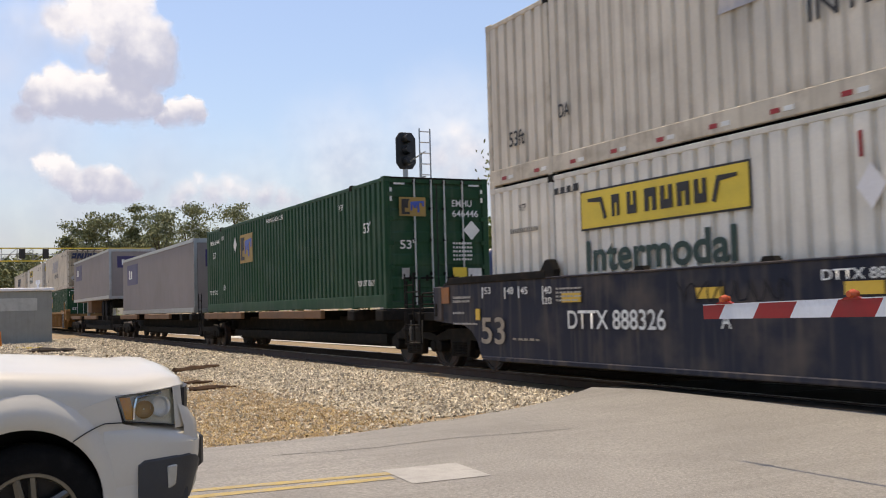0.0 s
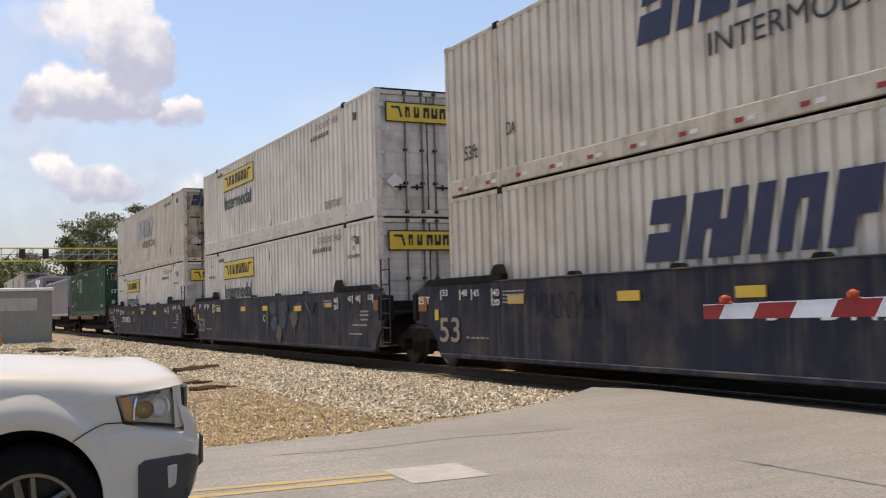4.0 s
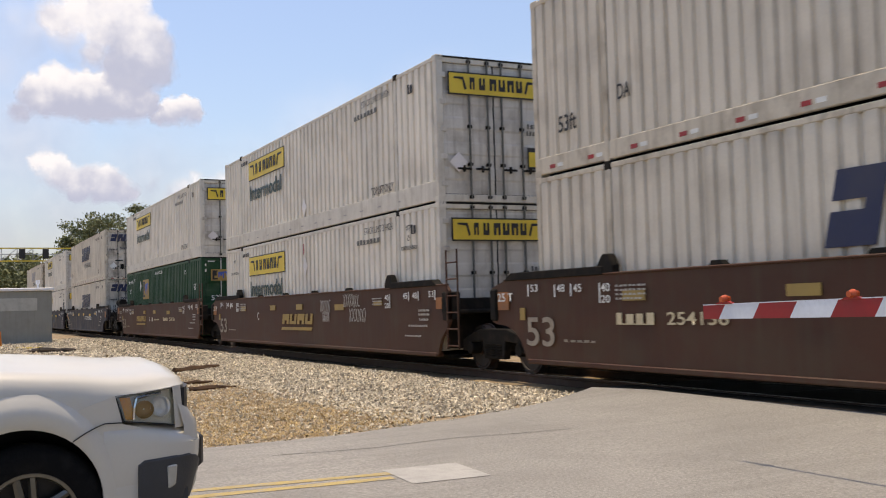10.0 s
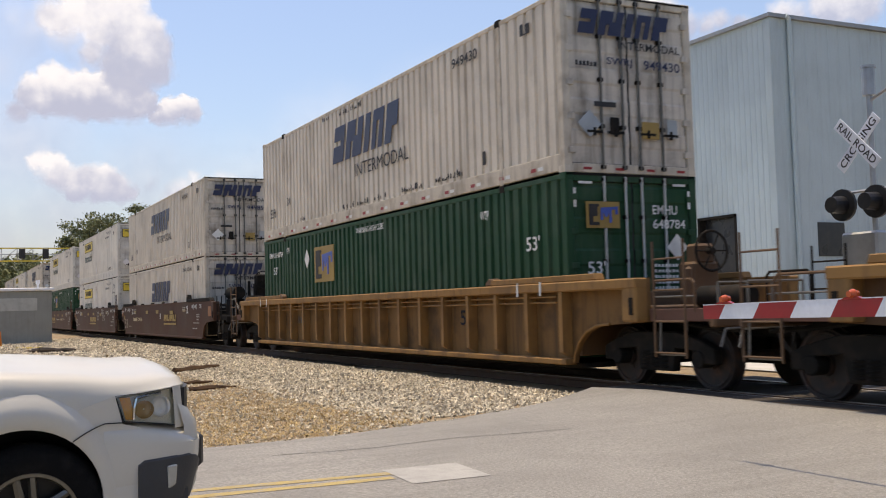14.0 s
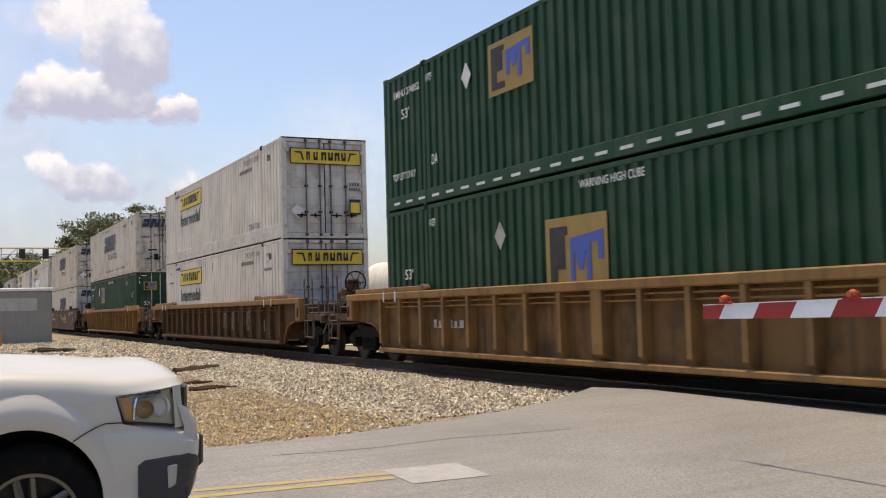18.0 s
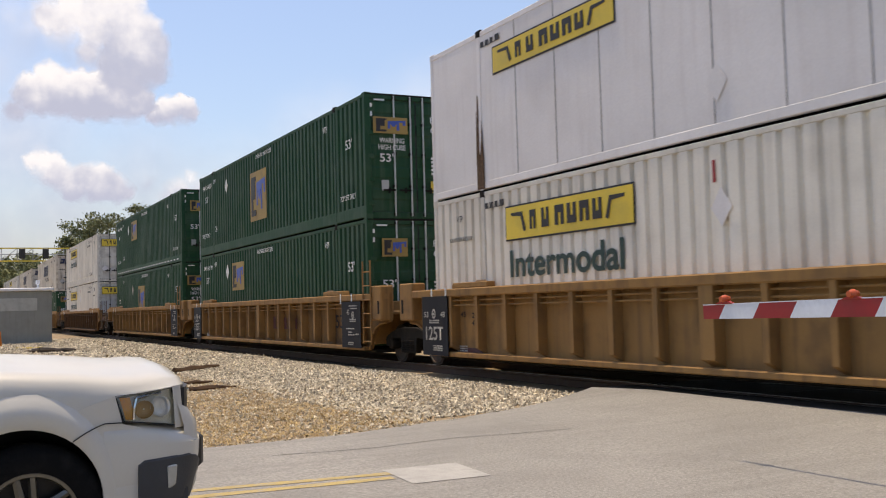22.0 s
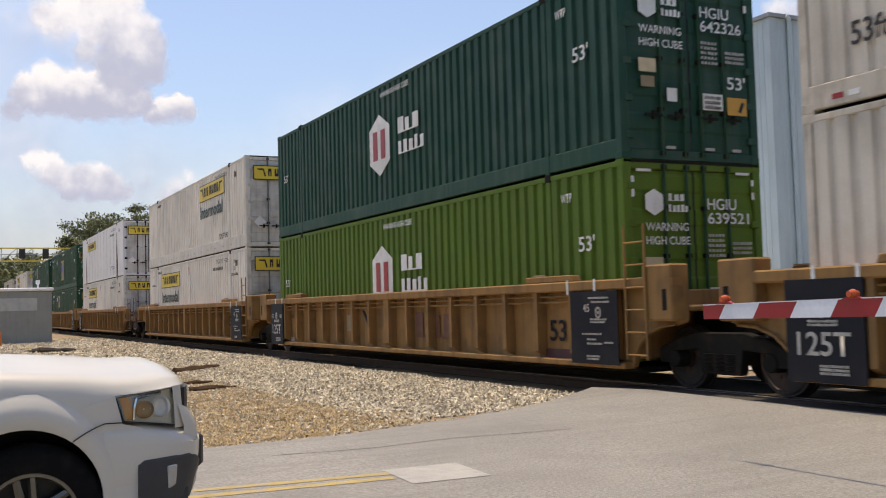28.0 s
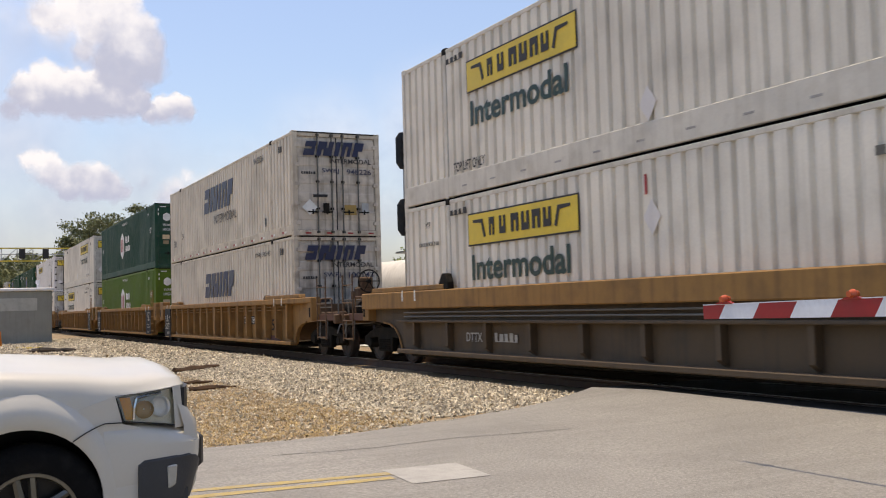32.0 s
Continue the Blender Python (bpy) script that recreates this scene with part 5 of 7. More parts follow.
def stones(name, count, box, size, mat, label, seed, weight):
    rng = np.random.default_rng(seed)
    v, f = [], []
    octa = np.array([(1, 0, 0), (-1, 0, 0), (0, 1, 0), (0, -1, 0), (0, 0, 1), (0, 0, -1)], float)
    faces = np.array([(0, 2, 4), (2, 1, 4), (1, 3, 4), (3, 0, 4), (2, 0, 5), (1, 2, 5), (3, 1, 5), (0, 3, 5)])
    x = box[0] + (box[1] - box[0]) * rng.random(count * 3) ** weight
    y = box[2] + (box[3] - box[2]) * rng.random(count * 3)
    keep = [k for k in range(len(x)) if x[k] < road_edge(y[k]) + 0.15 * rng.random()][:count]
    for k in keep:
        r = size * rng.uniform(0.5, 1.5)
        q = octa * rng.uniform(0.6, 1.35, (6, 1)) * r
        q[:, 2] *= 0.75
        a = rng.random(3) * 6.3
        m = np.array(Euler(a).to_matrix())
        q = q @ m.T + (x[k], y[k], ground_z(x[k], y[k]) + r * 0.25)
        f.append(faces + 6 * len(v))
        v.append(q)
    me = bpy.data.meshes.new(name)
    me.from_pydata(np.concatenate(v).tolist(), [], np.concatenate(f).tolist())
    me.materials.append(mat)
    return tagged(new(name, me), label, "gravel", kind="stuff")


m = stone.node_tree
isl = m.nodes.new("ShaderNodeNewGeometry")
hsv = m.nodes.new("ShaderNodeHueSaturation")
mr = m.nodes.new("ShaderNodeMapRange")
mr.inputs["To Min"].default_value, mr.inputs["To Max"].default_value = 0.45, 1.45
m.links.new(isl.outputs["Random Per Island"], mr.inputs["Value"])
m.links.new(mr.outputs[0], hsv.inputs["Value"])
m.links.new(m.nodes["Principled BSDF"].inputs["Base Color"].links[0].from_socket, hsv.inputs["Color"])
m.links.new(hsv.outputs[0], m.nodes["Principled BSDF"].inputs["Base Color"])
stones("ballast_stones", 30000, (-11, -32, -5.2, -1.45), 0.029, stone, "loose pale grey crushed ballast stones", 1, 1.0)
stones("ballast_stones", 7000, (-28, -62, -5.6, -1.45), 0.055, stone, "loose pale grey crushed ballast stones", 2, 1.0)
stones("gravel_stones", 17000, (-10, -28, -9.5, -4.4), 0.014, stone, "small loose gravel over brown dirt", 3, 1.0)
stones("dirt_clods", 9000, (-10, -24, -9.0, -5.0), 0.017, tan_stone, "tan dirt clods and stained pebbles", 8, 1.0)
stones("gravel_stones", 3600, (-10, -26, -9.0, -5.0), 0.024, stone, "scattered pale stones over brown dirt", 6, 1.0)
rng = np.random.default_rng(12)
tv, tf = [], []
for _ in range(4200):
    y = rng.uniform(-8.8, -4.8)
    x = road_edge(y) - abs(rng.normal(0.3, 5.0)) - 0.1
    z = ground_z(x, y)
    for _ in range(4):
        a, l, h = rng.random() * 6.28, rng.uniform(0.03, 0.10), rng.uniform(0.015, 0.05)
        dx, dy = math.cos(a), math.sin(a)
        n = len(tv)
        tv += [(x - dy * 0.006, y + dx * 0.006, z), (x + dy * 0.006, y - dx * 0.006, z), (x + dx * l, y + dy * l, z + h)]
        tf.append((n, n + 1, n + 2))
me = bpy.data.meshes.new("dry_grass")
me.from_pydata(tv, [], tf)
me.materials.append(straw)
tagged(new("dry_grass", me), "dry brown grass and straw on the dirt", "grass", kind="stuff")
stones("gravel_stones", 4000, (-33, -62, -9.0, -5.2), 0.05, stone, "loose gravel round the equipment shed", 5, 1.0)
def splintered(length, r, seed):
    """A split length of old timber: kinked, tapered, with torn slivers at its ends."""
    rnd = random.Random(seed)
    sh = Shape()
    n = 5
    mid = [Vector((length * k / n, rnd.uniform(-0.6, 0.6) * r, r * (0.7 + rnd.uniform(-0.25, 0.35)))) for k in range(n + 1)]
    wide = [r * w * rnd.uniform(0.8, 1.15) for w in (0.75, 1.0, 1.05, 0.9, 0.7, 0.35)]
    for k in range(n):
        sh.tube(mid[k], mid[k + 1], wide[k], 6, wide[k + 1])
    for k in range(5):
        a = mid[rnd.choice((0, 1, 3, 4))]
        sh.tube(a, a + Vector((rnd.uniform(-0.25, 0.4) * length, rnd.uniform(-2.2, 2.2) * r, rnd.uniform(-0.2, 1.0) * r)), r * 0.35, 5, r * 0.06)
    return sh


for (x0, y0), (x1, y1), r, mat, label in (((-23.3, -5.2), (-24.7, -3.9), 0.085, split_wood, "splintered brown length of old timber lying on gravel"), ((-18.0, -6.1), (-18.1, -5.2), 0.05, split_wood, "short splintered brown timber lying on gravel"), ((-19.2, -5.9), (-19.5, -5.3), 0.04, split_wood, "broken dark brown timber scrap on gravel"), ((-41.9, -6.7), (-40.8, -5.3), 0.12, timber, "dark weathered timber lying on the gravel")):
    d = math.hypot(x1 - x0, y1 - y0)
    solid("timber_offcut", splintered(d, r, int(-x0)), mat, label, "timber", pose(x0, y0, ground_z(x0, y0), 0, 0, math.degrees(math.atan2(y1 - y0, x1 - x0))))


solid("plank", Shape().box(0, 1.1, -0.08, 0.08, 0, 0.06), yellow_steel, "short yellow-painted plank lying on the gravel", "plank", pose(-47.5, -6.9, ground_z(-47.5, -6.9), 0, 0, 62), bevel=0.01)
for x, y, r in ((-45.0, -6.3, 0.14), (-37.5, -5.6, 0.16), (-36.6, -5.2, 0.12), (-38.2, -5.9, 0.10)):
    rk = Shape().prism([(r * math.cos(a) * (1 + 0.2 * math.sin(3 * a)), r * math.sin(a)) for a in [k * math.pi / 4 for k in range(8)]], -0.05, r * 0.8, "z")
    solid("rock", rk, stone, "pale loose rock on the gravel", "rock", pose(x, y, ground_z(x, y), 0, 0, 40 * x), bevel=r * 0.25)


# ---- building, sheds and signals ----
BX, BY, BH = -28.1, 18.0, 11.72
hall = thing("warehouse", "white corrugated metal warehouse with a dark doorway", "warehouse")
part("long_wall", ribbed(BY, BY + 0.014, -47.2, -32.4, 0.0, BH, 0.3, 0.62), cladding, hall)
part("long_wall", ribbed(BY, BY + 0.014, -30.38, BX, 0.0, BH, 0.3, 0.62), cladding, hall)
part("long_wall", ribbed(BY, BY + 0.014, -32.4, -30.38, 4.4, BH, 0.3, 0.62), cladding, hall)
part("long_wall", ribbed(BY, BY + 0.014, -32.4, -30.38, 0.0, 1.2, 0.3, 0.62), cladding, hall)
gable, gw, gn = Shape(), 24.0, 40
edge = [(BX + dx, BY + gw * k / gn + dy) for k in range(gn) for dx, dy in ((0, 0), (0, 0.42), (-0.012, 0.5), (-0.012, 0.58))] + [(BX, BY + gw)]
gable.add([(x, y, z) for x, y in edge for z in (0.0, BH)], [(2 * k, 2 * k + 2, 2 * k + 3, 2 * k + 1) for k in range(len(edge) - 1)])
part("gable_wall", gable, cladding, hall)
part("back_wall", Shape().box(-47.2, BX, BY + gw - 0.1, BY + gw, 0, BH), cladding, hall)
part("end_wall", Shape().box(-47.2, -47.1, BY, BY + gw, 0, BH), cladding, hall)
part("roof", Shape().prism([(BY - 0.15, BH), (BY + gw / 2, BH + 0.02), (BY + gw + 0.15, BH), (BY + gw + 0.15, BH + 0.14), (BY + gw / 2, BH + 0.2), (BY - 0.15, BH + 0.14)], -47.35, BX + 0.15, "x"), roof_grey, hall, "grey metal roof with dark trim")
part("corner_trim", Shape().box(BX - 0.3, BX + 0.06, BY - 0.05, BY + 0.25, 0.0, BH), cladding, hall, bevel=0.02)
part("downpipe", Shape().tube((BX + 0.1, BY + 0.9, 0.3), (BX + 0.1, BY + 0.9, BH), 0.09, 8).tube((BX + 0.1, BY + 0.9, BH), (BX + 0.15, BY + 0.7, BH + 0.1), 0.09, 8), cladding, hall)
part("door_recess", Shape().box(-32.4, -30.38, BY + 0.3, BY + 0.4, 1.2, 4.4), shadow_glass, hall, "dark open doorway")
part("door_frame", Shape().box(-32.5, -32.4, BY - 0.05, BY + 0.3, 1.2, 4.5).box(-30.38, -30.28, BY - 0.05, BY + 0.3, 1.2, 4.5).box(-32.5, -30.28, BY - 0.05, BY + 0.3, 4.4, 4.5), iron, hall)
hatch = Shape()
for q in ((-39.05, -38.1, 10.2, 10.28), (-39.05, -38.1, 11.42, 11.5), (-39.05, -38.97, 10.28, 11.42), (-38.18, -38.1, 10.28, 11.42)):
    hatch.box(q[0], q[1], BY - 0.05, BY - 0.001, q[2], q[3])
part("vent_frame", hatch, iron, hall)
part("window", Shape().box(BX - 0.02, BX + 0.03, 20.0, 21.4, 2.7, 4.0), shadow_glass, hall, "dark window")

pole = thing("pipe_pole", "dark steel pole with a hooked top and rungs", "pole", pose(-36.2, 16.4, 0))
part("upright", Shape().tube((0, 0, -0.3), (0, 0, 7.2), 0.09, 8).tube((0, 0, 7.12), (-0.75, 0, 7.18), 0.07, 8), iron, pole)
rung = Shape().tube((-0.25, 0, 0.5), (-0.25, 0, 5.0), 0.035, 6).path([(-0.25, 0, 5.0), (-0.35, 0, 5.2), (-0.6, 0, 5.25), (-0.8, 0, 5.15), (-0.85, 0, 4.9)], 0.035, 6)
for k in range(14):
    rung.tube((-0.25, 0, 0.8 + k * 0.3), (0, 0, 0.8 + k * 0.3), 0.025, 6)
part("rungs", rung, iron, pole)

tank = thing("storage_tank", "white horizontal tank with a navy domed end", "tank", pose(-32.6, 8.6, 0))
tb = Shape().tube((-11, 0, 2.2), (0, 0, 2.2), 1.1, 40)
part("shell", tb, yellow_mark_white, tank, smooth=True)
dome = Shape()
dv = [(0.28 * math.cos(a), 1.102 * math.sin(a) * math.cos(b), 2.2 + 1.102 * math.sin(a) * math.sin(b)) for a in [k * math.pi / 12 for k in range(1, 7)] for b in [2 * math.pi * j / 32 for j in range(32)]]
df = [(i * 32 + j, i * 32 + (j + 1) % 32, (i + 1) * 32 + (j + 1) % 32, (i + 1) * 32 + j) for i in range(5) for j in range(32)] + [tuple(range(32))]
part("dome", dome.add(dv, df), tank_blue, tank, "navy blue domed end", smooth=True)
bars(-0.35, 1.75, 0.75, 0.08, 7, chalk, tank, "end", 0.30)
bars(-0.35, 1.6, 0.75, 0.08, 6, chalk, tank, "end", 0.30, seed=5)
for x in (-9, -2):
    part("saddle", Shape().box(x - 0.3, x + 0.3, -0.9, 0.9, -0.3, 1.4), steel, tank, bevel=0.03)

mast = thing("railway_signal", "tall railway colour-light signal with hooded heads and ladder", "railway signal", pose(-30.9, 4.1, 0))
part("mast", Shape().tube((0, 0, -0.3), (0, 0, 6.1), 0.09, 10), steel, mast)
part("platform", Shape().box(-0.2, 1.7, -0.35, 0.35, 3.0, 3.06), steel, mast)
for z in (6.45, 4.2):
    h = part("signal_head", Shape().prism([(-0.36, z - 0.42), (-0.22, z - 0.62), (0.22, z - 0.62), (0.36, z - 0.42), (0.36, z + 0.42), (0.22, z + 0.62), (-0.22, z + 0.62), (-0.36, z + 0.42)], 0.02, 0.10, "x"), lens_black, mast, "black oval signal backplate", 0.02)
    part("housing", Shape().box(-0.28, 0.02, -0.2, 0.2, z - 0.5, z + 0.5), lens_black, h, bevel=0.05)
    for k in (-0.38, 0.0, 0.38):
        part("hood", Shape().tube((0.08, 0, z + k), (0.42, 0, z + k + 0.02), 0.15, 14, 0.13), lens_black, h)
lad = Shape()
for y in (-0.19, 0.19):
    lad.tube((1.55, y, -0.25), (1.55, y, 6.95), 0.025, 6)
for k in range(20):
    lad.tube((1.55, -0.19, 0.2 + k * 0.35), (1.55, 0.19, 0.2 + k * 0.35), 0.02, 6)
part("ladder", lad, steel, mast)
part("ladder_stay", Shape().tube((0, 0, 6.0), (1.55, 0, 6.2), 0.025, 6).tube((0, 0, 5.4), (1.55, 0, 5.4), 0.025, 6).tube((1.25, 0, 5.4), (1.25, 0, 6.15), 0.025, 6), steel, mast)

xing = thing("crossing_signal", "level crossing mast with crossbuck sign and paired red lamps", "crossing signal", pose(-12.95, 5.25, 0))
part("mast", Shape().tube((0, 0, -0.2), (0, 0, 4.9), 0.055, 10), steel, xing)
part("bell", Shape().tube((0, 0, 4.85), (0, 0, 5.35), 0.12, 12).tube((0, 0, 5.35), (0, 0, 5.40), 0.14, 12), steel, xing, "galvanised crossing bell")
part("side_arm", Shape().tube((0, 0, 4.75), (0.55, 0, 4.95), 0.03, 6), steel, xing)
for lean, word in ((-45, "RAIL ROAD"), (45, "CROSSING")):
    b = Shape().box(-0.62, 0.62, -0.012, 0.012, -0.115, 0.115)
    blade = part("crossbuck_blade", b, gate_white, xing, "white crossbuck blade", 0.004)
    blade.matrix_local = pose(-0.22, -0.12 if lean < 0 else -0.09, 4.0, 0, -lean, 0)
    lettering(word, -0.55, -0.075, 1.1, 0.15, ink, blade, off=-0.014)
part("lamp_bar", Shape().tube((-0.75, -0.15, 3.1), (0.75, -0.15, 3.1), 0.03, 6).tube((0, 0, 3.1), (0, -0.15, 3.1), 0.03, 6), steel, xing)
for dx in (-0.55, 0.20, 0.9):
    l = part("lamp_disc", Shape().tube((dx, -0.22, 2.88), (dx, -0.16, 2.88), 0.30, 24), lens_black, xing, "black round lamp backing")
    part("lamp_hood", Shape().tube((dx, -0.22, 2.88), (dx, -0.5, 2.88), 0.17, 16, 0.15), lens_black, l)
    part("lens", Shape().tube((dx, -0.45, 2.88), (dx, -0.46, 2.88), 0.14, 16), lens_red, l, "unlit dark red lens")
part("gate_mechanism", Shape().box(-0.5, 0.3, -0.35, 0.25, 1.5, 2.35), steel, xing, bevel=0.04)

lens_orange = material("orange_lens", (0.55, 0.10, 0.03), 0.25, 0, None, 0, 5, 60, 0.0)
arm = thing("crossing_gate", "lowered red and white striped crossing gate arm with lamps", "crossing gate", pose(-6.52, -4.4, 1.052, 0, -0.55, 0))
n_str = 16
for k in range(n_str):
    w = 0.38
    a0, a1 = (k - 0.42) * w, (k + 0.58) * w
    lo = lambda x: max(0.0, x)
    taper = lambda x: 0.112 + 0.008 * x
    part("arm_stripe", Shape().prism([(lo(a0 - 0.04), 0), (lo(a1 - 0.04), 0), (lo(a1 + 0.04), taper(a1)), (lo(a0 + 0.04), taper(a0))], -0.012, 0.012, "y"), crimson if k % 2 == 0 else gate_white, arm)
for x in (0.25, 1.52, 3.4):
    dome = Shape().tube((x, -0.045, 0.158), (x, 0.0, 0.158), 0.022, 14, 0.036).tube((x, 0.0, 0.158), (x, 0.045, 0.158), 0.036, 14, 0.022)
    l = part("arm_lamp", dome, lens_orange, arm, "small orange-red gate lamp", smooth=True)
    part("lamp_base", Shape().prism([(x - 0.10, 0.118), (x + 0.10, 0.118), (x + 0.05, 0.14), (x - 0.05, 0.14)], -0.02, 0.02, "y"), lens_red, l)
part("arm_edge", Shape().prism([(0, 0.112), (6.0, 0.16), (6.0, 0.167), (0, 0.119)], -0.014, 0.014, "y"), gate_white, arm, "white top edge")
part("gate_post", Shape().tube((6.2, 0.15, -1.1), (6.2, 0.15, 1.9), 0.06, 10).box(5.9, 6.5, -0.05, 0.4, -0.2, 0.4), steel, arm, bevel=0.0)

shed = thing("signal_bungalow", "grey metal signal equipment bungalow on gravel", "equipment shed", pose(-56.5, -4.6, -0.2))
part("body", Shape().box(-2.4, 0, -3.2, 0, 0.0, 2.76), shed_grey, shed, bevel=0.03)
part("roof", Shape().box(-2.55, 0.15, -3.3, 0.08, 2.76, 2.92), gate_white, shed, "white roof edge", 0.03)
part("sign_board", Shape().box(0.0, 0.02, -2.85, -0.72, 1.75, 2.4), pale_board, shed, "pale faded notice board")
part("vent_ball", Shape().tube((-0.4, -0.65, 2.9), (-0.4, -0.65, 3.15), 0.05, 8).tube((-0.4, -0.65, 3.13), (-0.4, -0.65, 3.33), 0.11, 10), gate_white, shed, smooth=True)
part("plinth", Shape().box(-2.3, -0.1, -3.1, -0.1, -0.15, 0.0), timber, shed)
solid("marker_post", Shape().tube((0, 0, 0), (0, 0, 0.75), 0.22, 10, 0.15), orange, "orange plastic marker barrel on gravel", "barrel", pose(-52.5, -7.42, -0.15), smooth=True)

bridge = thing("signal_bridge", "yellow steel signal bridge spanning the tracks", "signal bridge", pose(-150, 0, 0))
for z in (8.9, 10.65):
    part("chord", Shape().box(-0.1, 0.1, -14, 18, z - 0.085, z + 0.085), yellow_steel, bridge)
br = Shape()
for k in range(16):
    y = -14 + 2 * k
    br.tube((0, y, 8.9), (0, y, 10.65), 0.06, 6)
    br.tube((0, y, 8.9), (0, y + 2, 10.65), 0.045, 6)
part("lattice", br, steel, bridge)
part("walkway_rail", Shape().box(-0.6, -0.55, -14, 18, 9.8, 9.9), steel, bridge)
for y in (-14, 18):
    part("leg", Shape().box(-0.3, 0.3, y - 0.2, y + 0.2, -0.3, 10.7), steel, bridge)
for y in (0.6, 3.6):
    part("signal_head", Shape().box(0.3, 0.6, y - 0.4, y + 0.4, 9.2, 10.6), lens_black, bridge, bevel=0.1)


# ---- trees ----
def tree(x, y, height, spread, leaf, seed, leaves=2600, size=0.42, base=0.25, label="leafy green broadleaf tree"):
    rng = np.random.default_rng(seed)
    t = thing("tree", label, "tree", pose(x, y, -0.3), group="trees beyond the track")
    s = Shape().tube((0, 0, 0), (0.1, 0, height * 0.5), 0.03 * height * 0.6, 8, 0.02 * height * 0.5)
    tips = []
    for k in range(11):
        z0 = height * (base + 0.5 * k / 11)
        a = rng.random() * 6.28
        r = spread * rng.uniform(0.45, 1.0) * (1 - 0.55 * k / 11)
        tip = (r * math.cos(a), r * math.sin(a), min(height * 0.96, z0 + height * rng.uniform(0.12, 0.42)))
        s.tube((0.05, 0, z0 * 0.8), tip, 0.012 * height, 5, 0.004 * height)
        tips.append(tip)
    tips.append((0, 0, height * 0.9))
    part("trunk", s, bark, t)
    v, f = [], []
    cl = []
    for tip in tips:
        for j in range(5):
            cl.append(np.array(tip) + rng.normal(0, spread * 0.30, 3) * (1, 1, 0.75))
    for k in range(leaves):
        c = cl[rng.integers(len(cl))]
        p = c + rng.normal(0, 0.25 + spread * 0.13, 3) * (1, 1, 0.7)
        p[2] = min(p[2], height * (0.97 + 0.03 * rng.random()))
        u = rng.normal(0, 1, 3)
        u /= np.linalg.norm(u)
        w = np.cross(u, rng.normal(0, 1, 3))
        w /= np.linalg.norm(w)
        a, b = u * size * rng.uniform(0.5, 1.2), w * size * rng.uniform(0.3, 0.7)
        n = len(v)
        v += [tuple(p - a), tuple(p + b), tuple(p + a * 1.1), tuple(p - b)]
        f.append((n, n + 1, n + 2, n + 3))
    me = bpy.data.meshes.new("crown")
    me.from_pydata(v, [], f)
    part("crown", me, leaf, t)
    return t


k = 0
for x, y, h, sp in ((-168, 8.6, 15.0, 2.0), (-176, 10.2, 17.6, 2.4), (-160, 10.8, 16.6, 2.4), (-160, 13.6, 17.2, 2.6), (-176, 14.6, 18.2, 2.8), (-164, 16.8, 17.2, 2.6), (-165, 18.4, 19.8, 1.2), (-173, 20.6, 18.6, 2.6), (-162, 22.0, 18.2, 2.8),
                    (-178, 25.0, 20.2, 3.2), (-166, 27.6, 19.6, 3.2), (-176, 31.0, 21.2, 3.4), (-168, 34.2, 20.3, 3.4), (-180, 38.5, 21.0, 3.6), (-175, 43.5, 19.2, 3.6)):
    k += 1
    tree(x, y, h, sp, leaf_dark, k, 4000, 0.25, 0.06)
for x, y, h, sp in ((-165, -4, 7.5, 4), (-170, 0, 8.5, 4), (-168, -9, 7, 4), (-180, -14, 8, 4), (-160, 3, 8, 4), (-172, -6.5, 7.8, 4), (-160, -1.5, 6.5, 3.5), (-175, 4, 9, 4)):
    k += 1
    tree(x, y, h * 1.3, sp, leaf_dark, k, 2400, 0.36, 0.06, label="low dark green roadside tree")
for x, y, h, sp in ((-78.5, 34, 9.2, 2.4), (-83, 34, 7.6, 2.6), (-74, 35, 9.6, 2.6), (-92, 35, 7.5, 3.5), (-100, 38, 8, 4)):
    k += 1
    tree(x, y, h, sp, leaf_light, k, 3200, 0.24, 0.12, "sunlit yellow-green young tree")
tree(-60.5, 26.3, 14.2, 2.2, leaf_dark, 60, 1300, 0.2, 0.3)

# ---- far woods along the horizon, and an unseen leaf screen ----
rng = np.random.default_rng(8)
wv, wf = [], []
for i in range(16000):
    a = rng.uniform(-3.2, 3.08)
    d = rng.uniform(420, 640)
    x, y = -d * math.cos(a), d * math.sin(a)
    z = 9.0 * rng.random() ** 0.6 * (0.6 + 0.5 * noise.noise((a * 14, 0, 0)) + 0.3)
    s = rng.uniform(1.0, 2.4)
    u = Vector((rng.normal(), rng.normal(), rng.normal())).normalized()
    w = u.cross(Vector((rng.normal(), rng.normal(), rng.normal()))).normalized()
    n = len(wv)
    c = Vector((x, y, z))
    wv += [tuple(c - u * s), tuple(c + w * s * 0.7), tuple(c + u * s), tuple(c - w * s * 0.7)]
    wf.append((n, n + 1, n + 2, n + 3))
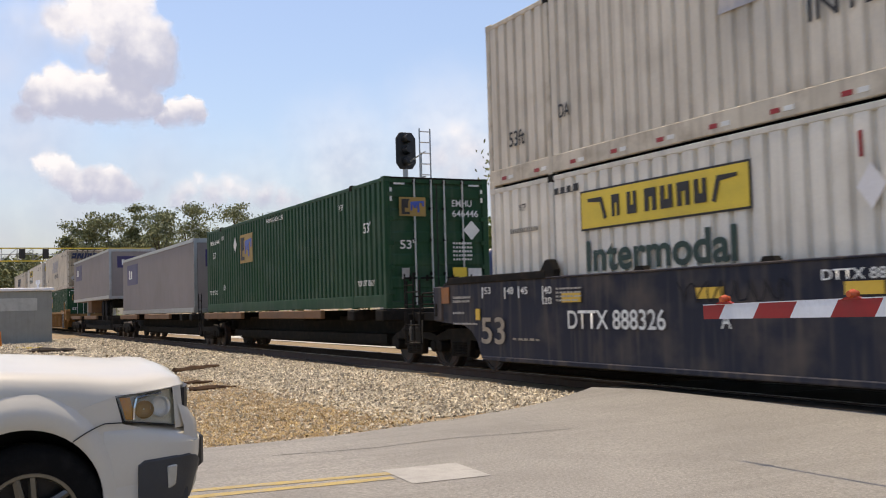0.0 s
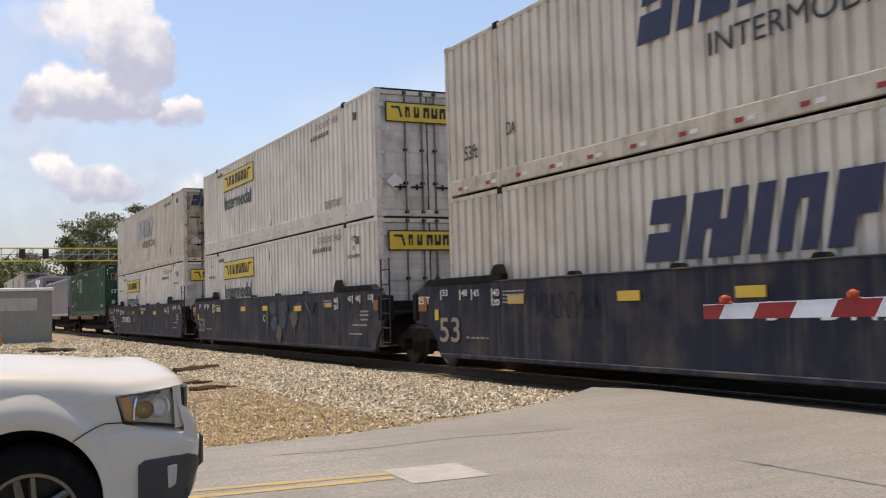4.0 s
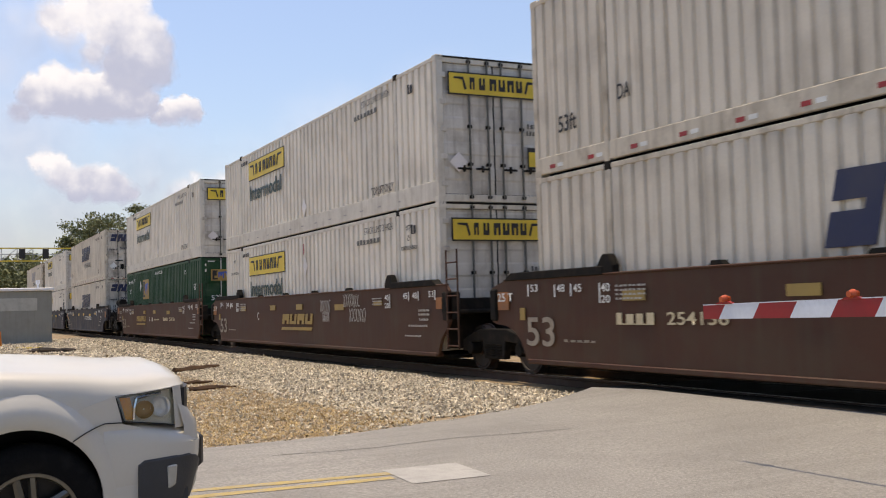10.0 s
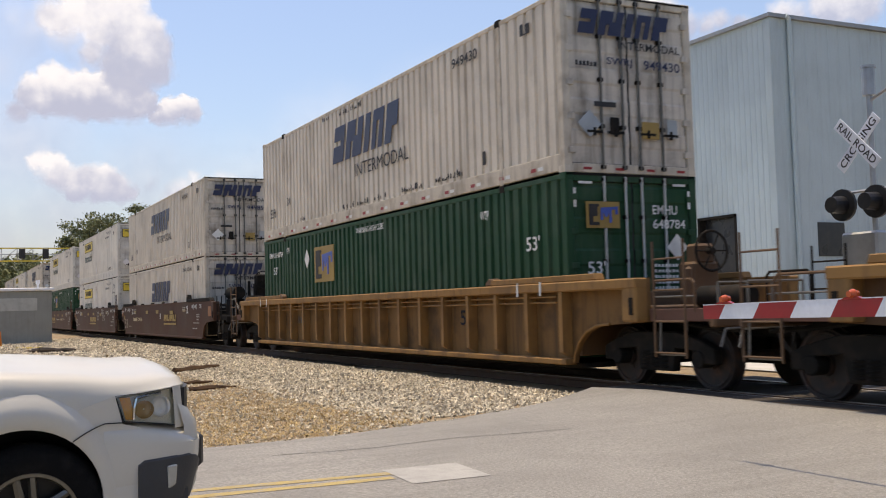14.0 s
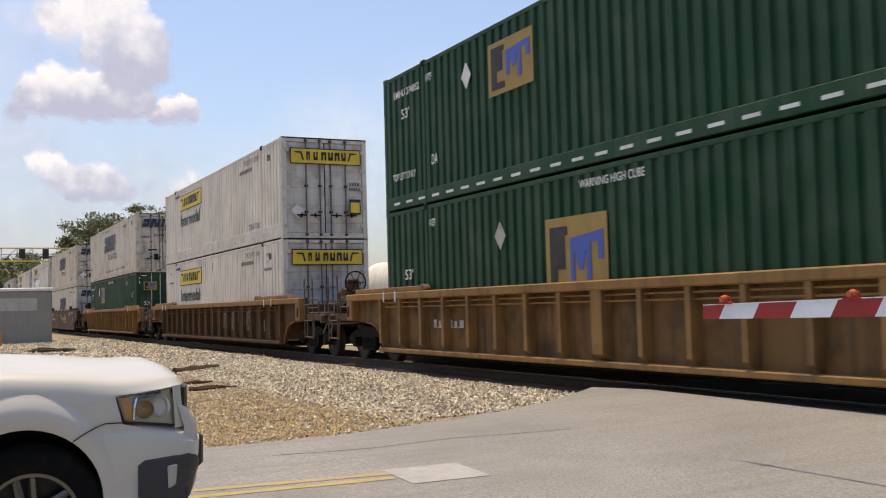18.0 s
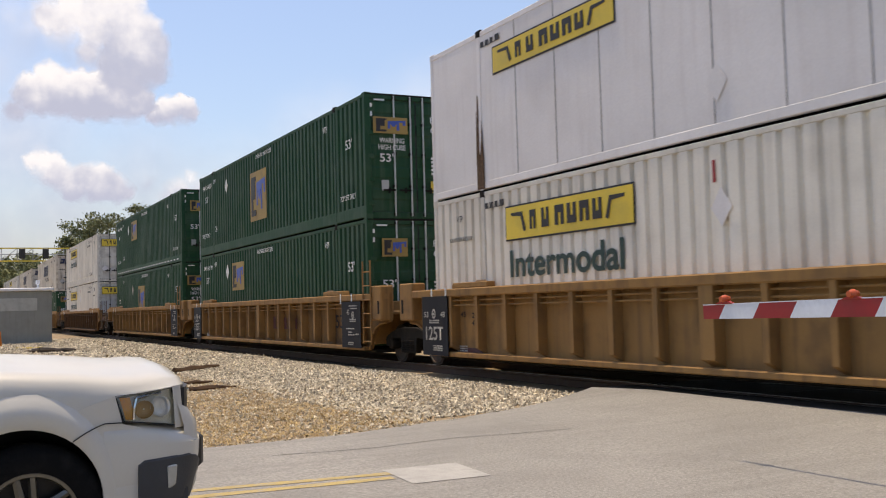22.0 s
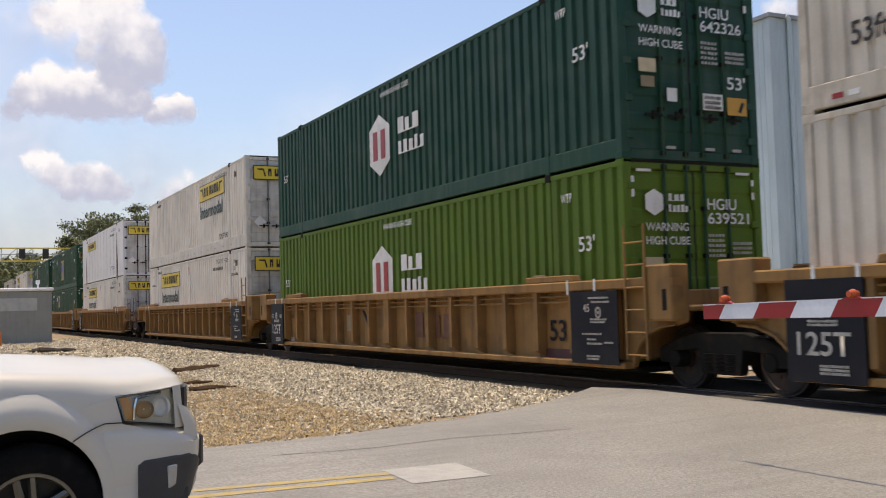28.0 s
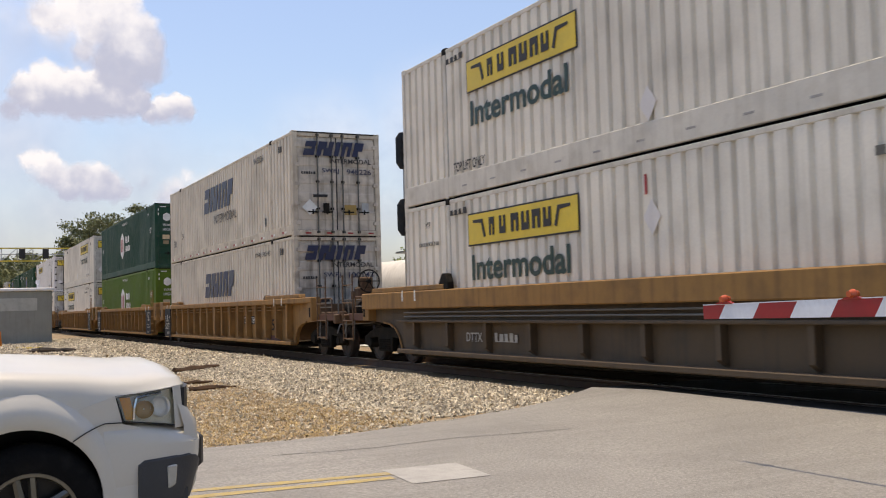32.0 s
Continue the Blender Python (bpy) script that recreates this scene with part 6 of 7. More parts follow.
# unseen leaf screen behind the viewer, added to cut sky light from that side
for i in range(9000):
    y = rng.uniform(-75, 70)
    if abs(y) < 8:
        continue
    c = Vector((rng.uniform(17, 26) + 2 * math.sin(y * 0.4), y, 13.0 * rng.random() ** 0.8 * (0.75 + 0.3 * noise.noise((y * 0.15, 0, 7)))))
    u = Vector((rng.normal(), rng.normal(), rng.normal())).normalized() * rng.uniform(0.4, 0.9)
    w = u.cross(Vector((rng.normal(), rng.normal(), rng.normal()))).normalized() * rng.uniform(0.3, 0.6)
    n = len(wv)
    wv += [tuple(c - u), tuple(c + w), tuple(c + u), tuple(c - w)]
    wf.append((n, n + 1, n + 2, n + 3))
me = bpy.data.meshes.new("far_woods")
me.from_pydata(wv, [], wf)
me.materials.append(leaf_dark)
tagged(new("far_woods", me), "low distant woods along the horizon and an unseen leaf screen", "woods", kind="stuff")


# ---- the waiting car ----
brown_bowl = material("brown_bowl", (0.22, 0.11, 0.03), 0.15, 0.6, None, 0, 5, 60, 0.0)
pale_bowl = material("pale_reflector", (0.85, 0.83, 0.76), 0.3, 0.2, None, 0, 5, 60, 0.0)
chrome = material("chrome_trim", (0.75, 0.75, 0.73), 0.12, 0.9, None, 0, 5, 60, 0.0)
def suv():
    c = thing("parked_suv", "white sport utility vehicle waiting on the asphalt", "car", pose(-5.2, -9.65, -0.1))
    W = 1.8
    # hood and cabin base: a loft of half sections, mirrored; past the headlamps it is a lid alone
    rows = [(-3.5, 0.10, 0.95, 1.05, 1.10, 0.84), (-3.3, 0.03, 0.98, 1.10, 1.14, 0.84), (-2.6, 0.0, 1.04, 1.10, 1.14, 0.84), (-1.0, 0.0, 1.06, 1.11, 1.16, 0.84), (-0.55, 0.0, 1.06, 1.105, 1.15, 0.84), (-0.1, 0.0, 1.045, 1.085, 1.125, 0.84),
            (0.2, 0.005, 1.02, 1.06, 1.105, 0.84), (0.39, 0.006, 0.993, 1.044, 1.083, 0.915), (0.51, 0.020, 0.988, 1.036, 1.074, 0.93), (0.60, 0.045, 0.988, 1.046, 1.078, 0.938), (0.67, 0.08, 0.986, 1.040, 1.070, 0.945),
            (0.73, 0.15, 0.980, 1.022, 1.044, 0.948), (0.765, 0.24, 0.970, 1.000, 1.018, 0.946), (0.792, 0.36, 0.955, 0.972, 0.984, 0.94), (0.81, 0.50, 0.935, 0.94, 0.945, 0.925)]
    secs = []
    for y, ins, zs, zh, zc, zf in rows:
        half = [(ins + 0.03, zf - 0.012), (ins, zf), (ins, max(zs - 0.09, zf + 0.004)), (ins + 0.007, max(zs - 0.055, zf + 0.008)), (ins + 0.022, max(zs - 0.026, zf + 0.012)), (ins + 0.045, max(zs - 0.004, zf + 0.016)), (ins + 0.085, zs + 0.014), (ins + 0.16, zs + (zh - zs) * 0.55), (ins + 0.30, zh + 0.002), (min(0.82, ins + 0.48), zh + (zc - zh) * 0.6), (0.9, zc)]
        secs.append([(-u, y, z) for u, z in half] + [(-(W - u), y, z) for u, z in half[-2::-1]])
    n = len(secs[0])
    v = [p for s in secs for p in s]
    f = [(i * n + k, i * n + k + 1, (i + 1) * n + k + 1, (i + 1) * n + k) for i in range(len(secs) - 1) for k in range(n - 1)]
    f += [tuple(range(n)), tuple(range((len(secs) - 1) * n, len(secs) * n))]
    body = part("body", Shape().add(v, f), suv_white, c, "glossy white body with hood", smooth=True)
    # flanks with round wheel openings
    arch = lambda y0, r: [(y0 - 0.04 + r * math.cos(a), 0.425 + r * math.sin(a)) for a in [math.pi - k * math.pi / 20 for k in range(21)]]
    low = [(-3.45, 0.45), (-3.3, 0.36)] + [(-3.05, 0.34)] + arch(-2.62, 0.372) + [(-2.1, 0.34), (-0.5, 0.34)] + arch(0.0, 0.372) + [(0.34, 0.40), (0.50, 0.40), (0.50, 0.765), (0.42, 0.785), (0.385, 0.922), (0.28, 0.89), (0.2, 0.86), (-3.45, 0.86)]
    for x0, x1 in ((-0.05, -0.002), (-W + 0.002, -W + 0.05)):
        part("flank", Shape().prism(low, x0, x1, "x"), suv_white, c)
        for y0 in (0.0, -2.62):
            fl = Shape()
            rim = []
            side = x1 if x0 > -1 else x0
            sg = 1 if x0 > -1 else -1
            for k in range(25):
                a = math.pi * (1.0 - k / 24)
                thin = min(1.0, k / 6, (24 - k) / 11)
                for d, h in ((0.0, -0.03), (0.0, 0.030), (0.03, 0.046), (0.09, 0.050), (0.135, 0.038), (0.175, 0.012), (0.20, -0.002)):
                    r = 0.368 + d * 0.83 * (0.35 + 0.65 * thin)
                    rim.append((side + sg * h * (thin if h > 0 else 1.0), y0 - 0.04 + r * math.cos(a), 0.425 + r * math.sin(a)))
            fl.add(rim, [(7 * k + j, 7 * k + j + 1, 7 * k + j + 8, 7 * k + j + 7) for k in range(24) for j in range(6)])
            part("arch_flare", fl, suv_white, c, smooth=True)
    part("wheel_well", Shape().box(-W + 0.5, -0.5, -3.2, 0.5, 0.26, 0.82).box(-W + 0.1, -0.1, -2.1, -0.5, 0.24, 0.6).box(-W + 0.06, -0.06, -0.5, 0.38, 0.81, 0.84).box(-W + 0.1, -0.1, 0.3, 0.49, 0.73, 0.76).box(-W + 0.06, -0.06, -3.2, -2.1, 0.81, 0.84).box(-W + 0.1, -0.1, 0.45, 0.49, 0.3, 0.76), lens_black, c)
    # bumper: rounded in plan, its top ledge falling towards the nose
    plan = lambda g: [(-0.002 + g * 0.3, 0.33), (0.0 + g, 0.50), (-0.004 + g, 0.60), (-0.02 + g, 0.68 + g), (-0.055 + g, 0.75 + g), (-0.13, 0.808 + g), (-0.32, 0.85 + g), (-0.9, 0.90 + g), (-W + 0.32, 0.85 + g), (-W + 0.13, 0.808 + g), (-W + 0.055 - g, 0.75 + g), (-W + 0.02 - g, 0.68 + g), (-W + 0.004 - g, 0.60), (-W - g, 0.50), (-W + 0.002 - g * 0.3, 0.33)]
    fall = lambda z, y: z - (0.075 * max(0.0, min(1.0, (y - 0.52) / 0.3)) if z > 0.7 else 0.0)
    lev = [(0.40, -0.03), (0.46, -0.005), (0.60, 0.010), (0.67, 0.014), (0.735, 0.010), (0.755, 0.0), (0.772, -0.022), (0.785, -0.07)]
    bm_v = [(x, y, fall(z, y)) for z, g in lev for x, y in plan(g)]
    m = len(plan(0))
    bm_f = [(i * m + k, i * m + k + 1, (i + 1) * m + k + 1, (i + 1) * m + k) for i in range(len(lev) - 1) for k in range(m - 1)] + [tuple(range((len(lev) - 1) * m, len(lev) * m))]
    bumper = part("front_bumper", Shape().add(bm_v, bm_f), suv_white, c, "white bumper skin", smooth=True)
    # dark guard wrapped round each corner, its top edge rising a little to the front
    for mir in (False, True):
        fx = (lambda x: -W - x) if mir else (lambda x: x)
        gp = [(0.008, 0.49), (0.010, 0.52), (0.008, 0.60), (-0.008, 0.68), (-0.042, 0.748), (-0.11, 0.80), (-0.30, 0.85), (-0.55, 0.88)]
        gt = [0.585, 0.606, 0.612, 0.618, 0.622, 0.60, 0.55, 0.52]
        gv2 = []
        for u, g in ((0.0, -0.012), (0.0, 0.012), (0.6, 0.016), (0.93, 0.012), (1.0, -0.008)):
            gv2 += [(fx(x + g), y + (g if k > 3 else 0) - 0.05 * (1 - u) * (1 if k > 3 else 0), 0.385 + (zt - 0.385) * u) for k, ((x, y), zt) in enumerate(zip(gp, gt))]
        q = len(gp)
        gd = part("bumper_guard", Shape().add(gv2, [(i * q + k, i * q + k + 1, (i + 1) * q + k + 1, (i + 1) * q + k) for i in range(4) for k in range(q - 1)] + [tuple(i * q for i in range(5))]), plastic, bumper, "charcoal plastic corner guard", smooth=True)
        part("fog_lamp", Shape().add([(fx(x), y, z) for x, y, z in ((0.028, 0.628, 0.565), (0.018, 0.680, 0.570), (0.016, 0.672, 0.470), (0.026, 0.632, 0.452), (-0.02, 0.628, 0.565), (-0.03, 0.680, 0.570), (-0.03, 0.672, 0.470), (-0.02, 0.632, 0.452))], [(0, 1, 2, 3), (0, 4, 5, 1), (1, 5, 6, 2), (2, 6, 7, 3), (3, 7, 4, 0)]), fog_clear, gd, "clear fog lamp", 0.006)
    part("lower_grille", Shape().prism([(-0.36, 0.80), (-0.39, 0.89), (-0.45, 0.917), (-0.9, 0.96), (-1.35, 0.917), (-1.41, 0.89), (-1.44, 0.80)], 0.49, 0.655, "z"), lens_black, bumper, "black lower grille", 0.012)
    part("grille", Shape().prism([(-0.16, 0.68), (-0.175, 0.758), (-0.30, 0.797), (-0.42, 0.825), (-0.9, 0.865), (-1.38, 0.825), (-1.50, 0.797), (-1.625, 0.758), (-1.64, 0.68)], 0.76, 0.935, "z"), lens_black, c, "dark grille")
    part("grille_bar", Shape().prism([(-0.31, 0.80), (-0.42, 0.838), (-0.9, 0.883), (-1.38, 0.838), (-1.49, 0.80), (-1.38, 0.81), (-0.9, 0.86), (-0.42, 0.81)], 0.89, 0.91, "z"), chrome, c, "bright grille bar")
    sp = [(-0.14, 0.735), (-0.30, 0.790), (-0.45, 0.818), (-0.9, 0.855), (-1.35, 0.818), (-1.5, 0.790), (-1.66, 0.735)]
    part("grille_surround", Shape().add([(x, y + dy, z) for z, dy in ((0.66, 0.055), (0.74, 0.045), (0.835, 0.005), (0.84, -0.05)) for x, y in sp], [(i * 7 + k, i * 7 + k + 1, i * 7 + k + 8, i * 7 + k + 7) for i in range(3) for k in range(6)]), suv_white, bumper, smooth=True)
    part("valance", Shape().box(-W + 0.05, -0.03, 0.1, 0.74, 0.30, 0.44), plastic, c)
    # wrap-round headlamps: clear cover, reflector tray, bowls
    for mir in (False, True):
        fx = (lambda x: -W - x) if mir else (lambda x: x)
        pl = [(0.010, 0.388, 0.426, 0.922, 0.797), (0.009, 0.46, 0.475, 0.926, 0.790), (0.004, 0.54, 0.55, 0.931, 0.780), (-0.014, 0.62, 0.632, 0.938, 0.768), (-0.045, 0.675, 0.692, 0.945, 0.755)]
        def skin(depth, trim):
            vs = []
            for u in (0.0, 0.15, 0.6, 1.0):
                for x, yt, yb, zt, zb in pl:
                    vs.append((fx(x - depth - 0.018 * u * u), yb + (yt - yb) * u, zb + trim + (zt - zb - 2 * trim) * u))
            q = len(pl)
            return Shape().add(vs, [(i * q + k, i * q + k + 1, (i + 1) * q + k + 1, (i + 1) * q + k) for i in range(3) for k in range(q - 1)])
        h = part("headlamp", skin(0.034, 0.002), lamp_clear, c, "clear wrap-round headlamp", smooth=True)
        cover = part("lamp_cover", skin(0.0, 0.0), cover_clear, h, "clear polycarbonate cover", smooth=True)
        cover.visible_shadow = False
        rim_pts = [(fx(x), yb, zb) for x, yt, yb, zt, zb in pl] + [(fx(x - 0.018), yt, zt) for x, yt, yb, zt, zb in reversed(pl)]
        tray = Shape()
        outer = rim_pts + rim_pts[:1]
        inner = [(x + (0.04 if mir else -0.04), y, z) for x, y, z in outer]
        tray.add(outer + inner, [(k, k + 1, k + 1 + len(outer), k + len(outer)) for k in range(len(outer) - 1)])
        part("lamp_surround", tray, fog_clear, h, "dark inner surround")
        part("headlamp_bezel", Shape().path(outer, 0.0018, 6), dark_gasket, h)
        part("turn_lens", Shape().add([(fx(x), y, z) for x in (-0.006, -0.03) for y, z in ((0.435, 0.805), (0.466, 0.803), (0.468, 0.86), (0.455, 0.912), (0.405, 0.912))], [(0, 1, 2, 3, 4), (1, 6, 7, 2), (2, 7, 8, 3), (0, 5, 6, 1)]), amber, h, "amber side lens")
        cup = Shape()
        for cy, cz, r in ((0.525, 0.848, 0.045),):
            ring = [(fx(-0.010 - d * 0.5), cy + rr * 1.05 * math.cos(t), cz + rr * math.sin(t)) for d, rr in ((0.0, r), (0.02, r * 0.85), (0.035, r * 0.5), (0.04, 0.004)) for t in [2 * math.pi * k / 20 for k in range(20)]]
            cup.add(ring, [(i * 20 + k, i * 20 + (k + 1) % 20, (i + 1) * 20 + (k + 1) % 20, (i + 1) * 20 + k) for i in range(3) for k in range(20)])
        part("lamp_bowl", cup, gold_bowl, h, "brown-gold reflector bowl", smooth=True)
        cup = Shape()
        ring = [(fx(-0.020 - d * 0.5), 0.605 + rr * 0.95 * math.cos(t), 0.858 + rr * math.sin(t)) for d, rr in ((0.0, 0.052), (0.018, 0.046), (0.03, 0.028), (0.034, 0.003)) for t in [2 * math.pi * k / 20 for k in range(20)]]
        cup.add(ring, [(i * 20 + k, i * 20 + (k + 1) % 20, (i + 1) * 20 + (k + 1) % 20, (i + 1) * 20 + k) for i in range(3) for k in range(20)])
        part("main_bowl", cup, pale_bowl, h, "bright main beam bowl", smooth=True)
        part("lamp_divider", Shape().path([(fx(-0.02), 0.474, 0.80), (fx(-0.018), 0.478, 0.86), (fx(-0.024), 0.49, 0.905), (fx(-0.03), 0.545, 0.917), (fx(-0.045), 0.61, 0.925)], 0.009, 6), chrome, h)
        strip = [(-0.036, 0.674), (-0.052, 0.702), (-0.075, 0.722)]
        part("nose_strip", Shape().add([(fx(x), y + 0.006 - dy, z) for z, dy in ((0.745, 0.0), (0.85, 0.004), (0.955, 0.012)) for x, y in strip], [(i * 3 + k, i * 3 + k + 1, i * 3 + k + 4, i * 3 + k + 3) for i in range(2) for k in range(2)]), suv_white, c, smooth=True)
        cheek = [(-0.044, 0.694), (-0.085, 0.748), (-0.15, 0.782), (-0.30, 0.812)]
        part("nose_cheek", Shape().add([(fx(x), y + dy, z - 0.03 * k * (lv == 2)) for lv, (z, dy) in enumerate(((0.62, 0.040), (0.76, 0.030), (0.87, 0.0))) for k, (x, y) in enumerate(cheek)], [(i * 4 + k, i * 4 + k + 1, i * 4 + k + 5, i * 4 + k + 4) for i in range(2) for k in range(3)]), suv_white, c, smooth=True)
    # panel gap between fender and hood, wing to bumper
    part("fender_gap", Shape().path([(0.036, 0.185, 0.722), (0.036, 0.21, 0.738), (0.030, 0.235, 0.753), (0.020, 0.27, 0.769), (0.008, 0.305, 0.783), (0.004, 0.335, 0.793), (0.006, 0.42, 0.792)], 0.003, 5), dark_gasket, body)
    part("washer_nozzle", Shape().box(-0.62, -0.58, -0.16, -0.12, 1.115, 1.13), lens_black, body, bevel=0.004)
    # cabin
    cab = [(-3.42, 1.10), (-3.30, 1.62), (-3.0, 1.70), (-1.75, 1.72), (-1.35, 1.68), (-0.62, 1.12)]
    part("roof", Shape().prism([(-3.32, 1.62), (-3.0, 1.70), (-1.75, 1.72), (-1.35, 1.68), (-1.42, 1.62), (-3.2, 1.58)], -0.18, -W + 0.18, "x"), suv_white, c, bevel=0.03)
    part("cabin_glass", Shape().prism([(-3.38, 1.08), (-3.26, 1.60), (-1.42, 1.63), (-0.70, 1.10)], -0.14, -W + 0.14, "x"), shadow_glass, c, "tinted cabin windows")
    for x in (-0.13, -W + 0.13):
        part("pillar", Shape().path([(x, -0.66, 1.10), (x - 0.02 if x > -1 else x + 0.02, -1.38, 1.66)], 0.03, 6).path([(x, -2.1, 1.10), (x, -2.1, 1.68)], 0.03, 6).path([(x, -3.36, 1.10), (x, -3.24, 1.66)], 0.04, 6), suv_white, c)
        part("mirror", Shape().box(x - 0.02 if x < -1 else x, x + 0.02 if x > -1 else x, -1.0, -0.9, 1.12, 1.2).box(min(x, x + (0.22 if x > -1 else -0.22)), max(x, x + (0.22 if x > -1 else -0.22)), -1.0, -0.88, 1.12, 1.28), suv_white, c, bevel=0.02)
    for y0 in (0.0, -2.62):
        for x, sg in ((-0.02, 1), (-W + 0.02, -1)):
            ty = Shape()
            prof = [(0.22, 0.0), (0.26, 0.012), (0.31, 0.012), (0.345, -0.015), (0.36, -0.05), (0.36, -0.16), (0.34, -0.20), (0.22, -0.21)]
            tv = [(x + sg * h, y0 + r * math.cos(a), 0.36 + r * math.sin(a)) for a in [2 * math.pi * k / 36 for k in range(36)] for r, h in prof]
            q = len(prof)
            ty.add(tv, [(k * q + j, k * q + j + 1, ((k + 1) % 36) * q + j + 1, ((k + 1) % 36) * q + j) for k in range(36) for j in range(q - 1)])
            wh = part("wheel", ty, tyre, c, "black tyre on alloy rim", smooth=True)
            rim = Shape().hoop((x - sg * 0.01, y0, 0.36), 0.215, 0.016, "x", 36, 6)
            for k in range(5):
                a = k * 1.2566 + 0.45
                for da in (-0.17, 0.17):
                    p = Vector((x - sg * 0.012, y0 + 0.05 * math.cos(a + da * 3), 0.36 + 0.05 * math.sin(a + da * 3)))
                    e = Vector((x - sg * 0.018, y0 + 0.21 * math.cos(a + da), 0.36 + 0.21 * math.sin(a + da)))
                    rim.tube(p, e, 0.024, 6, 0.02)
            rim.tube((x - sg * 0.03, y0, 0.36), (x + sg * 0.003, y0, 0.36), 0.06, 16)
            part("rim", rim, alloy, wh, "cast alloy rim", smooth=True)
            part("brake_disc", Shape().tube((x - sg * 0.12, y0, 0.36), (x - sg * 0.09, y0, 0.36), 0.21, 24), lens_black, wh)
    return c


suv()


# ---- the train made up ----
NUDGE = {0: -0.22, 8: 0.17, 12: -0.1, 24: 0.1, 31: -0.08}


def travel(t):
    """Metres that the train has gone by t seconds; it slows a little."""
    u = t / 32.0
    return 325.45 * u + 0.783 * u ** 2 - 47.498 * u ** 3 + 22.17 * u ** 4 + sum(n * max(0.0, 1.0 - abs(t - k)) for k, n in NUDGE.items())


MOVING = []


def put(ob, x, z=0.0):
    ob.matrix_world = pose(x, 0, z)
    MOVING.append((ob, x, z))
    return ob


TEMPLATE = {}
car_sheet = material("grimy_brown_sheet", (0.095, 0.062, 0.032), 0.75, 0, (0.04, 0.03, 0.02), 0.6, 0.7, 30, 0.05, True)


def load(kind, x, z, maker):
    """A container at the trailing-end place x; repeats of one kind are copies."""
    if kind in TEMPLATE:
        return put(copy_thing(TEMPLATE[kind], pose(x, 0, z)), x, z)
    TEMPLATE[kind] = maker()
    return put(TEMPLATE[kind], x, z)


dirty_navy_mark = lambda n, sub: (lambda: navy_mark(n, sub, True, True))
clean_navy_mark = lambda n, sub, r=True: (lambda: navy_mark(n, sub, r))
NEAR = [0.36, 19.92, 39.55, 63.20, 82.95, 102.65, 126.20, 149.55, 173.05, 192.35, 211.95, 235.30, 254.85, 274.35, 297.85]

PX = 9.95
STACKS = [
    (("navy_mark_faded", lambda: navy_mark(100517, True, True, True, True)), ("yellow_mark_low", lambda: yellow_mark(panel_z=1.93, panel_x=2.8, dia=2.0))),
    (("yellow_mark", yellow_mark), ("yellow_mark_low", None)),
    (("navy_mark_a", clean_navy_mark(100960, True)), ("navy_mark_b", clean_navy_mark(100143, False, False))),
    (("yellow_mark", yellow_mark), ("emp_a", lambda: emp("EMHU", 649526))),
    (("yellow_mark", yellow_mark), ("yellow_mark_low", None)),
    (("navy_mark_c", clean_navy_mark(949850, True)), ("navy_mark_b", None)),
    (("navy_mark_d", dirty_navy_mark(949430, True)), ("emp_b", lambda: emp("EMHU", 648784))),
    (("yellow_mark_top", yellow_mark), ("yellow_mark_low", None)),
    (("emp_dash", lambda: emp("EMHU", 274852, 4.7, 1.60, 1.5, 0.93, True)), ("emp_c", lambda: emp("EMHU", 634781, 6.40, 0.75, 1.67, 1.44, False, True))),
    (("emp_e", lambda: emp("EMHU", 642521, 6.74, 0.71, 1.70, 1.50)), ("emp_d", lambda: emp("EMHU", 652189))),
    (("yellow_mark_smooth", lambda: yellow_mark("smooth")), ("yellow_mark_low", None)),
    (("yellow_mark_mid", lambda: yellow_mark(panel_z=1.98, panel_x=PX)), ("yellow_mark_low", None)),
    (("hub_dark", lambda: hub(hub_dark, "dark bottle-green corrugated container with a white hexagon emblem", 642326)), ("hub_light", lambda: hub(hub_light, "bright leaf-green corrugated container with a white hexagon emblem", 639521))),
    (("navy_mark_e", clean_navy_mark(948226, True)), ("navy_mark_b", None)),
    (("yellow_mark_last", lambda: yellow_mark(panel_z=1.84, lift_x=2.3)), ("yellow_mark_low", None)),
]
BLUE = "dark blue steel well car with grime and white stencils"
BROWN = "brown-red steel well car with yellow stencils"
YELLOW = "yellow ribbed steel well car with rust and grime"
bn = [("@", FAR + 6.68, 0.84, 2.55, 0.27, dull_gold), ("=", FAR + 6.6, 0.68, 2.5, 0.08, dull_gold), ("C", FAR + 4.3, 0.95, 0.16, 0.22, chalk)]
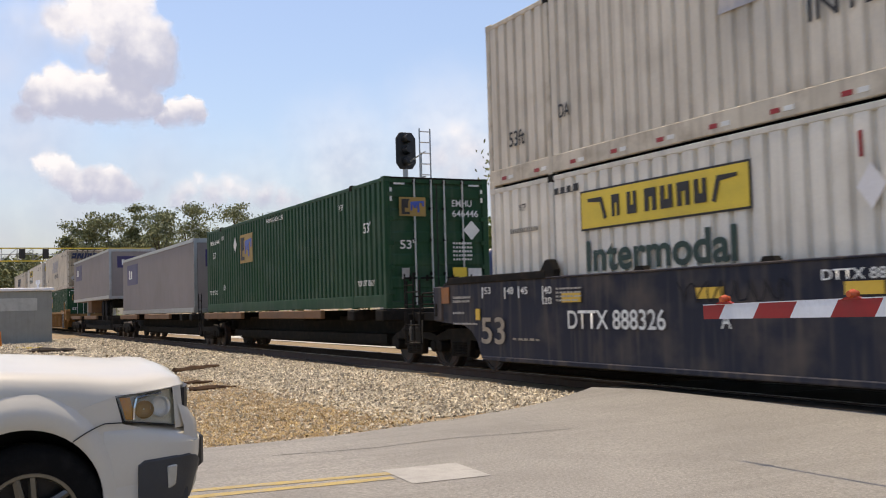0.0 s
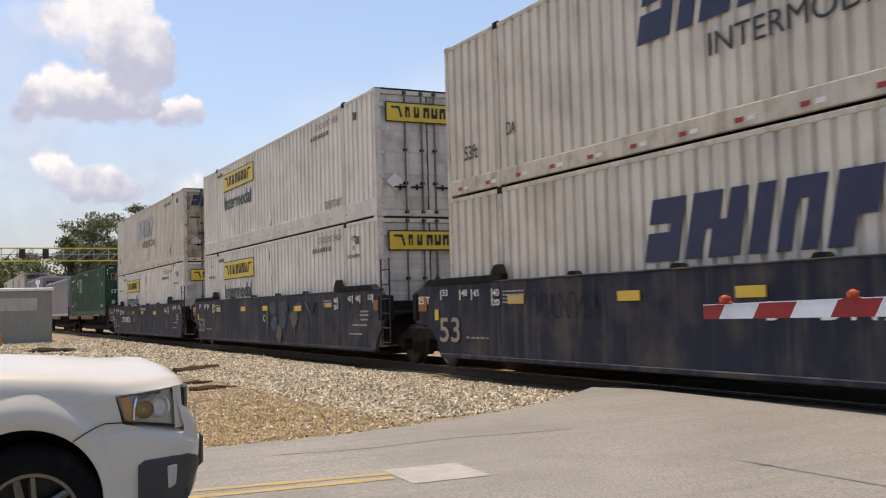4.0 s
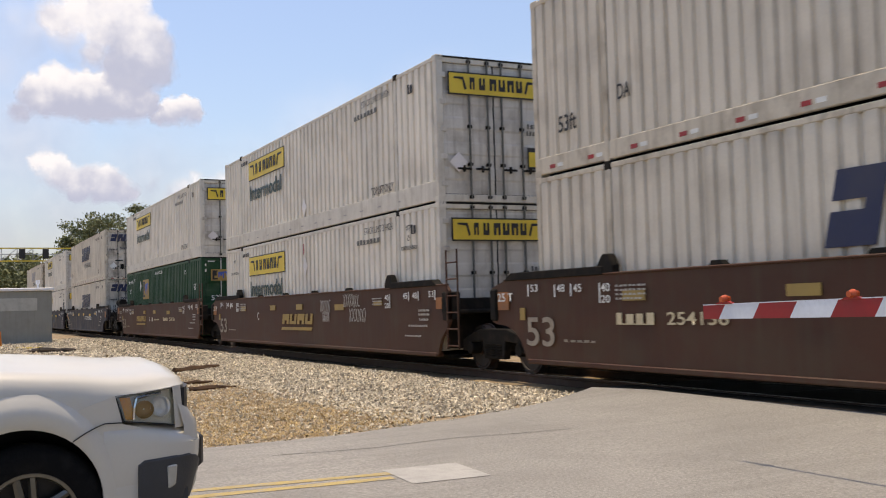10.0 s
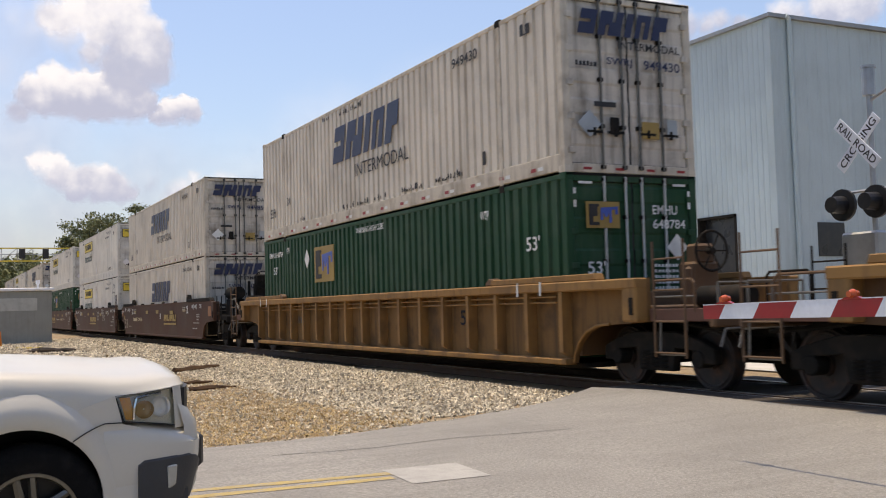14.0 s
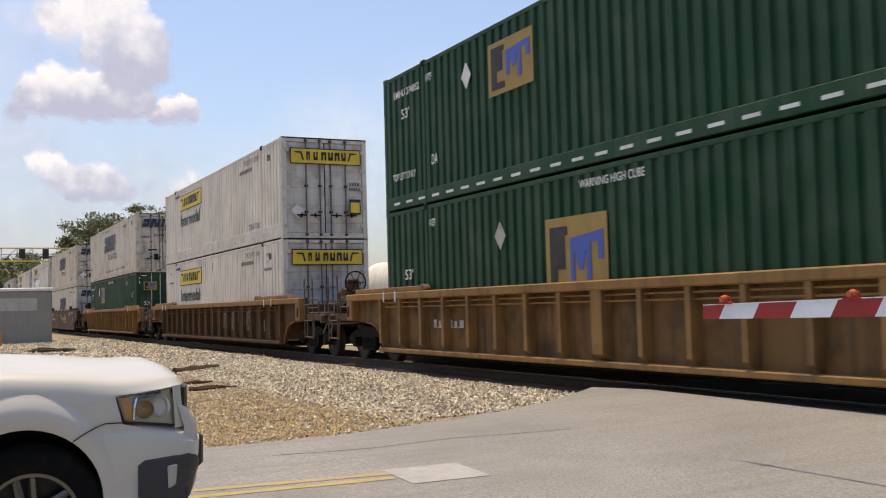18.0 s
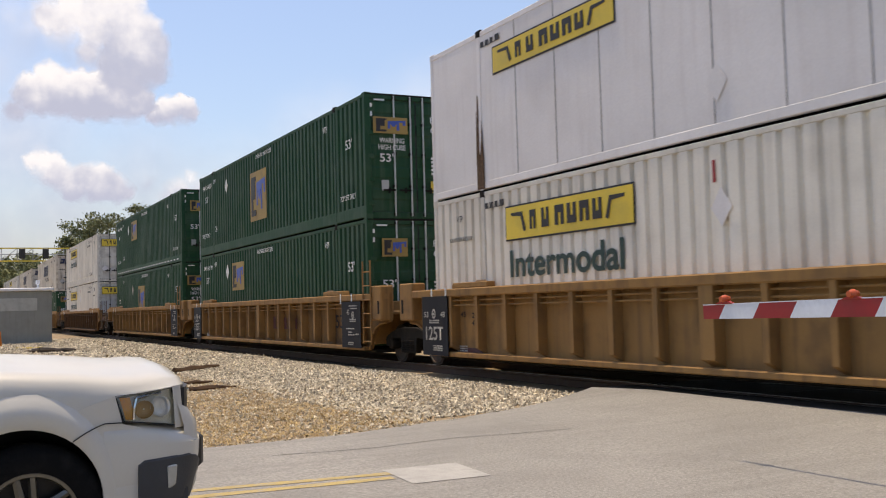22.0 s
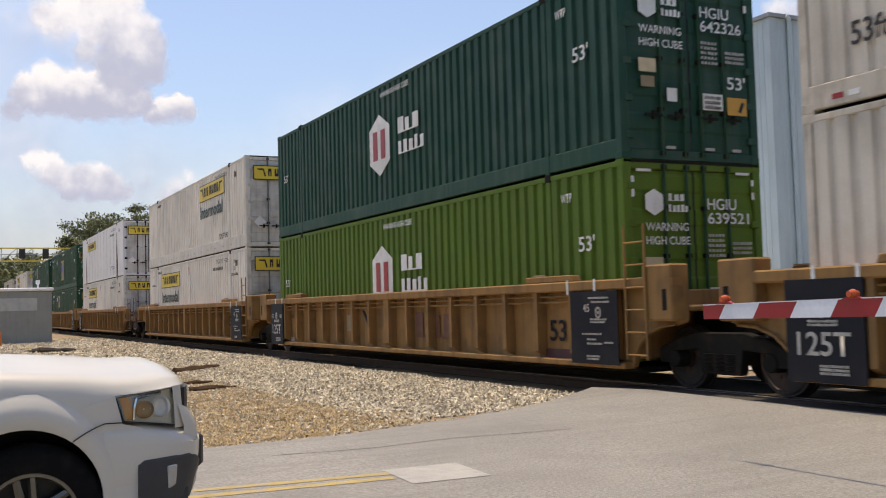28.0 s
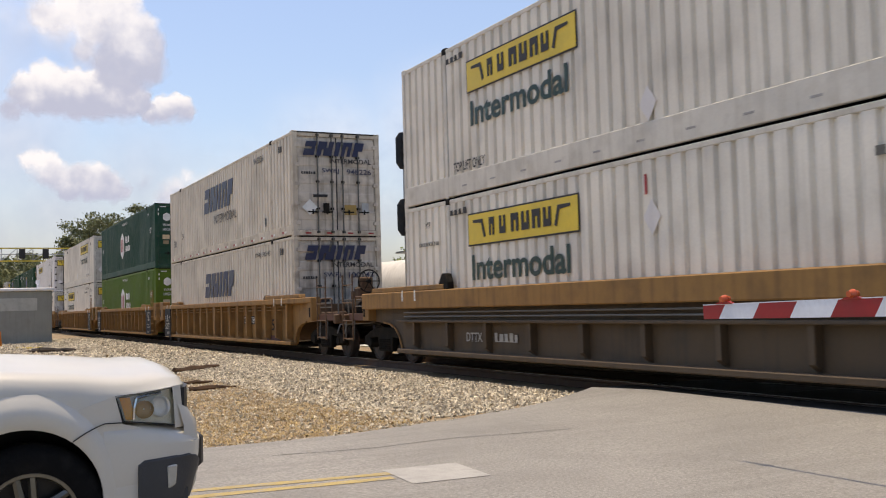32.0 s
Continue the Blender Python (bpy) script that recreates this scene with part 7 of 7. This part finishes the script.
CARS = [
    lambda: brown_or_blue(car_blue, BLUE, "outer", "joint", [("DTTX 888326", FAR + 2.65, 0.82, 2.3, 0.28, chalk), ("A", FAR + 6.0, 0.85, 0.18, 0.2, chalk), ("DTTX 888326 A", FAR + 7.6, 1.38, 1.5, 0.12, chalk)]),
    lambda: brown_or_blue(car_blue, BLUE, "joint", "joint", [("C", FAR + 8.0, 0.9, 0.16, 0.2, chalk)]),
    lambda: brown_or_blue(car_blue, BLUE, "joint", "outer", [("DTTX 888326", FAR + 9.2, 0.95, 2.6, 0.22, chalk), ("B", FAR + 8.4, 0.95, 0.18, 0.22, chalk)]),
    lambda: brown_or_blue(car_brown, BROWN, "outer", "joint", [("@", FAR + 3.85, 0.88, 2.3, 0.24, dull_gold), ("=", FAR + 3.8, 0.72, 2.2, 0.07, dull_gold), ("A", FAR + 6.98, 0.88, 0.18, 0.19, chalk), ("#3", FAR + 7.58, 0.88, 0.22, 0.2, chalk), ("#9", FAR + 8.09, 0.93, 1.15, 0.06, cream), ("#4", FAR + 10.05, 0.91, 1.0, 0.14, cream), ("254136", FAR + 11.27, 0.91, 1.12, 0.14, cream)]),
    lambda: brown_or_blue(car_brown, BROWN, "joint", "joint", bn),
    lambda: brown_or_blue(car_brown, BROWN, "joint", "outer", [("@", FAR + 9.6, 0.90, 2.4, 0.26, dull_gold), ("=", FAR + 9.55, 0.75, 2.4, 0.07, dull_gold), ("B", FAR + 8.8, 0.98, 0.18, 0.24, chalk), ("#4", FAR + 2.35, 0.89, 0.9, 0.17, cream), ("254136", FAR + 3.45, 0.89, 1.16, 0.17, cream)]),
    lambda: yellow_car(YELLOW, "outer", "outer", [("#5", FAR + 3.2, 0.86, 0.9, 0.18, spray_tan), ("53", FAR + 12.6, 0.85, 0.45, 0.28, car_black)], 1.05, None, darker_sheet),
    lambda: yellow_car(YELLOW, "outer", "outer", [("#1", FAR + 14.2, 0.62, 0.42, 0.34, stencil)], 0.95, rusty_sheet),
    lambda: yellow_car(YELLOW, "outer", "joint", [("53", -2.0, 0.75, 0.5, 0.32, car_black), ("#6", FAR + 2.33, 0.80, 1.3, 0.16, dim_chalk)], 1.45, None, darker_sheet),
    lambda: yellow_car(YELLOW, "joint", "joint", [("125T", FAR + 0.02, 0.57, 0.74, 0.26, dim_chalk), ("#5", FAR + 9.0, 0.7, 2.4, 0.35, spray_maroon), ("53", -2.0, 0.75, 0.5, 0.32, car_black)], 1.45, None, darker_sheet),
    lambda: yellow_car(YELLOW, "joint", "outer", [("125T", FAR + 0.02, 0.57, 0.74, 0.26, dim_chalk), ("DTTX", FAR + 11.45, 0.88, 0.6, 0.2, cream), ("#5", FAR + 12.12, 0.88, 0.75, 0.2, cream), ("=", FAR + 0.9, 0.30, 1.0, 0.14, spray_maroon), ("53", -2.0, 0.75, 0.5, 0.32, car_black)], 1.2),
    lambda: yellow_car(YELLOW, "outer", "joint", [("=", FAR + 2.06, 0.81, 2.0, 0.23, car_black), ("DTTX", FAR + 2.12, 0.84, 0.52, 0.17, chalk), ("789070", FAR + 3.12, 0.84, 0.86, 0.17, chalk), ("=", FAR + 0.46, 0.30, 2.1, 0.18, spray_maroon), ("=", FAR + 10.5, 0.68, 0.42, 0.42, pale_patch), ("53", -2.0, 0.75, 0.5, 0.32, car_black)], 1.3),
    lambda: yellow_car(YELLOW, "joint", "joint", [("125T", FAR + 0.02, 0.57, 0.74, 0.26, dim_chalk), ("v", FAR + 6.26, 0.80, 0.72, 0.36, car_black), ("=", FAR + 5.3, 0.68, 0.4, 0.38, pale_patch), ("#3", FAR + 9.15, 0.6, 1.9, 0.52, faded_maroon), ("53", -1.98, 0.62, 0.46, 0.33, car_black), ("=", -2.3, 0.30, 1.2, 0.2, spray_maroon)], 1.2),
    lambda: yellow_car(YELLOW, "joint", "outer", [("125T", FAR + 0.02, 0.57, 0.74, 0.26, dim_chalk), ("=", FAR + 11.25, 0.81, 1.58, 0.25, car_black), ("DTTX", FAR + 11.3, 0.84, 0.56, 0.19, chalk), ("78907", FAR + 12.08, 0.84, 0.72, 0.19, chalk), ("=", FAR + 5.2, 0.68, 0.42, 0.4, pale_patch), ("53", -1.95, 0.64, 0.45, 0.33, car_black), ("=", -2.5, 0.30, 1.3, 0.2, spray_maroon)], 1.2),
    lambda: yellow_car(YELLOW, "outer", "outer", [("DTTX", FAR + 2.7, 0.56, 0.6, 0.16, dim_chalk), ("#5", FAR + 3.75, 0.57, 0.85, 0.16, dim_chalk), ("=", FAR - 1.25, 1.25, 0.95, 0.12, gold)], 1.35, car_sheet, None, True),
]
GRAFFITI = {7: ((9.6, 0.62, 0.7, 0.62, stencil, 1, 7), (10.7, 0.55, 0.9, 0.75, stencil, 6, 9), (12.0, 0.55, 0.8, 0.75, stencil, 8, 8), (3.0, 0.7, 0.6, 0.5, spray_tan, 2, 5)), 4: ((9.8, 1.12, 0.72, 0.34, dim_chalk, 1, 6), (9.95, 0.88, 0.5, 0.28, dim_chalk, 4, 5), (11.4, 1.22, 1.0, 0.34, dim_chalk, 3, 8), (11.75, 0.88, 1.05, 0.36, dim_chalk, 6, 8)), 0: ((5.2, 1.15, 1.9, 0.3, car_black, 2, 8),), 2: ((3.3, 0.95, 1.8, 0.45, car_black, 5, 8),)}
def mural(car):
    """Faded sprayed patches, tan over olive and slate, with drips."""
    rnd = random.Random(5)
    for x, z, w, h, mat in ((8.35, 1.0, 0.30, 0.6, spray_tan), (8.95, 1.27, 0.85, 0.44, spray_olive), (9.85, 1.28, 0.9, 0.40, spray_olive), (9.0, 0.80, 0.7, 0.36, spray_slate), (9.8, 0.92, 0.75, 0.45, spray_slate), (9.1, 0.98, 0.5, 0.16, spray_tan), (9.45, 0.58, 0.55, 0.55, spray_tan), (10.8, 0.98, 0.75, 0.50, spray_tan), (10.75, 0.95, 0.35, 0.3, spray_rose), (11.2, 1.3, 0.7, 0.22, spray_slate)):
        o = []
        for k in range(26):
            a = 2 * math.pi * k / 26
            r = rnd.uniform(0.66, 1.05)
            o.append((FAR + x + w * 0.5 * r * math.cos(a), z + h * 0.5 * r * math.sin(a)))
        plate(o, mat, car, "graffiti", off=-1.500 - 0.0008 * len(car.children) % 0.004, thick=0.002, label="faded sprayed paint patch")
    for x, z, w, h in ((10.83, 0.42, 0.12, 0.4), (9.9, 0.5, 0.09, 0.3), (8.42, 0.6, 0.1, 0.35)):
        plate([(FAR + x, z), (FAR + x + w * 0.4, z + h), (FAR + x - w * 0.6, z + h)], spray_tan, car, "paint_drip", off=-1.503, thick=0.002)
    scribble(FAR + 8.6, 1.1, 1.7, 0.36, spray_slate, car, 3, 11, -1.506)
    for a, c in (((11.75, 1.40), (12.1, 1.12)), ((12.5, 1.40), (12.2, 1.12))):
        part("graffiti", Shape().path([(FAR + a[0], -1.497, a[1]), (FAR + c[0], -1.497, c[1])], 0.02, 4), spray_slate, car, "faded pale sprayed stroke")


for i, x in enumerate(NEAR):
    car = put(CARS[i](), x)
    if i == 1:
        mural(car)
    for at, z, w, h, mat, seed, n in GRAFFITI.get(i, ()):
        scribble(FAR + at, z, w, h, mat, car, seed, n, -1.352 if i == 7 else -1.508)
    for (kind, maker), z in zip(STACKS[i], (UP, LOW)):
        load(kind, x, z, maker)

# leading cars: a flat car with a green container, two trailers, then a stack
def flat_car():
    c = thing("flat_car", "dark spine car with wooden side bolsters", "flat car")
    part("spine", Shape().box(FAR - 1.6, 1.9, -0.38, 0.38, 0.55, 1.02), iron, c, bevel=0.03)
    for x in (FAR + 0.3, FAR + 2.0, -5.5, -1.9, -0.2):
        part("bolster", Shape().box(x - 0.22, x + 0.22, -1.4, 1.4, 0.92, 1.17), iron, c, bevel=0.03)
    for a, b in ((FAR + 0.4, FAR + 5.2), (-9.0, -3.6)):
        part("side_board", Shape().box(a, b, -1.52, -1.40, 0.98, 1.19), timber_warm, c, "weathered timber side board", 0.02)
    part("end_beam", Shape().box(1.75, 1.9, -1.4, 1.4, 0.7, 1.1), iron, c, bevel=0.03)
    part("side_sill", Shape().box(FAR + 1.4, -1.4, -0.7, 0.7, 0.38, 0.6), iron, c)
    part("underframe", Shape().box(FAR + 1.6, -1.6, -0.55, 0.55, 0.30, 0.42), iron, c, bevel=0.03)
    part("coupler", Shape().box(1.9, 2.1, -0.14, 0.14, 0.7, 1.0), iron, c, bevel=0.02)
    ladder(c, 1.2, 0.4, 1.9, y=-1.4)
    truck(c, 0.9)
    truck(c, FAR - 0.6)
    return c


timber_warm = material("worn_timber", (0.17, 0.09, 0.042), 0.8, 0, (0.06, 0.045, 0.03), 0.5, 1.5, 25, 0.2)


def trailer(base):
    c = thing("freight_trailer", "pale grey smooth-sided freight trailer with a purple panel", "trailer")
    s = Shape().box(-16.2, 0, -1.29, 1.29, 0.0, 2.82)
    b = part("body", s, trailer_grey, c, bevel=0.03)
    part("rear_frame", Shape().box(0.0, 0.03, -1.29, -1.17, 0, 2.82).box(0, 0.03, 1.17, 1.29, 0, 2.82).box(0, 0.03, -1.17, 1.17, 2.66, 2.82).box(0, 0.03, -1.17, 1.17, 0, 0.16), steel, c)
    for y0, y1 in ((-1.15, -0.01), (0.01, 1.15)):
        part("door", Shape().box(0.004, 0.02, y0, y1, 0.18, 2.64), trailer_grey, c)
    part("top_rail", Shape().box(-16.15, -0.05, -1.31, -1.29, 2.68, 2.80), steel, c)
    part("bottom_rail", Shape().box(-16.15, -0.05, -1.31, -1.29, 0.02, 0.2), steel, c)
    plate([(-14.8, 1.45), (-11.9, 1.45), (-11.9, 2.45), (-14.8, 2.45)], deep_purple, c, "logo_panel", off=-1.298, label="dark purple logo panel")
    bars(-14.3, 1.75, 1.0, 0.45, 2, chalk, c, off=-1.306, name="wordmark")
    plate([(-0.85, 1.75), (0.85, 1.75), (0.85, 2.4), (-0.85, 2.4)], deep_purple, c, "logo_panel", "end", 0.022)
    bars(-0.6, 1.9, 1.1, 0.32, 4, chalk, c, "end", 0.03, "wordmark")
    if base:
        for x in (-2.2, -3.5):
            for y in (-1.0, 1.0):
                part("wheel", Shape().tube((x, y - 0.15, -0.55), (x, y + 0.15, -0.55), 0.5, 20), tyre, c, smooth=True)
        part("landing_leg", Shape().box(-12.3, -12.1, -0.9, -0.75, -1.0, 0).box(-12.3, -12.1, 0.75, 0.9, -1.0, 0), steel, c)
        part("subframe", Shape().box(-4.6, -1.4, -0.6, 0.6, -0.5, 0), iron, c)
        part("fuel_box", Shape().box(-9.5, -8.0, -1.2, -0.4, -0.75, 0), timber_warm, c)
    return c


deep_purple = material("purple_panel", (0.032, 0.024, 0.11), 0.5, 0, GRIME, 0.15, 1, 30, 0.02)
put(flat_car(), -20.5)
load("emp_flat", -20.5, 1.19, lambda: emp("EMHU", 646446))
put(flat_car(), -38.8)
put(trailer(False), -38.8, 1.21)
put(flat_car(), -59.7)
put(trailer(True), -59.7, 2.12)
for x, up, lo in ((-80.0, "navy_mark_faded", "emp_a"), (-99.7, "yellow_mark", "navy_mark_b"), (-119.4, "navy_mark_a", "yellow_mark_low")):
    put(yellow_car(YELLOW, "joint", "joint", []), x)
    load(up, x, UP, None)
    load(lo, x, LOW, None)


# ---- clouds ----
def cloud_paint(puffs, base, soft, dense, seed, tone):
    """Glowing vapour heaped up from round puffs, in degrees; frayed by noise, painted sunlit above and shaded lavender
    below.
    """
    m = bpy.data.materials.new("cloud_vapour")
    m.use_nodes = True
    n, link = m.node_tree.nodes, m.node_tree.links.new
    n.clear()
    out, em, tr, mx = n.new("ShaderNodeOutputMaterial"), n.new("ShaderNodeEmission"), n.new("ShaderNodeBsdfTransparent"), n.new("ShaderNodeMixShader")
    co = n.new("ShaderNodeTexCoord").outputs["Object"]

    def vec(op, a, c):
        x = n.new("ShaderNodeVectorMath")
        x.operation = op
        for s, k in ((a, 0), (c, 1)):
            if isinstance(s, tuple):
                x.inputs[k].default_value = s
            else:
                link(s, x.inputs[k])
        return x

    def calc(op, a, c, d=None):
        x = n.new("ShaderNodeMath")
        x.operation = op
        for s, k in ((a, 0), (c, 1), (d, 2)):
            if isinstance(s, (int, float)):
                x.inputs[k].default_value = s
            elif s is not None:
                link(s, x.inputs[k])
        return x.outputs[0]

    def warped(p):
        for sc, amt, det in ((0.6, 0.75, 3.0), (2.0, 0.42, 6.0)):
            t = n.new("ShaderNodeTexNoise")
            t.noise_dimensions = "4D"
            t.inputs["W"].default_value = seed * 2.3
            t.inputs["Scale"].default_value, t.inputs["Detail"].default_value, t.inputs["Roughness"].default_value = sc, det, 0.6
            link(co, t.inputs["Vector"])
            s = vec("SUBTRACT", t.outputs["Color"], (0.5, 0.5, 0.5)).outputs[0]
            s = vec("MULTIPLY", s, (amt * 1.6, amt * 1.6, 0.0)).outputs[0]
            p = vec("ADD", p, s).outputs[0]
        return p

    def field(p, blur):
        f = None
        for x, y, r in puffs:
            d = vec("DISTANCE", p, (x, y, 0.0)).outputs["Value"]
            g = calc("MULTIPLY_ADD", d, -1.0, r)
            f = g if f is None else calc("SMOOTH_MAX", f, g, blur)
        return f

    def ranged(v, a, c, lo, hi):
        x = n.new("ShaderNodeMapRange")
        x.interpolation_type = "SMOOTHSTEP"
        for k, s in zip(("From Min", "From Max", "To Min", "To Max"), (a, c, lo, hi)):
            x.inputs[k].default_value = s
        link(v, x.inputs["Value"])
        return x.outputs[0]

    p = warped(co)
    f = field(p, 0.5)
    sep = n.new("ShaderNodeSeparateXYZ")
    link(p, sep.inputs[0])
    floor_y = max(base, min(y - r for x, y, r in puffs))
    head = max(y + r for x, y, r in puffs)
    alpha = calc("MULTIPLY", ranged(f, 0.0, soft * 1.2, 0.0, dense), ranged(sep.outputs["Y"], floor_y - 0.15, floor_y + 0.55, 0.0, 1.0))
    link(alpha, mx.inputs["Fac"])
    # sun and shade painted as glow: grey bellies, bright heads, broken up by broad billows
    roll = n.new("ShaderNodeTexNoise")
    roll.noise_dimensions = "4D"
    roll.inputs["W"].default_value = seed * 1.7
    roll.inputs["Scale"].default_value, roll.inputs["Detail"].default_value = 0.9, 5.0
    link(co, roll.inputs["Vector"])
    rise = calc("MULTIPLY_ADD", roll.outputs["Fac"], 0.9 * (head - floor_y), sep.outputs["Y"])
    lit = ranged(rise, floor_y + 0.62 * (head - floor_y), floor_y + 1.3 * (head - floor_y), 0.0, 1.0)
    col = n.new("ShaderNodeMix")
    col.data_type = "RGBA"
    col.inputs[6].default_value, col.inputs[7].default_value = (0.42, 0.46, 0.57, 1), tuple(v * tone + w * (1 - tone) for v, w in zip((0.80, 0.81, 0.81, 1), (0.52, 0.54, 0.62, 1)))
    link(lit, col.inputs[0])
    link(col.outputs[2], em.inputs["Color"])
    link(tr.outputs[0], mx.inputs[1])
    link(em.outputs[0], mx.inputs[2])
    link(mx.outputs[0], out.inputs["Surface"])
    return m


CLOUDS = []


def cloud(puffs, base=-9.0, soft=0.35, dense=1.0, tone=1.0):
    """A far glowing bank of cumulus, used for painted haze too, its puffs by bearing from the track, height over the
    horizon and radius in degrees.
    """
    d = 2400.0 + 12.0 * len(CLOUDS)
    az = sum(q[0] for q in puffs) / len(puffs)
    el = sum(q[1] for q in puffs) / len(puffs)
    a, e = radians(az), radians(el)
    p = Vector(EYE) + d * Vector((-math.cos(a) * math.cos(e), math.sin(a) * math.cos(e), math.sin(e)))
    local = [((az - x) * math.cos(e), y - el, r * 1.08 + 0.2) for x, y, r in puffs]
    w = max(abs(q[0]) + q[2] for q in local) + 0.6
    h = max(abs(q[1]) + q[2] for q in local) + 0.6
    me = Shape().add([(-w, -h, 0), (w, -h, 0), (w, h, 0), (-w, h, 0)], [(0, 1, 2, 3)]).mesh("cloud")
    me.materials.append(cloud_paint(local, base - el, soft, dense, len(CLOUDS) + 1, tone))
    ob = tagged(new("cloud", me), "white glowing sheet of fair-weather cumulus and painted haze", "cloud", kind="structure")
    ob.scale = (d * math.tan(radians(1)), d * math.tan(radians(1)), 1)
    ob.visible_shadow = False
    CLOUDS.append((ob, look(p, EYE)))
    return ob


cloud([(10.67, 14.98, 0.98), (10.99, 14.01, 0.98), (11.06, 13.02, 0.82), (10.0, 14.3, 1.31), (9.69, 15.91, 0.82), (8.54, 15.68, 1.15), (8.21, 15.02, 0.98), (9.33, 12.96, 1.15), (6.93, 15.9, 0.98), (5.82, 15.51, 0.82), (7.72, 13.86, 0.66), (10.14, 12.33, 0.82), (9.7, 16.87, 0.98), (8.23, 16.94, 0.98)], soft=0.5, dense=0.95)
cloud([(4.88, 14.81, 1.8), (3.96, 15.37, 1.47), (5.97, 14.41, 1.31), (6.6, 13.48, 0.98)], soft=2.4, dense=0.5)
cloud([(5.57, 12.62, 0.46), (4.71, 12.09, 0.62), (4.56, 11.44, 0.57), (6.12, 12.19, 0.66), (7.22, 12.18, 0.66), (8.18, 12.06, 0.74), (9.32, 11.8, 0.82), (10.13, 11.66, 0.74), (5.8, 11.25, 0.9), (7.06, 11.14, 0.82), (8.34, 11.02, 0.82), (9.63, 10.98, 0.74), (3.94, 10.57, 0.41), (10.62, 11.26, 0.49)], base=10.1, soft=0.3)
cloud([(11.11, 10.69, 0.41), (11.78, 10.95, 0.57), (12.54, 11.05, 0.52), (12.95, 10.64, 0.41), (11.61, 10.36, 0.33), (12.28, 10.54, 0.46)], base=10.03, soft=0.24)
cloud([(5.0, 7.96, 0.41), (5.7, 8.14, 0.46), (6.24, 7.91, 0.36), (6.08, 7.25, 0.57), (6.87, 7.18, 0.49), (7.66, 7.19, 0.57), (8.38, 7.36, 0.57), (9.02, 6.95, 0.52), (9.59, 6.54, 0.36), (8.14, 6.61, 0.66), (6.86, 6.59, 0.57), (8.94, 6.36, 0.41)], base=5.68, soft=0.34, dense=0.95)
cloud([(13.05, 7.2, 0.47), (12.38, 6.64, 0.65), (11.94, 6.19, 0.65), (14.6, 6.86, 0.65), (15.27, 6.63, 0.54), (13.71, 6.41, 0.75), (16.4, 6.28, 0.65), (17.53, 6.16, 0.6), (18.21, 5.92, 0.43), (19.58, 5.79, 0.54)], soft=0.7, dense=0.85)
cloud([(27.37, 9.78, 0.86), (28.05, 8.72, 1.18), (28.96, 8.0, 1.08), (26.39, 8.31, 0.97), (27.3, 7.36, 1.08), (29.15, 6.37, 1.29)], soft=1.2, dense=0.7)
cloud([(39.53, 15.57, 0.79), (40.44, 14.81, 0.9), (41.82, 14.68, 0.63), (42.52, 14.8, 0.54), (43.64, 14.46, 0.63), (38.6, 15.87, 0.9)], soft=0.6, dense=0.9)
cloud([(45.78, 14.72, 0.77), (46.55, 14.68, 0.54), (48.29, 14.97, 1.13), (49.77, 14.77, 1.13)], soft=0.6, dense=0.85)
# grey bodies between the bright heads, their shade painted as a duller glow
cloud([(7.81, 13.56, 1.10), (8.68, 13.16, 1.16), (9.70, 12.91, 1.29), (10.69, 13.24, 1.03), (8.40, 14.61, 1.16), (9.42, 14.22, 1.16), (10.29, 12.03, 0.84), (9.40, 11.70, 0.97), (7.80, 12.24, 0.84), (6.39, 14.78, 1.16), (5.68, 15.74, 1.10), (6.97, 15.97, 1.10)], soft=1.3, dense=0.8, tone=0.75)
cloud([(6.08, 11.13, 0.84), (7.21, 10.89, 0.77), (8.51, 10.93, 0.84), (9.68, 10.97, 0.84), (10.57, 10.99, 0.58), (4.96, 10.94, 0.71), (3.85, 10.37, 0.45)], soft=1.0, dense=0.8, tone=0.4)
cloud([(5.49, 7.58, 0.65), (6.47, 7.00, 0.77), (7.61, 6.87, 0.84), (8.62, 6.88, 0.71), (9.34, 6.43, 0.52), (5.50, 8.17, 0.65), (10.67, 6.90, 0.39)], soft=1.0, dense=0.75, tone=0.6)
# painted haze that greys the sky low down and towards the sun's side
cloud([(3.04, 12.85, 4.19), (4.12, 8.86, 5.48), (6.32, 5.36, 5.48), (10.38, 6.90, 4.84), (3.02, 4.17, 4.84)], soft=6.0, dense=0.55, tone=0.3)
# a thin bright veil, painted in to lift the middle of the sky
cloud([(16.0, 6.5, 4.0), (21.0, 8.0, 5.0), (27.0, 9.0, 5.5), (24.0, 5.0, 4.0), (32.0, 10.0, 4.0)], soft=5.5, dense=0.55)


# ---- what moves ----
def motions():
    times = [float(k) for k in range(33)]
    for ob, x, z in MOVING:
        walk(ob, [(t, pose(x - travel(t), 0, z)) for t in times])
    beats = [k / FPS for k in range(0, 32 * FPS + 1)]
    turns = [-math.degrees(travel(t) / WHEEL) for t in beats]
    for ob, x in SPINNING:
        walk(ob, [(t, pose(x, 0, WHEEL, 0, a, 0)) for t, a in zip(beats, turns)])
    for ob, m in CLOUDS:
        q = m.to_quaternion()
        side = Vector((0.25, 0.97, 0.0))
        walk(ob, [(t, Matrix.LocRotScale(m.translation - side * (t - 8.0) * 0.85 + Vector((0, 0, t * 0.2)), q, None)) for t in (0.0, 16.0, 32.0)])


motions()
